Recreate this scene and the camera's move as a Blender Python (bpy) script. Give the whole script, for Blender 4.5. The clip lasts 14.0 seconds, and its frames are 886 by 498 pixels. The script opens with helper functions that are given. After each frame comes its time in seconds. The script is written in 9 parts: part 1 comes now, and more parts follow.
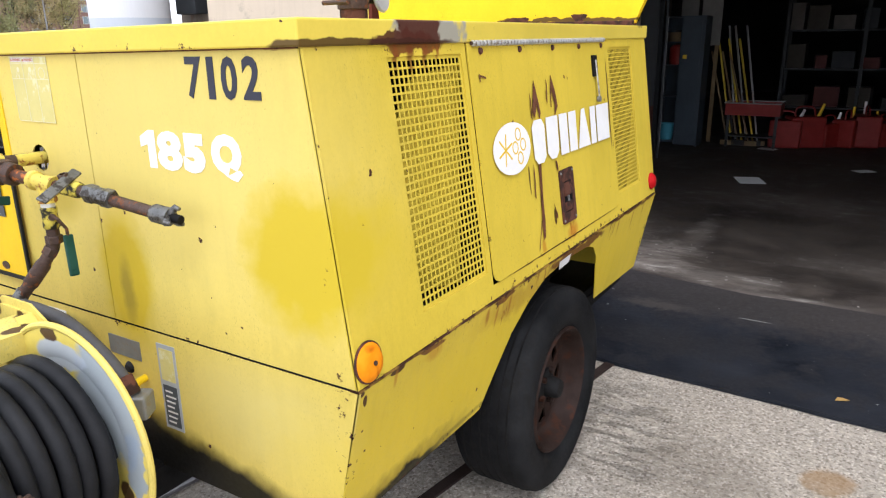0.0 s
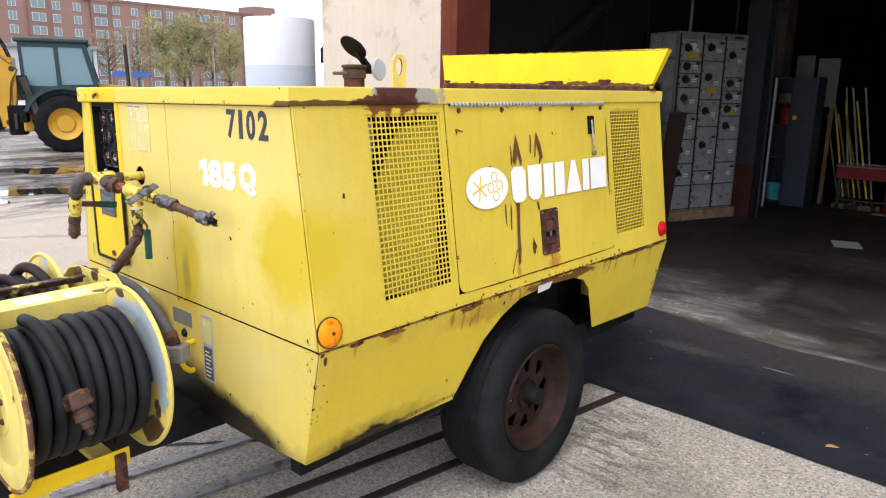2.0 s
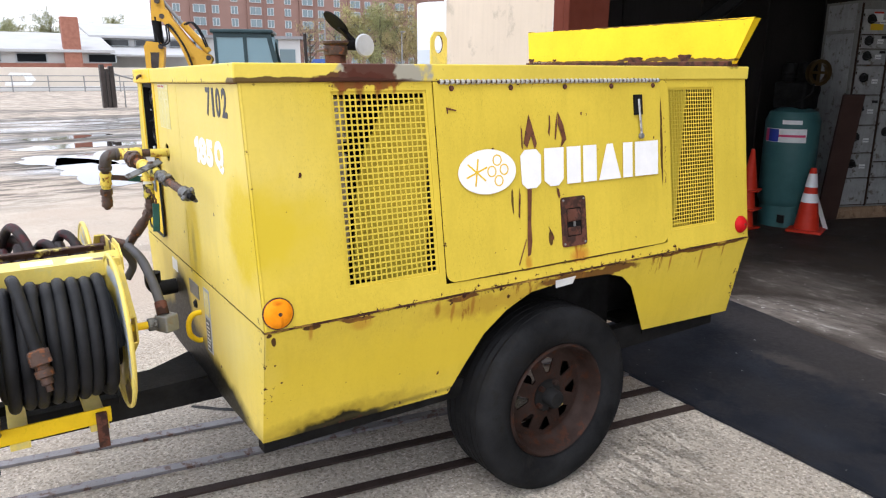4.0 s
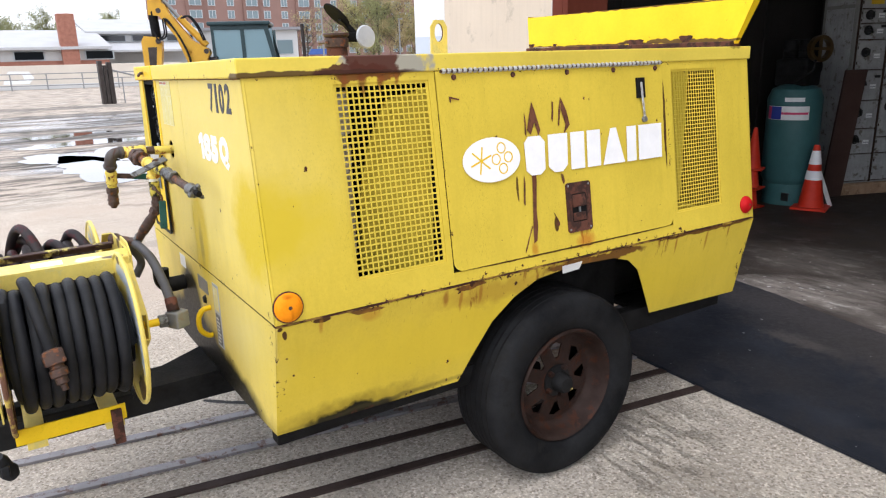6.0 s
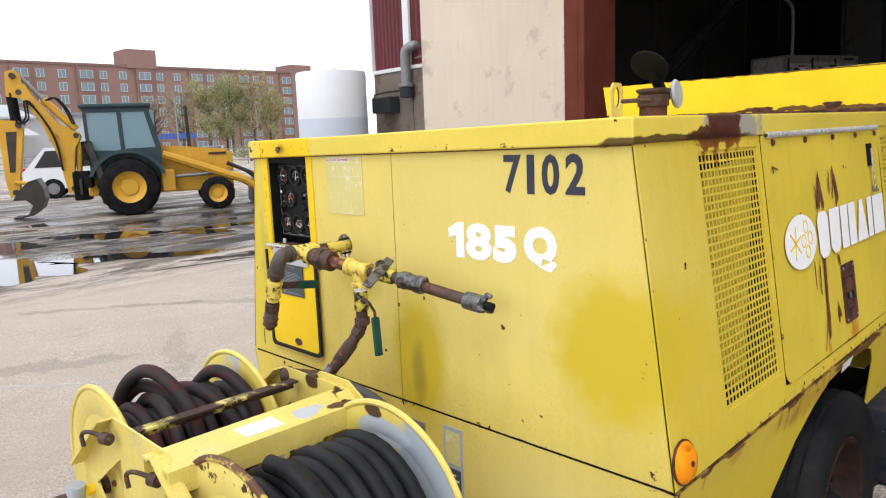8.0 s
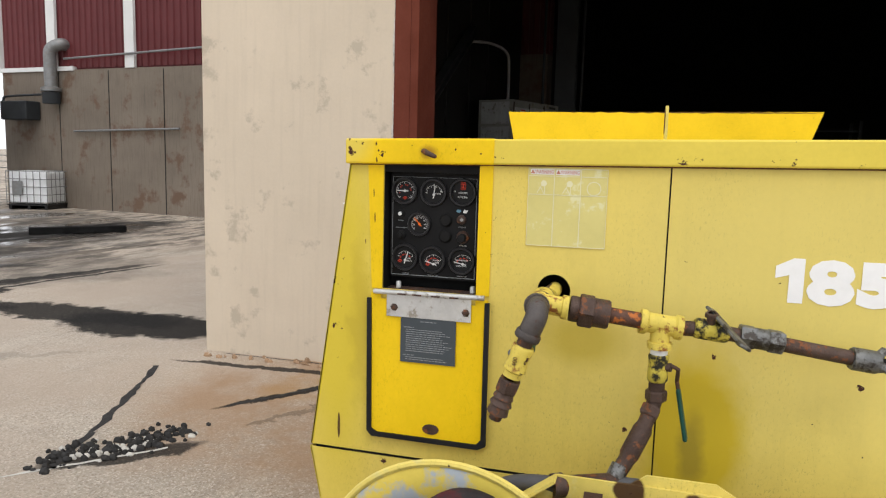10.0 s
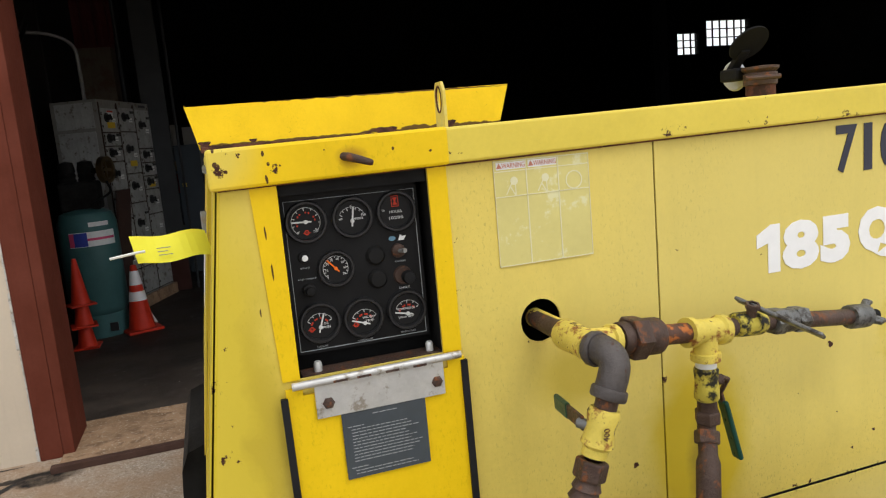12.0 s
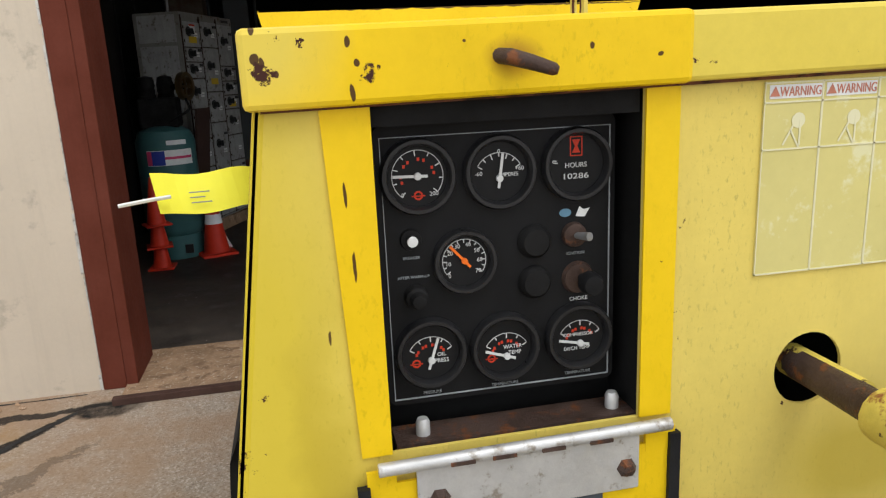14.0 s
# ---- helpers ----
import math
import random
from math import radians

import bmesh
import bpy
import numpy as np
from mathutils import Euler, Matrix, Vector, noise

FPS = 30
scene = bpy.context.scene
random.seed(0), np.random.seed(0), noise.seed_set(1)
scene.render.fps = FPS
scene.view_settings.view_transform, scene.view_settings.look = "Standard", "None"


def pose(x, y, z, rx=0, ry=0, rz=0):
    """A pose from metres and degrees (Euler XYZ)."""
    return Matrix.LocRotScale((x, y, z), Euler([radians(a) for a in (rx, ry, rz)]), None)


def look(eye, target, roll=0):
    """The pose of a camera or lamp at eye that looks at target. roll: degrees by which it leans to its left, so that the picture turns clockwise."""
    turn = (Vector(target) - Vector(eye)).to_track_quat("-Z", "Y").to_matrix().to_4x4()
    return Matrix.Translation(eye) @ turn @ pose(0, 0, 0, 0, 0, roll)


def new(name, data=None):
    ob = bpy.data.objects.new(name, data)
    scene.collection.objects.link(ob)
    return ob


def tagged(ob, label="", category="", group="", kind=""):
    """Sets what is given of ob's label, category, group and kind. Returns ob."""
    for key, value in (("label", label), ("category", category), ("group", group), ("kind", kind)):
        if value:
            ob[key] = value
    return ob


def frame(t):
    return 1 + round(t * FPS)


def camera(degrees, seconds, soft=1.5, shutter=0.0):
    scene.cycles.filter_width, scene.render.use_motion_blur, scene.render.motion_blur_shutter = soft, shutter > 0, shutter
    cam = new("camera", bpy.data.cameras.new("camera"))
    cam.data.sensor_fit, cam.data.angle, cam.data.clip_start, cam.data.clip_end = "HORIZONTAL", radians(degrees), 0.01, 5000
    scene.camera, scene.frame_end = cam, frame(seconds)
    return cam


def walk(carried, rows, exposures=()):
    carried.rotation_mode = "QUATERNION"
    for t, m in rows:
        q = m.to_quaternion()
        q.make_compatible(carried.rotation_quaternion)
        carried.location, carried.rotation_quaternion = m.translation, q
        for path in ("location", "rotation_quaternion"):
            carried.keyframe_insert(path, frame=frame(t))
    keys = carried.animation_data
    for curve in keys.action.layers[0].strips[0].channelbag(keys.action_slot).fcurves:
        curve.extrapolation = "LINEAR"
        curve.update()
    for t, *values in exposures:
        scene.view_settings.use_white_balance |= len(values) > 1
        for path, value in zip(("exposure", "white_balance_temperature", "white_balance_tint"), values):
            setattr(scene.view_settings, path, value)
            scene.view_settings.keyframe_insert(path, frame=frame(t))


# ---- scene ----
cam = camera(64.2, 14.0, soft=1.2)
PATH = [
    (0, (0.923, -1.129, 1.729), (-0.076, 0.506, 1.155), -0.7),
    (0.5, (1.217, -1.258, 1.759), (-0.032, 0.175, 1.138), -0.4),
    (1, (1.357, -1.42, 1.784), (0.048, 0.001, 1.266), -3.8),
    (1.5, (1.493, -1.444, 1.803), (0.202, 0.008, 1.329), -2.2),
    (2, (1.674, -1.289, 1.776), (0.372, 0.162, 1.329), 0.9),
    (2.5, (1.75, -1.089, 1.759), (0.354, 0.271, 1.31), -2.6),
    (3, (1.801, -0.853, 1.77), (0.373, 0.468, 1.308), -2.2),
    (3.5, (1.983, -0.69, 1.733), (0.409, 0.456, 1.274), 0.9),
    (3.7, (2.026, -0.663, 1.747), (0.415, 0.419, 1.267), 0.9),
    (5.8, (2.028, -0.675, 1.763), (0.4, 0.358, 1.236), -1.5),
    (6, (2.026, -0.677, 1.763), (0.406, 0.37, 1.236), -1.5),
    (6.5, (1.929, -0.745, 1.746), (0.394, 0.452, 1.288), -0.8),
    (7, (1.603, -0.911, 1.782), (0.221, 0.487, 1.414), -1.9),
    (7.5, (1.101, -1.097, 1.729), (-0.309, 0.284, 1.404), 1.1),
    (8, (0.669, -1.351, 1.751), (-0.726, 0.045, 1.429), -2.2),
    (8.5, (0.23, -1.434, 1.744), (-0.937, 0.164, 1.448), -1.2),
    (9, (-0.247, -1.522, 1.744), (-1.254, 0.176, 1.424), -1.7),
    (9.2, (-0.404, -1.65, 1.703), (-1.251, 0.138, 1.41), 0.2),
    (11.3, (-1.594, -1.367, 1.717), (-1.443, 0.611, 1.457), -7.1),
    (11.5, (-1.647, -1.3, 1.744), (-1.24, 0.629, 1.404), -7.2),
    (12, (-1.64, -1.085, 1.735), (-1.03, 0.795, 1.43), -5.1),
    (12.5, (-1.643, -0.867, 1.728), (-1.003, 0.991, 1.356), -3.5),
    (13, (-1.687, -0.719, 1.747), (-1.023, 1.136, 1.404), -4.4),
    (13.5, (-1.641, -0.621, 1.728), (-1.141, 1.27, 1.311), -3.0),
    (14, (-1.603, -0.568, 1.709), (-1.213, 1.336, 1.236), -2.6),
]
walk(cam, [(t, look(eye, target, roll)) for t, eye, target, roll in PATH], [(0, 0.95, 6060, 13), (7.2, 0.90, 6100, 13), (8.0, 0.66, 6200, 12), (8.6, 0.43, 6350, 12), (9.2, 0.385, 6450, 10), (11.3, 0.33, 6600, 10), (12.8, 0.31, 6500, 9), (14.0, 0.44, 6400, 9)])

# ---- world, sun, exposure ----
world = bpy.data.worlds.new("overcast_sky")
world.use_nodes = True
scene.world = world
wn, wl = world.node_tree.nodes, world.node_tree.links
sky = wn.new("ShaderNodeTexSky")
sky.sky_type, sky.sun_disc = "NISHITA", False
sky.sun_elevation, sky.sun_rotation = radians(52), radians(150)
sky.air_density, sky.dust_density, sky.ozone_density = 1.0, 1.0, 0.6
cloud = wn.new("ShaderNodeHueSaturation")
cloud.inputs["Saturation"].default_value = 0.15
wl.new(sky.outputs[0], cloud.inputs["Color"])
veil = wn.new("ShaderNodeMix")
veil.data_type = "RGBA"
veil.inputs[0].default_value = 0.75
veil.inputs[7].default_value = (7.45, 7.6, 8.0, 1)
wl.new(cloud.outputs[0], veil.inputs[6])
wl.new(veil.outputs[2], wn["Background"].inputs[0])
wn["Background"].inputs[1].default_value = 0.15

sun = new("sun", bpy.data.lights.new("sun", "SUN"))
sun.data.energy, sun.data.angle, sun.data.color = 0.8, radians(25), (1.0, 0.96, 0.9)
sun.matrix_world = look((0, 0, 30), (-9, 16, 0))


# ---- materials ----
def nodes_of(name):
    m = bpy.data.materials.new(name)
    m.use_nodes = True
    return m, m.node_tree.nodes, m.node_tree.links, m.node_tree.nodes["Principled BSDF"]


def noise_node(n, l, vec, scale, detail=4.0, rough=0.6):
    k = n.new("ShaderNodeTexNoise")
    k.inputs["Scale"].default_value, k.inputs["Detail"].default_value, k.inputs["Roughness"].default_value = scale, detail, rough
    l.new(vec, k.inputs["Vector"])
    return k.outputs["Fac"]


def ramp(n, l, fac, lo, hi, a=0.0, b=1.0):
    k = n.new("ShaderNodeMapRange")
    k.inputs[1].default_value, k.inputs[2].default_value, k.inputs[3].default_value, k.inputs[4].default_value = lo, hi, a, b
    l.new(fac, k.inputs[0])
    return k.outputs[0]


def math_node(n, l, op, a, b):
    k = n.new("ShaderNodeMath")
    k.operation = op
    for i, v in enumerate((a, b)):
        if isinstance(v, (int, float)):
            k.inputs[i].default_value = v
        else:
            l.new(v, k.inputs[i])
    return k.outputs[0]


def mix_color(n, l, fac, a, b):
    k = n.new("ShaderNodeMix")
    k.data_type = "RGBA"
    for sock, v in ((k.inputs[0], fac), (k.inputs[6], a), (k.inputs[7], b)):
        if isinstance(v, (int, float)):
            sock.default_value = v
        elif isinstance(v, tuple):
            sock.default_value = (*v, 1.0)
        else:
            l.new(v, sock)
    return k.outputs[2]


def surface(name, color, rough=0.6, metal=0.0, vary=0.25, scale=3.0, fine=60.0, bump=0.15, spec=0.22, second=None, amount=0.5, patches=(), chips=None, chip_at=0.66, chip_scale=14.0, streak=0.0, wear=(), specks=0.0, drips=(), grime=0.0):
    """A weathered surface: tone varies at two scales, second is a wear colour in blotches, chips bare spots, patches stains of a given place and size."""
    m, n, l, p = nodes_of(name)
    pos = n.new("ShaderNodeTexCoord").outputs["Object"]
    big, small = noise_node(n, l, pos, scale), noise_node(n, l, pos, fine, 6.0, 0.7)
    tone = math_node(n, l, "ADD", ramp(n, l, big, 0.3, 0.7, -vary, vary), ramp(n, l, small, 0.3, 0.7, -vary * 0.4, vary * 0.4))
    dark = tuple(c * 0.72 for c in color)
    pale = tuple(min(1.0, c * 1.18 + 0.012) for c in color)
    col = mix_color(n, l, ramp(n, l, tone, -0.5, 0.5), dark, pale)
    if streak:
        sq = n.new("ShaderNodeMapping")
        sq.inputs["Scale"].default_value = (14.0, 14.0, 0.9)
        l.new(pos, sq.inputs[0])
        run = ramp(n, l, noise_node(n, l, sq.outputs[0], 1.6, 5.0), 0.5, 0.75, 0.0, streak)
        col = mix_color(n, l, run, col, tuple(c * 0.45 for c in color))
    if second:
        blot = ramp(n, l, noise_node(n, l, pos, scale * 2.3, 8.0, 0.68), 0.62 - 0.25 * amount, 0.68 - 0.2 * amount)
        col = mix_color(n, l, blot, col, second)
    if grime:
        smear = n.new("ShaderNodeMapping")
        smear.inputs["Scale"].default_value = (1.0, 1.0, 0.45)
        l.new(pos, smear.inputs[0])
        dots_ = ramp(n, l, noise_node(n, l, smear.outputs[0], 210.0, 4.0, 0.7), 0.56, 0.66)
        area = ramp(n, l, noise_node(n, l, smear.outputs[0], 5.5, 6.0, 0.65), 0.44, 0.62, 0.08, 1.0)
        col = mix_color(n, l, math_node(n, l, "MULTIPLY", math_node(n, l, "MULTIPLY", dots_, area), grime), col, tuple(c * 0.30 for c in color))
        film = ramp(n, l, noise_node(n, l, smear.outputs[0], 9.0, 8.0, 0.7), 0.50, 0.72, 0.0, grime * 0.55)
        col = mix_color(n, l, film, col, tuple(c * 0.62 for c in color))
    warp = None
    for centre, size, tint, strength, ragged in patches:
        if warp is None:
            wob = n.new("ShaderNodeTexNoise")
            wob.inputs["Scale"].default_value, wob.inputs["Detail"].default_value = 16.0, 7.0
            l.new(pos, wob.inputs["Vector"])
            warp = n.new("ShaderNodeVectorMath")
            warp.operation = "SUBTRACT"
            l.new(wob.outputs["Color"], warp.inputs[0])
            warp.inputs[1].default_value = (0.5, 0.5, 0.5)
        off = n.new("ShaderNodeVectorMath")
        off.operation = "MULTIPLY_ADD"
        l.new(warp.outputs[0], off.inputs[0])
        off.inputs[1].default_value = (ragged, ragged, ragged)
        l.new(pos, off.inputs[2])
        far = n.new("ShaderNodeVectorMath")
        far.operation = "SUBTRACT"
        l.new(off.outputs[0], far.inputs[0])
        far.inputs[1].default_value = centre
        unit = n.new("ShaderNodeVectorMath")
        unit.operation = "DIVIDE"
        l.new(far.outputs[0], unit.inputs[0])
        unit.inputs[1].default_value = size
        size_of = n.new("ShaderNodeVectorMath")
        size_of.operation = "LENGTH"
        l.new(unit.outputs[0], size_of.inputs[0])
        edge = 0.12 if strength in (0.9, 0.95) else 0.22 if strength in (0.97, 0.98) else 0.35 if strength == 0.99 else 0.55
        col = mix_color(n, l, ramp(n, l, size_of.outputs["Value"], 1.0 + edge * 0.3, 1.0 - edge, 0.0, strength), col, tint)
    if drips:
        axes = n.new("ShaderNodeSeparateXYZ")
        l.new(pos, axes.inputs[0])
        lines = n.new("ShaderNodeMapping")
        lines.inputs["Scale"].default_value = (26.0, 26.0, 1.6)
        l.new(pos, lines.inputs[0])
        run = noise_node(n, l, lines.outputs[0], 1.0, 6.0, 0.7)
        for y0, y1, top, long, tint in drips:
            fade = math_node(n, l, "MULTIPLY", ramp(n, l, axes.outputs[2], top - long, top), math_node(n, l, "LESS_THAN", axes.outputs[2], top + 0.004))
            fade = math_node(n, l, "MULTIPLY", fade, math_node(n, l, "MULTIPLY", ramp(n, l, axes.outputs[1], y0, y0 + 0.1), ramp(n, l, axes.outputs[1], y1, y1 - 0.1)))
            hit = ramp(n, l, math_node(n, l, "ADD", run, math_node(n, l, "MULTIPLY", fade, 0.16)), 0.70, 0.77, 0.0, 0.85)
            col = mix_color(n, l, math_node(n, l, "MULTIPLY", hit, ramp(n, l, fade, 0.0, 0.15)), col, tint)
    if chips:
        spread = noise_node(n, l, pos, chip_scale, 9.0, 0.72)
        for centre, size, boost in wear:
            k = n.new("ShaderNodeVectorMath")
            k.operation = "SUBTRACT"
            l.new(pos, k.inputs[0])
            k.inputs[1].default_value = centre
            u = n.new("ShaderNodeVectorMath")
            u.operation = "DIVIDE"
            l.new(k.outputs[0], u.inputs[0])
            u.inputs[1].default_value = size
            w = n.new("ShaderNodeVectorMath")
            w.operation = "LENGTH"
            l.new(u.outputs[0], w.inputs[0])
            spread = math_node(n, l, "ADD", spread, ramp(n, l, w.outputs["Value"], 1.0, 0.6, 0.0, boost))
        c = ramp(n, l, spread, chip_at, chip_at + 0.02)
        if specks:
            dots = n.new("ShaderNodeTexVoronoi")
            dots.inputs["Scale"].default_value = 17.0
            l.new(pos, dots.inputs["Vector"])
            pick = n.new("ShaderNodeSeparateColor")
            l.new(dots.outputs["Color"], pick.inputs[0])
            size = ramp(n, l, pick.outputs[0], 1.0 - specks, 1.0, 0.0, 0.13)
            near = math_node(n, l, "ADD", dots.outputs["Distance"], ramp(n, l, noise_node(n, l, pos, 90.0, 4.0, 0.7), 0.3, 0.7, -0.10, 0.10))
            c = math_node(n, l, "MAXIMUM", c, math_node(n, l, "LESS_THAN", near, size))
        col = mix_color(n, l, c, col, chips)
    l.new(col, p.inputs["Base Color"])
    p.inputs["Metallic"].default_value = metal
    p.inputs["Specular IOR Level"].default_value = spec
    l.new(ramp(n, l, small, 0.3, 0.7, max(0.04, rough - 0.1), min(1.0, rough + 0.1)), p.inputs["Roughness"])
    if bump:
        b = n.new("ShaderNodeBump")
        b.inputs["Strength"].default_value, b.inputs["Distance"].default_value = bump, 0.004
        l.new(small, b.inputs["Height"])
        l.new(b.outputs[0], p.inputs["Normal"])
    return m


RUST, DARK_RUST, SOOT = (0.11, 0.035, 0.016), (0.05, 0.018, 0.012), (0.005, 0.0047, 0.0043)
YELLOW = (0.64, 0.482, 0.048)
FADED = (0.69, 0.54, 0.112)
BRIGHT = (0.80, 0.535, 0.004)
body_patches = [
    ((-0.95, 0.0, 1.713), (0.9, 0.3, 0.006), (0.22, 0.085, 0.02), 0.9, 0.02),
    ((-0.55, 0.0, 1.42), (0.70, 0.4, 0.42), (0.69, 0.58, 0.19), 0.5, 0.10),
    ((-0.35, -0.1, 0.80), (0.36, 0.25, 0.18), (0.70, 0.60, 0.22), 0.6, 0.08),
    ((-0.14, 0.0, 1.25), (0.19, 0.3, 0.19), (0.57, 0.43, 0.03), 0.99, 0.13),
    ((-0.80, 0.0, 1.10), (0.12, 0.3, 0.22), (0.54, 0.40, 0.025), 0.99, 0.08),
    ((-1.05, 0.0, 1.30), (0.10, 0.3, 0.07), (0.40, 0.30, 0.02), 0.6, 0.03),
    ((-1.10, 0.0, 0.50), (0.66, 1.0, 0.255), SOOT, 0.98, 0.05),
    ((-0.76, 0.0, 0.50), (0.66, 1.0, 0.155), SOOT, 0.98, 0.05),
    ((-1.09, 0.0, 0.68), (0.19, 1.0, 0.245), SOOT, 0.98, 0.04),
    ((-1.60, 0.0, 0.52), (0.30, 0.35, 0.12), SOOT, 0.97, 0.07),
    ((-0.80, 0.0, 1.06), (0.030, 0.35, 0.11), (0.26, 0.20, 0.03), 0.7, 0.05),
    ((-0.10, 0.43, 1.712), (0.3, 0.15, 0.024), (0.13, 0.034, 0.014), 0.9, 0.09),
    ((-0.10, 0.335, 1.690), (0.3, 0.012, 0.045), (0.20, 0.06, 0.015), 0.8, 0.03),
    ((-0.10, 0.40, 1.685), (0.3, 0.018, 0.050), (0.16, 0.045, 0.014), 0.8, 0.04),
    ((-0.10, 0.47, 1.690), (0.3, 0.014, 0.040), (0.20, 0.06, 0.015), 0.8, 0.03),
    ((-0.10, 0.53, 1.698), (0.3, 0.010, 0.030), (0.24, 0.08, 0.016), 0.8, 0.03),
    ((0.0, 1.33, 1.03), (0.3, 0.055, 0.035), (0.45, 0.16, 0.02), 0.8, 0.05),
    ((-1.66, 0.0, 1.35), (0.115, 0.3, 0.55), (0.60, 0.465, 0.030), 0.8, 0.05),
    ((-1.60, 0.0, 1.30), (0.030, 0.3, 0.22), (0.42, 0.31, 0.03), 0.5, 0.10),
    ((-1.02, 0.0, 1.722), (0.16, 0.3, 0.014), (0.16, 0.035, 0.02), 0.9, 0.02),
    ((-0.45, 0.0, 1.722), (0.22, 0.3, 0.013), (0.18, 0.045, 0.02), 0.9, 0.02),
    ((-1.585, 0.0, 1.50), (0.0012, 0.3, 0.007), DARK_RUST, 0.9, 0.02),
    ((-1.655, 0.0, 1.02), (0.004, 0.3, 0.035), DARK_RUST, 0.95, 0.012),
    ((-0.05, 1.0, 0.74), (0.35, 1.3, 0.17), (0.66, 0.49, 0.03), 0.6, 0.15),
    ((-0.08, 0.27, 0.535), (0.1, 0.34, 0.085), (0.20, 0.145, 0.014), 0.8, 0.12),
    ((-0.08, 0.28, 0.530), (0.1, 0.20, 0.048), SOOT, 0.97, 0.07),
    ((-0.03, 0.64, 0.915), (0.3, 0.013, 0.035), (0.28, 0.11, 0.016), 0.8, 0.025),
    ((-0.03, 0.71, 0.90), (0.3, 0.008, 0.055), (0.34, 0.15, 0.018), 0.8, 0.025),
    ((-0.03, 0.80, 0.905), (0.3, 0.010, 0.045), (0.30, 0.12, 0.016), 0.8, 0.025),
    ((-0.03, 1.90, 0.91), (0.3, 0.007, 0.05), (0.30, 0.12, 0.016), 0.8, 0.02),
    ((-0.03, 2.12, 0.90), (0.3, 0.009, 0.06), (0.36, 0.17, 0.02), 0.8, 0.03),
    ((-0.03, 2.28, 0.915), (0.3, 0.006, 0.04), (0.28, 0.11, 0.016), 0.8, 0.02),
    ((0.0, 1.06, 1.03), (0.3, 0.018, 0.03), (0.45, 0.20, 0.02), 0.8, 0.03),
    ((-0.05, 1.845, 1.45), (0.3, 0.008, 0.19), DARK_RUST, 0.95, 0.02),
    ((0.0, 1.0, 1.27), (0.3, 0.006, 0.05), DARK_RUST, 0.9, 0.02),
    ((0.0, 1.18, 1.11), (0.3, 0.012, 0.03), DARK_RUST, 0.9, 0.02),
    ((-0.02, 0.9, 0.90), (0.3, 0.35, 0.05), (0.30, 0.15, 0.02), 0.45, 0.12),
    ((-0.02, 0.155, 0.947), (0.3, 0.034, 0.010), DARK_RUST, 0.95, 0.02),
    ((-0.02, 0.32, 0.946), (0.3, 0.070, 0.009), RUST, 0.9, 0.03),
    ((-0.02, 0.030, 0.922), (0.04, 0.009, 0.019), DARK_RUST, 0.95, 0.02),
    ((-0.02, 0.014, 0.945), (0.04, 0.012, 0.010), DARK_RUST, 0.95, 0.02),
    ((-0.04, 0.059, 0.763), (0.2, 0.0045, 0.0045), DARK_RUST, 0.95, 0.01),
    ((-0.03, 0.036, 0.833), (0.2, 0.0045, 0.0035), DARK_RUST, 0.95, 0.01),
    ((-0.02, 0.335, 0.925), (0.3, 0.05, 0.024), (0.40, 0.20, 0.02), 0.6, 0.05),
    ((-0.02, 0.155, 0.925), (0.3, 0.010, 0.026), (0.36, 0.16, 0.02), 0.7, 0.03),
    ((-0.02, 0.75, 0.943), (0.3, 0.08, 0.011), RUST, 0.9, 0.04),
    ((-0.02, 2.1, 0.947), (0.3, 0.35, 0.009), RUST, 0.9, 0.03),
    ((-0.02, 1.3, 1.003), (0.3, 0.55, 0.0035), DARK_RUST, 0.9, 0.012),
    ((-0.02, 1.4, 0.93), (0.3, 0.30, 0.022), RUST, 0.9, 0.06),
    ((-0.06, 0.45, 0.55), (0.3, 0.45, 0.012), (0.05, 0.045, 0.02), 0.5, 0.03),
]
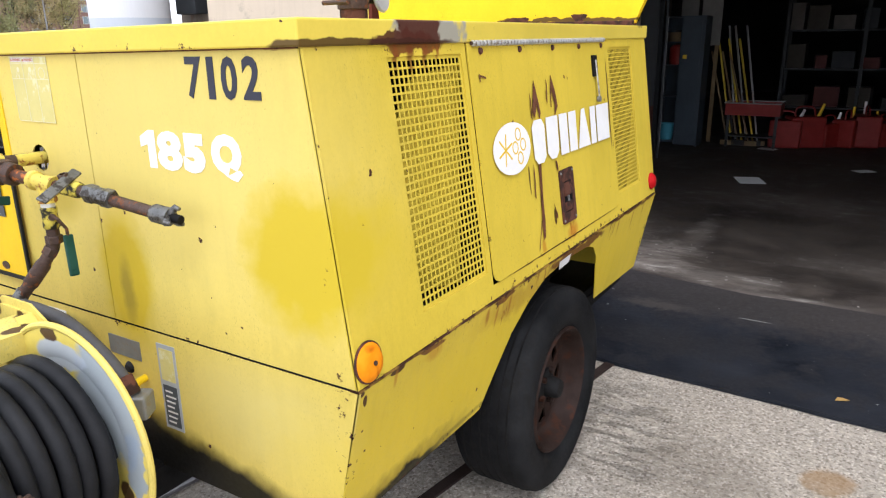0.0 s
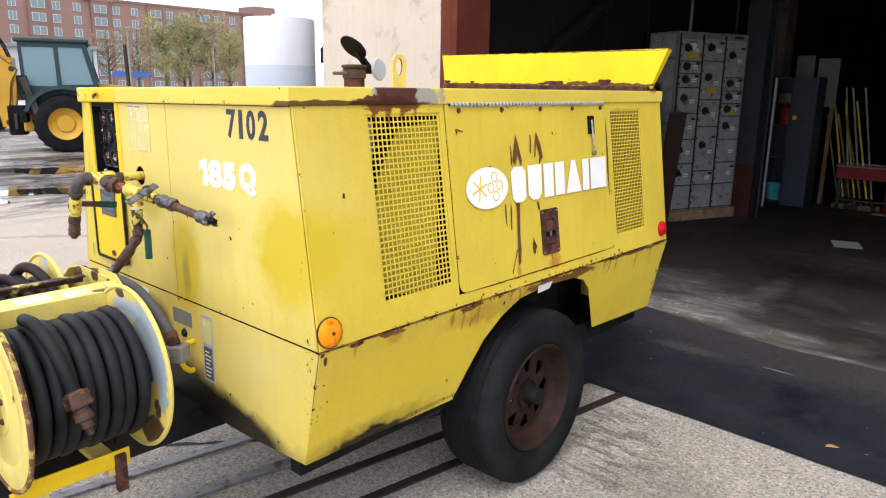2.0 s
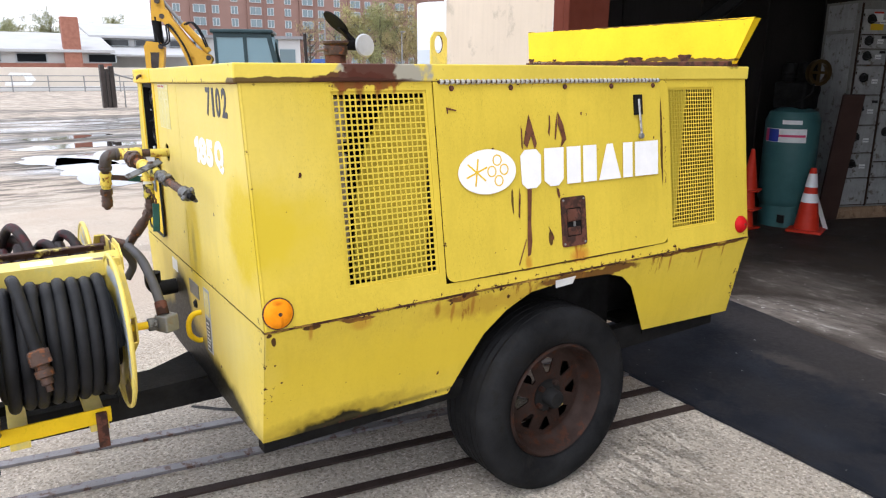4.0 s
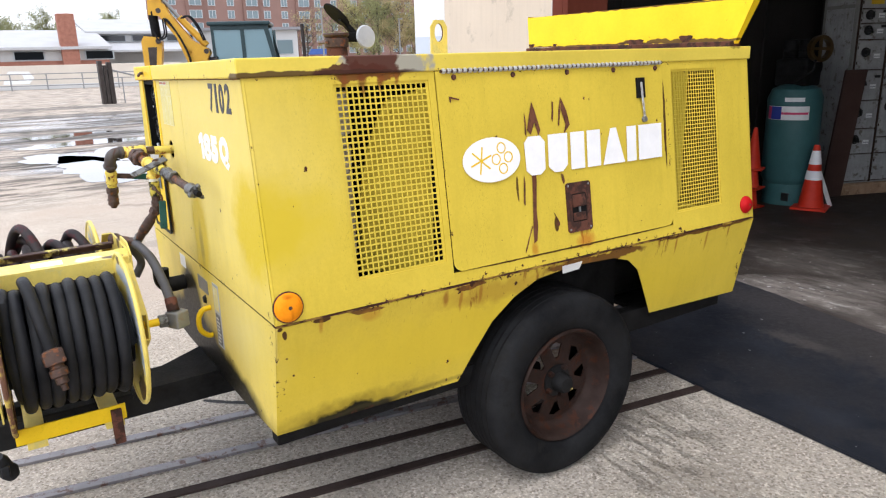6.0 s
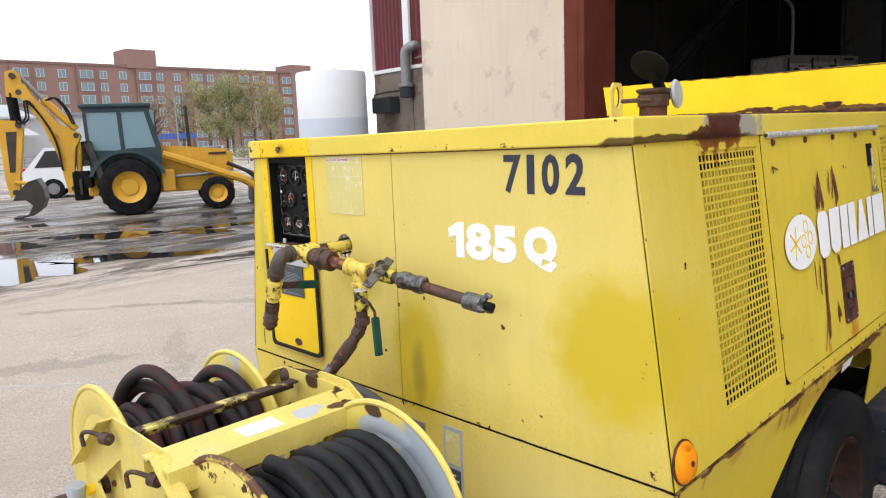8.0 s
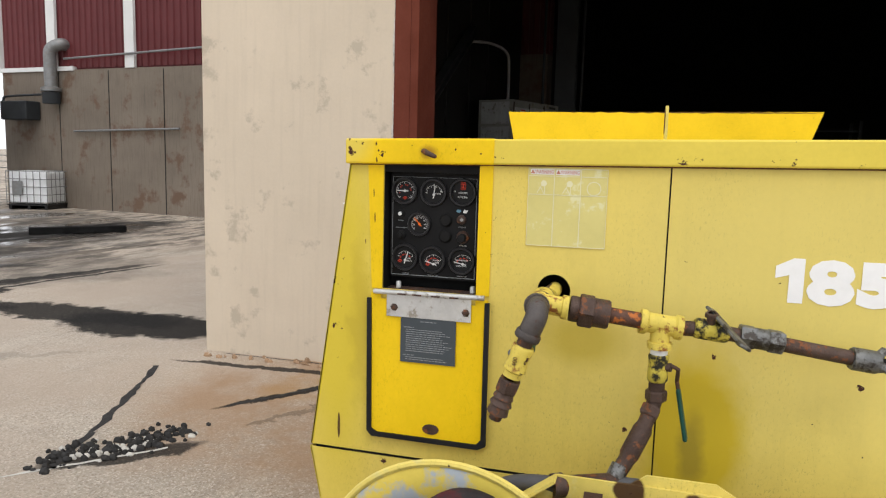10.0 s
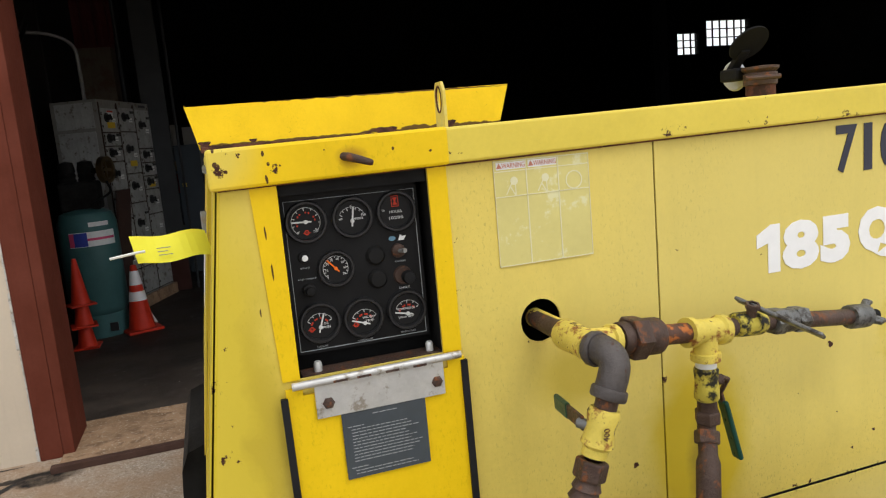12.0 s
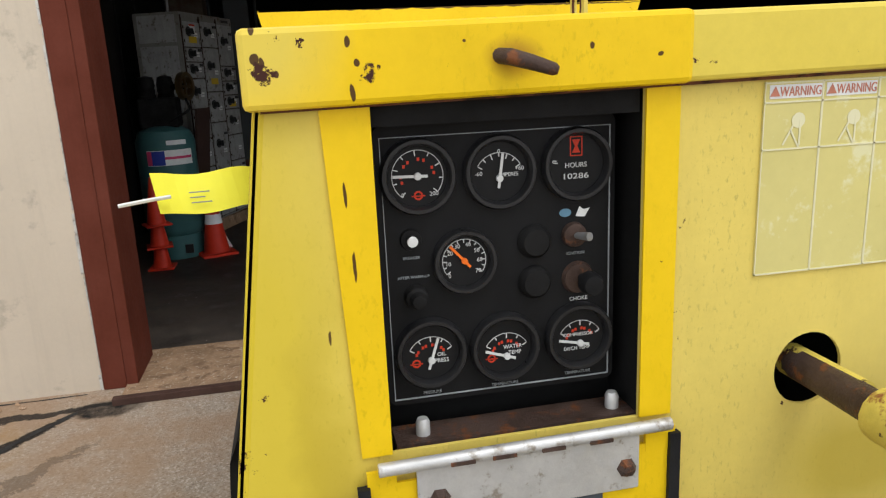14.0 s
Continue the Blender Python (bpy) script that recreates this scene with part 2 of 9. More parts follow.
body_look = dict(vary=0.22, scale=1.6, fine=70, bump=0.05, spec=0.2, patches=body_patches, chips=DARK_RUST, chip_at=0.715, chip_scale=34, streak=0.14, specks=0.20, grime=0.30,
                 wear=[((-0.06, 0, 1.3), (0.03, 0.03, 0.5), 0.10), ((0.0, 1.2, 0.957), (0.05, 1.5, 0.03), 0.15), ((-0.04, 0, 0.75), (0.045, 0.045, 0.3), 0.13), ((-0.09, 1.2, 0.535), (0.08, 1.5, 0.035), 0.14), ((-0.8, 0, 0.955), (0.9, 0.02, 0.022), 0.12),
                           ((-0.1, 1.2, 1.705), (0.05, 1.6, 0.022), 0.10), ((-0.05, 0.682, 1.35), (0.1, 0.014, 0.42), 0.12), ((-0.05, 1.87, 1.35), (0.1, 0.02, 0.42), 0.14), ((0, 1.28, 1.005), (0.1, 0.7, 0.016), 0.13), ((-0.879, 0, 1.33), (0.016, 0.02, 0.45), 0.11), ((-0.09, 1.3, 0.91), (0.06, 0.42, 0.04), 0.12), ((-0.09, 2.45, 0.75), (0.2, 0.03, 0.25), 0.16), ((-1.66, 0, 1.4), (0.03, 0.02, 0.4), 0.12), ((-1.60, 0, 1.70), (0.05, 0.02, 0.02), 0.12), ((-1.268, 0, 1.55), (0.010, 0.02, 0.17), 0.12)],
                     drips=[(0.25, 0.62, 1.705, 0.06, (0.30, 0.10, 0.012)), (0.12, 2.4, 0.955, 0.24, (0.24, 0.105, 0.016)), (1.2, 1.42, 1.06, 0.09, (0.34, 0.12, 0.015))])
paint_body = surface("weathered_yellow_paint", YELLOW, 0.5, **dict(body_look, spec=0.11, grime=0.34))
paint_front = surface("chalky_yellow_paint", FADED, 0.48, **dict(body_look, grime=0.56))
bright_patches = [((-0.48, 2.4, 1.803), (0.42, 0.1, 0.012), DARK_RUST, 0.9, 0.05), ((-1.15, 2.4, 1.800), (0.55, 0.1, 0.007), DARK_RUST, 0.9, 0.03), ((-0.9, 2.42, 1.99), (0.9, 0.1, 0.005), DARK_RUST, 0.9, 0.02), ((-1.625, 0, 1.745), (0.065, 0.1, 0.07), (0.66, 0.53, 0.10), 0.8, 0.03), ((-1.424, 0.0, 1.722), (0.026, 0.05, 0.016), (0.30, 0.13, 0.02), 0.7, 0.02)]
for cx, cz, rx, rz in ((-1.589, 1.754, 0.0024, 0.0036), (-1.626, 1.748, 0.0026, 0.0045), (-1.625, 1.727, 0.0038, 0.004), (-1.620, 1.724, 0.002, 0.004), (-1.610, 1.716, 0.0018, 0.003), (-1.557, 1.738, 0.002, 0.0045), (-1.550, 1.723, 0.0022, 0.003), (-1.566, 1.771, 0.014, 0.005), (-1.464, 1.736, 0.0014, 0.0014), (-1.455, 1.775, 0.004, 0.002), (-1.606, 1.774, 0.010, 0.002), (-1.556, 1.702, 0.002, 0.007), (-1.566, 1.62, 0.0016, 0.011), (-1.562, 1.56, 0.0016, 0.013), (-1.36, 1.73, 0.002, 0.003), (-1.30, 1.719, 0.003, 0.002)):
    bright_patches.append(((cx, 0.0, cz), (rx, 0.1, rz), DARK_RUST, 0.95, 0.014))
paint_bright = surface("bright_yellow_paint", BRIGHT, 0.40, spec=0.14, vary=0.16, scale=2.5, fine=70, bump=0.05, patches=bright_patches, grime=0.25, chips=DARK_RUST, chip_at=0.72, chip_scale=22, specks=0.08, wear=[((-1.45, 0, 1.715), (0.3, 0.05, 0.014), 0.10), ((-1.45, 0, 1.775), (0.3, 0.05, 0.012), 0.10), ((-1.62, 0, 1.745), (0.02, 0.05, 0.05), 0.12), ((-0.09, 2.42, 1.9), (0.045, 0.1, 0.13), 0.11)])
paint_lid = surface("lid_yellow_paint", (0.70, 0.55, 0.075), 0.42, spec=0.2, vary=0.2, scale=2.0, fine=70, bump=0.05,
                    patches=[((-0.1, 0.49, 1.74), (0.12, 0.17, 0.09), (0.30, 0.30, 0.28), 0.9, 0.20), ((-0.1, 0.45, 1.745), (0.15, 0.10, 0.12), (0.075, 0.022, 0.014), 0.95, 0.16), ((-0.1, 0.36, 1.728), (0.12, 0.13, 0.020), (0.075, 0.022, 0.014), 0.95, 0.08), ((-0.1, 0.2, 1.715), (0.1, 0.42, 0.016), DARK_RUST, 0.9, 0.03), ((-0.9, 2.36, 1.775), (0.9, 0.12, 0.022), DARK_RUST, 0.9, 0.05)],
                    chips=DARK_RUST, chip_at=0.71, chip_scale=20, specks=0.12, wear=[((-0.85, 0, 1.716), (1.0, 0.05, 0.014), 0.10), ((-0.1, 1.2, 1.716), (0.06, 1.5, 0.012), 0.12), ((-0.1, 1.2, 1.775), (0.06, 1.5, 0.010), 0.08), ((-0.85, 0, 1.776), (1.0, 0.04, 0.010), 0.08)])
paint_edge = surface("rusted_yellow_edge", (0.36, 0.21, 0.035), 0.75, vary=0.4, scale=3, fine=50, bump=0.4, second=DARK_RUST, amount=0.85, chips=DARK_RUST, chip_at=0.60, chip_scale=18)
paint_reel = surface("chipped_yellow_enamel", (0.70, 0.56, 0.13), 0.45, vary=0.25, scale=5, fine=60, bump=0.1, second=(0.60, 0.51, 0.17), amount=0.3, chips=DARK_RUST, chip_at=0.675, chip_scale=16, specks=0.10, grime=0.5, patches=[((-0.80, -0.285, 1.07), (0.045, 0.03, 0.03), DARK_RUST, 0.95, 0.05), ((-0.73, -0.34, 1.084), (0.022, 0.04, 0.02), DARK_RUST, 0.95, 0.04), ((-0.93, -0.285, 1.09), (0.03, 0.03, 0.025), DARK_RUST, 0.95, 0.04), ((-0.78, -0.79, 1.08), (0.03, 0.02, 0.01), DARK_RUST, 0.95, 0.03), ((-0.76, -0.42, 1.084), (0.03, 0.05, 0.01), (0.42, 0.46, 0.52), 0.9, 0.05)])
paint_flange = surface("worn_reel_flange_paint", (0.74, 0.58, 0.10), 0.38, vary=0.18, scale=3, fine=60, bump=0.06, second=(0.42, 0.46, 0.50), amount=0.35, chips=RUST, chip_at=0.68, chip_scale=6)
rust_rim = surface("rusty_flange_rim", (0.13, 0.06, 0.035), 0.8, vary=0.4, scale=9, fine=80, bump=0.5, second=(0.5, 0.38, 0.08), amount=0.45)
rust_iron = surface("rusty_pipe_iron", (0.070, 0.043, 0.033), 0.5, 0.3, vary=0.6, scale=22, fine=150, bump=0.6, second=(0.19, 0.070, 0.028), amount=0.28, chips=(0.30, 0.27, 0.24), chip_at=0.74, chip_scale=60)
rust_scrape = surface("scraped_dark_rust", (0.125, 0.043, 0.018), 0.8, vary=0.5, scale=14, fine=90, bump=0.3, second=(0.04, 0.018, 0.012), amount=0.3)
rust_plain = surface("red_rusted_steel", (0.10, 0.035, 0.02), 0.85, vary=0.45, scale=10, fine=90, bump=0.6, second=(0.04, 0.02, 0.015), amount=0.6)
pipe_yellow = surface("rust_spotted_yellow_fitting", (0.66, 0.52, 0.09), 0.5, vary=0.3, scale=16, fine=90, bump=0.4, second=(0.24, 0.09, 0.025), amount=0.30, chips=DARK_RUST, chip_at=0.60, chip_scale=24)
iron_grey = surface("bare_grey_cast_iron", (0.085, 0.074, 0.070), 0.48, 0.35, vary=0.45, scale=20, fine=150, bump=0.5, second=(0.075, 0.040, 0.028), amount=0.25)
pipe_greasy = surface("greasy_worn_yellow_valve", (0.52, 0.43, 0.06), 0.5, vary=0.4, scale=16, fine=90, bump=0.4, second=(0.020, 0.019, 0.014), amount=0.62, chips=(0.13, 0.045, 0.02), chip_at=0.64, chip_scale=26)
pipe_orange = surface("orange_rusted_nipple", (0.085, 0.040, 0.026), 0.55, 0.2, vary=0.5, scale=22, fine=120, bump=0.5, second=(0.42, 0.13, 0.03), amount=0.42)
zinc_dark = surface("greasy_galvanised_fitting", (0.17, 0.172, 0.168), 0.45, 0.6, vary=0.5, scale=18, fine=140, bump=0.4, second=(0.055, 0.048, 0.042), amount=0.55)
hinge_zinc = surface("bright_galvanised_steel", (0.56, 0.56, 0.55), 0.42, 0.45, vary=0.3, scale=14, fine=140, bump=0.2, second=(0.30, 0.27, 0.23), amount=0.25)
zinc = surface("dull_zinc", (0.24, 0.245, 0.245), 0.5, 0.5, vary=0.25, scale=12, fine=140, bump=0.25, second=(0.25, 0.22, 0.19), amount=0.3)
grey_paint = surface("grey_primer", (0.40, 0.43, 0.47), 0.5, 0.1, vary=0.25, scale=9, fine=80, bump=0.1, second=(0.62, 0.5, 0.12), amount=0.15)
black_rubber = surface("black_hose_rubber", (0.008, 0.0085, 0.010), 0.55, vary=0.4, scale=8, fine=150, bump=0.2, spec=0.15)
red_hose = surface("dusty_maroon_hose", (0.020, 0.015, 0.016), 0.62, vary=0.5, scale=7, fine=120, bump=0.3, second=(0.06, 0.012, 0.014), amount=0.35)
tyre_rubber = surface("dusty_tyre_rubber", (0.0055, 0.0058, 0.0066), 0.7, vary=0.5, scale=5, fine=90, bump=0.4, second=(0.013, 0.0125, 0.012), amount=0.30, spec=0.07)
rim_rust = surface("rusted_wheel_steel", (0.020, 0.0085, 0.005), 0.7, 0.2, vary=0.5, scale=8, fine=90, bump=0.5, second=(0.045, 0.015, 0.007), amount=0.35)
soot_black = surface("oily_black_steel", (0.005, 0.0048, 0.0048), 0.65, vary=0.5, scale=6, fine=70, bump=0.3, spec=0.08)
# near black puts the unlit depth of grille bays and gauge recess into colour
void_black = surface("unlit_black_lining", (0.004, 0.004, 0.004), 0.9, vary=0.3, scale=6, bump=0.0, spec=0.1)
panel_black = surface("satin_black_panel", (0.0045, 0.0045, 0.005), 0.5, vary=0.2, scale=8, fine=160, bump=0.05, spec=0.10)
bezel_black = surface("glossy_black_bezel", (0.010, 0.010, 0.011), 0.36, vary=0.2, scale=8, bump=0.0, spec=0.3)
dial_black = surface("dial_black", (0.004, 0.004, 0.0045), 0.5, vary=0.1, scale=8, bump=0.0, spec=0.15)
white_decal = surface("white_vinyl", (0.86, 0.86, 0.84), 0.45, vary=0.08, scale=20, bump=0.0, chips=(0.62, 0.49, 0.1), chip_at=0.72, chip_scale=30)
white_ink = surface("white_dial_ink", (0.60, 0.61, 0.60), 0.5, vary=0.05, bump=0.0)
red_ink = surface("red_dial_ink", (0.50, 0.035, 0.010), 0.5, vary=0.08, bump=0.0)
grey_ink = surface("grey_placard_ink", (0.28, 0.30, 0.31), 0.5, vary=0.1, bump=0.0)
navy_decal = surface("dark_navy_decal", (0.03, 0.032, 0.05), 0.4, vary=0.25, scale=12, bump=0.0, chips=YELLOW, chip_at=0.70, chip_scale=38)
sticker_film = surface("yellowed_sticker_film", (0.62, 0.55, 0.20), 0.35, vary=0.12, scale=9, bump=0.02, second=(0.66, 0.63, 0.36), amount=0.3)
sticker_line = surface("pale_sticker_line", (0.68, 0.65, 0.42), 0.4, vary=0.1, bump=0.0)
placard = surface("slate_instruction_placard", (0.055, 0.066, 0.076), 0.4, vary=0.2, scale=10, bump=0.02)
label_white = surface("worn_white_label", (0.72, 0.73, 0.72), 0.5, vary=0.15, scale=20, bump=0.02)
amber_lens = surface("amber_lens", (0.86, 0.27, 0.0), 0.5, vary=0.15, scale=30, bump=0.1, spec=0.06, patches=[((-0.01, 0.048, 1.05), (0.05, 0.018, 0.007), (0.35, 0.07, 0.003), 0.7, 0.02), ((-0.01, 0.055, 0.985), (0.05, 0.006, 0.025), (0.50, 0.12, 0.003), 0.6, 0.02)])
red_lens = surface("red_lens", (0.44, 0.004, 0.006), 0.4, vary=0.2, scale=30, bump=0.1, spec=0.08)
green_grip = surface("green_vinyl_grip", (0.004, 0.055, 0.040), 0.35, vary=0.3, scale=20, bump=0.1)
tag_yellow = surface("yellow_paper_tag", (0.98, 0.86, 0.06), 0.6, vary=0.05, scale=20, bump=0.05)
tag_white = surface("white_cable_tie", (0.75, 0.76, 0.76), 0.4, vary=0.05, bump=0.0)


# ---- mesh tools ----
def part(name, bm, mat, parent=None, label="", smooth=False):
    bmesh.ops.recalc_face_normals(bm, faces=bm.faces)
    me = bpy.data.meshes.new(name)
    bm.to_mesh(me)
    bm.free()
    me.materials.append(mat)
    if smooth:
        for f in me.polygons:
            f.use_smooth = True
        me.set_sharp_from_angle(angle=radians(38))
    ob = new(name, me)
    if parent:
        ob.parent = parent
    if label:
        ob["label"] = label
    return ob


def thing(name, label, category, x=0, y=0, z=0, group="", kind="", rz=0):
    e = new(name)
    e.matrix_basis = pose(x, y, z, 0, 0, rz)
    return tagged(e, label, category, group, kind)


def box(bm, a, b, m=None, bevel=0.0):
    g = bmesh.ops.create_cube(bm, size=1.0)
    s = [b[i] - a[i] for i in range(3)]
    c = [(a[i] + b[i]) / 2 for i in range(3)]
    bmesh.ops.transform(bm, matrix=(m or Matrix()) @ Matrix.Translation(c) @ Matrix.Diagonal((*s, 1)), verts=g["verts"])
    if bevel:
        ed = {e for v in g["verts"] for e in v.link_edges}
        bmesh.ops.bevel(bm, geom=list(ed), offset=bevel, segments=3 if bevel >= 0.008 else 2, affect="EDGES", profile=0.5)
    return bm


def boxes(*items, m=None, bevel=0.0):
    bm = bmesh.new()
    for a, b in items:
        box(bm, a, b, m, bevel)
    return bm


def plate(outer, holes, place, depth):
    """A sheet cut from 2D loops, with holes, put in place by place(u, v) and given a thickness vector."""
    bm = bmesh.new()
    edges = []
    for loop in (outer, *holes):
        vs = [bm.verts.new((u, v, 0)) for u, v in loop]
        edges += [bm.edges.new((vs[i], vs[(i + 1) % len(vs)])) for i in range(len(vs))]
    fill = bmesh.ops.triangle_fill(bm, edges=edges, use_beauty=True, use_dissolve=False, normal=(0, 0, 1))
    faces = [f for f in fill["geom"] if isinstance(f, bmesh.types.BMFace)]
    for v in bm.verts:
        v.co = place(v.co.x, v.co.y)
    ext = bmesh.ops.extrude_face_region(bm, geom=faces, use_keep_orig=True)
    vs = [v for v in ext["geom"] if isinstance(v, bmesh.types.BMVert)]
    bmesh.ops.translate(bm, vec=Vector(depth), verts=vs)
    return bm


def window_plate(outer, inner, place, depth):
    """A four-sided sheet with one four-sided opening."""
    bm = bmesh.new()
    a = [bm.verts.new(place(u, v)) for u, v in outer]
    b = [bm.verts.new(place(u, v)) for u, v in inner]
    faces = [bm.faces.new((a[i], a[(i + 1) % 4], b[(i + 1) % 4], b[i])) for i in range(4)]
    ext = bmesh.ops.extrude_face_region(bm, geom=faces, use_keep_orig=True)
    bmesh.ops.translate(bm, vec=Vector(depth), verts=[v for v in ext["geom"] if isinstance(v, bmesh.types.BMVert)])
    return bm


def ring(n, cu, cv, r, r2=None, start=0.0, sweep=360.0):
    k = n if sweep >= 359 else n - 1
    return [(cu + r * math.cos(radians(start + sweep * i / k)), cv + (r2 or r) * math.sin(radians(start + sweep * i / k))) for i in range(n)]


def rect(u0, u1, v0, v1):
    return [(u0, v0), (u1, v0), (u1, v1), (u0, v1)]


def round_rect(u0, u1, v0, v1, r, n=5):
    out = []
    for cu, cv, s in ((u1 - r, v1 - r, 0), (u0 + r, v1 - r, 90), (u0 + r, v0 + r, 180), (u1 - r, v0 + r, 270)):
        out += ring(n, cu, cv, r, start=s, sweep=90)
    return out


def sweep_tube(bm, pts, radius, n=12, cap=True):
    """A tube along points; radius is a number or one per point."""
    pts = [Vector(p) for p in pts]
    rads = radius if isinstance(radius, (list, tuple)) else [radius] * len(pts)
    side, loops = None, []
    for i, p in enumerate(pts):
        d = (pts[min(i + 1, len(pts) - 1)] - pts[max(i - 1, 0)])
        if d.length < 1e-9:
            d = Vector((0, 0, 1))
        d.normalize()
        if side is None:
            side = d.orthogonal().normalized()
        side = (side - d * side.dot(d))
        side = side.normalized() if side.length > 1e-6 else d.orthogonal().normalized()
        up = d.cross(side)
        loops.append([bm.verts.new(p + (side * math.cos(2 * math.pi * k / n) + up * math.sin(2 * math.pi * k / n)) * rads[i]) for k in range(n)])
    for a, b in zip(loops, loops[1:]):
        for k in range(n):
            bm.faces.new((a[k], a[(k + 1) % n], b[(k + 1) % n], b[k]))
    if cap:
        bm.faces.new(loops[0][::-1])
        bm.faces.new(loops[-1])
    return bm


def tube(pts, radius, n=12):
    return sweep_tube(bmesh.new(), pts, radius, n)


def curve_points(pts, k=8):
    """A smooth line through points (Catmull-Rom)."""
    p = [Vector(q) for q in pts]
    p = [p[0] * 2 - p[1]] + p + [p[-1] * 2 - p[-2]]
    out = []
    for i in range(1, len(p) - 2):
        for j in range(k):
            t = j / k
            a, b, c, d = p[i - 1], p[i], p[i + 1], p[i + 2]
            out.append(0.5 * ((2 * b) + (c - a) * t + (2 * a - 5 * b + 4 * c - d) * t * t + (3 * b - a - 3 * c + d) * t ** 3))
    return out + [p[-2]]


def lathe(profile, m=None, n=32, bm=None):
    """Turns (radius, height) pairs round the local z axis."""
    bm = bm or bmesh.new()
    m = m or Matrix()
    loops = []
    for r, h in profile:
        if r < 1e-6:
            loops.append([bm.verts.new(m @ Vector((0, 0, h)))] * n)
        else:
            loops.append([bm.verts.new(m @ Vector((r * math.cos(2 * math.pi * k / n), r * math.sin(2 * math.pi * k / n), h))) for k in range(n)])
    for a, b in zip(loops, loops[1:]):
        for k in range(n):
            q = []
            for v in (a[k], a[(k + 1) % n], b[(k + 1) % n], b[k]):
                if v not in q:
                    q.append(v)
            if len(q) > 2:
                bm.faces.new(q)
    return bm


def axis_to(p, d):
    """A frame at p whose z axis points along d."""
    return Matrix.Translation(p) @ Vector(d).to_track_quat("Z", "Y").to_matrix().to_4x4()


def words(body, size, depth=0.0008, bold=0.0, squeeze=1.0):
    """Lettering in the built-in font as a bmesh, centred, in the xy plane, facing +z."""
    cu = bpy.data.curves.new("lettering", "FONT")
    cu.body, cu.size, cu.extrude, cu.offset = body, size, depth, bold
    cu.align_x, cu.align_y, cu.resolution_u = "CENTER", "CENTER", 3
    ob = bpy.data.objects.new("lettering", cu)
    scene.collection.objects.link(ob)
    me = bpy.data.meshes.new_from_object(ob.evaluated_get(bpy.context.evaluated_depsgraph_get()))
    bm = bmesh.new()
    bm.from_mesh(me)
    bpy.data.objects.remove(ob)
    bpy.data.meshes.remove(me)
    bpy.data.curves.remove(cu)
    xs = [v.co.x for v in bm.verts]
    ys = [v.co.y for v in bm.verts]
    mx, my = (min(xs) + max(xs)) / 2, (min(ys) + max(ys)) / 2
    for v in bm.verts:
        v.co.x, v.co.y = (v.co.x - mx) * squeeze, v.co.y - my
    return bm


def moved(bm, m):
    bmesh.ops.transform(bm, matrix=m, verts=bm.verts)
    return bm


def fit_to(bm, w, h):
    """Scales centred lettering to a width and height."""
    xs = [v.co.x for v in bm.verts]
    ys = [v.co.y for v in bm.verts]
    sx, sy = w / (max(xs) - min(xs)), h / (max(ys) - min(ys))
    for v in bm.verts:
        v.co.x, v.co.y = v.co.x * sx, v.co.y * sy
    return bm


def joined(*bms):
    out = bms[0]
    for b in bms[1:]:
        me = bpy.data.meshes.new("joint")
        b.to_mesh(me)
        out.from_mesh(me)
        bpy.data.meshes.remove(me)
        b.free()
    return out


FRONT = Matrix(((1, 0, 0, 0), (0, 0, -1, 0), (0, 1, 0, 0), (0, 0, 0, 1)))  # lettering plane turned to face -y


# ---- setting: ground, building, far things ----
concrete_patches = [
    ((-13.2, 5.5, 0), (3.4, 7.0, 9), (0.035, 0.034, 0.033), 0.9, 1.3),
    ((-2.4, 2.75, 0), (2.0, 1.5, 9), (0.38, 0.24, 0.14), 0.78, 0.5),
    ((-3.3, 3.0, 0), (0.3, 0.3, 9), (0.42, 0.25, 0.10), 0.5, 0.3),
    ((-24, 3.5, 0), (3.0, 2.0, 9), (0.04, 0.04, 0.038), 0.85, 1.2),
    ((-18.5, 1.5, 0), (0.9, 4.0, 9), (0.05, 0.048, 0.046), 0.9, 0.9),
    ((-21.5, 0.5, 0), (0.6, 4.0, 9), (0.06, 0.057, 0.053), 0.85, 0.8),
    ((-27.5, 3.0, 0), (1.0, 5.0, 9), (0.07, 0.066, 0.06), 0.8, 1.2),
    ((-33, 1.0, 0), (1.4, 8.0, 9), (0.09, 0.085, 0.078), 0.7, 1.5),
    ((-17, 10, 0), (7.0, 5.0, 9), (0.07, 0.064, 0.056), 0.8, 2.0),
    ((-10.3, 6.6, 0), (2.9, 1.7, 9), (0.10, 0.090, 0.078), 0.6, 1.2),
    ((-2.75, 3.38, 0), (0.20, 0.12, 9), (0.02, 0.019, 0.018), 1.0, 0.16),
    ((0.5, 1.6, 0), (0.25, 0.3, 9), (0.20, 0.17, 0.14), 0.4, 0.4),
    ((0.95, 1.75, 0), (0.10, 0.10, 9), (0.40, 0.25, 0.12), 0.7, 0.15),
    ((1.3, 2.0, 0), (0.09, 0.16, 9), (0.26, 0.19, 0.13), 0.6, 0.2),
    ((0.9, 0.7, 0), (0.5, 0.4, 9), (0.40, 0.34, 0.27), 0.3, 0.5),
    # faint darker oval centred under the compressor
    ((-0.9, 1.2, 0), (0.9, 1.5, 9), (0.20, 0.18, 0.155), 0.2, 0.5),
    ((-22, 0, 0), (6, 12, 9), (0.10, 0.095, 0.085), 0.7, 3.0),
]
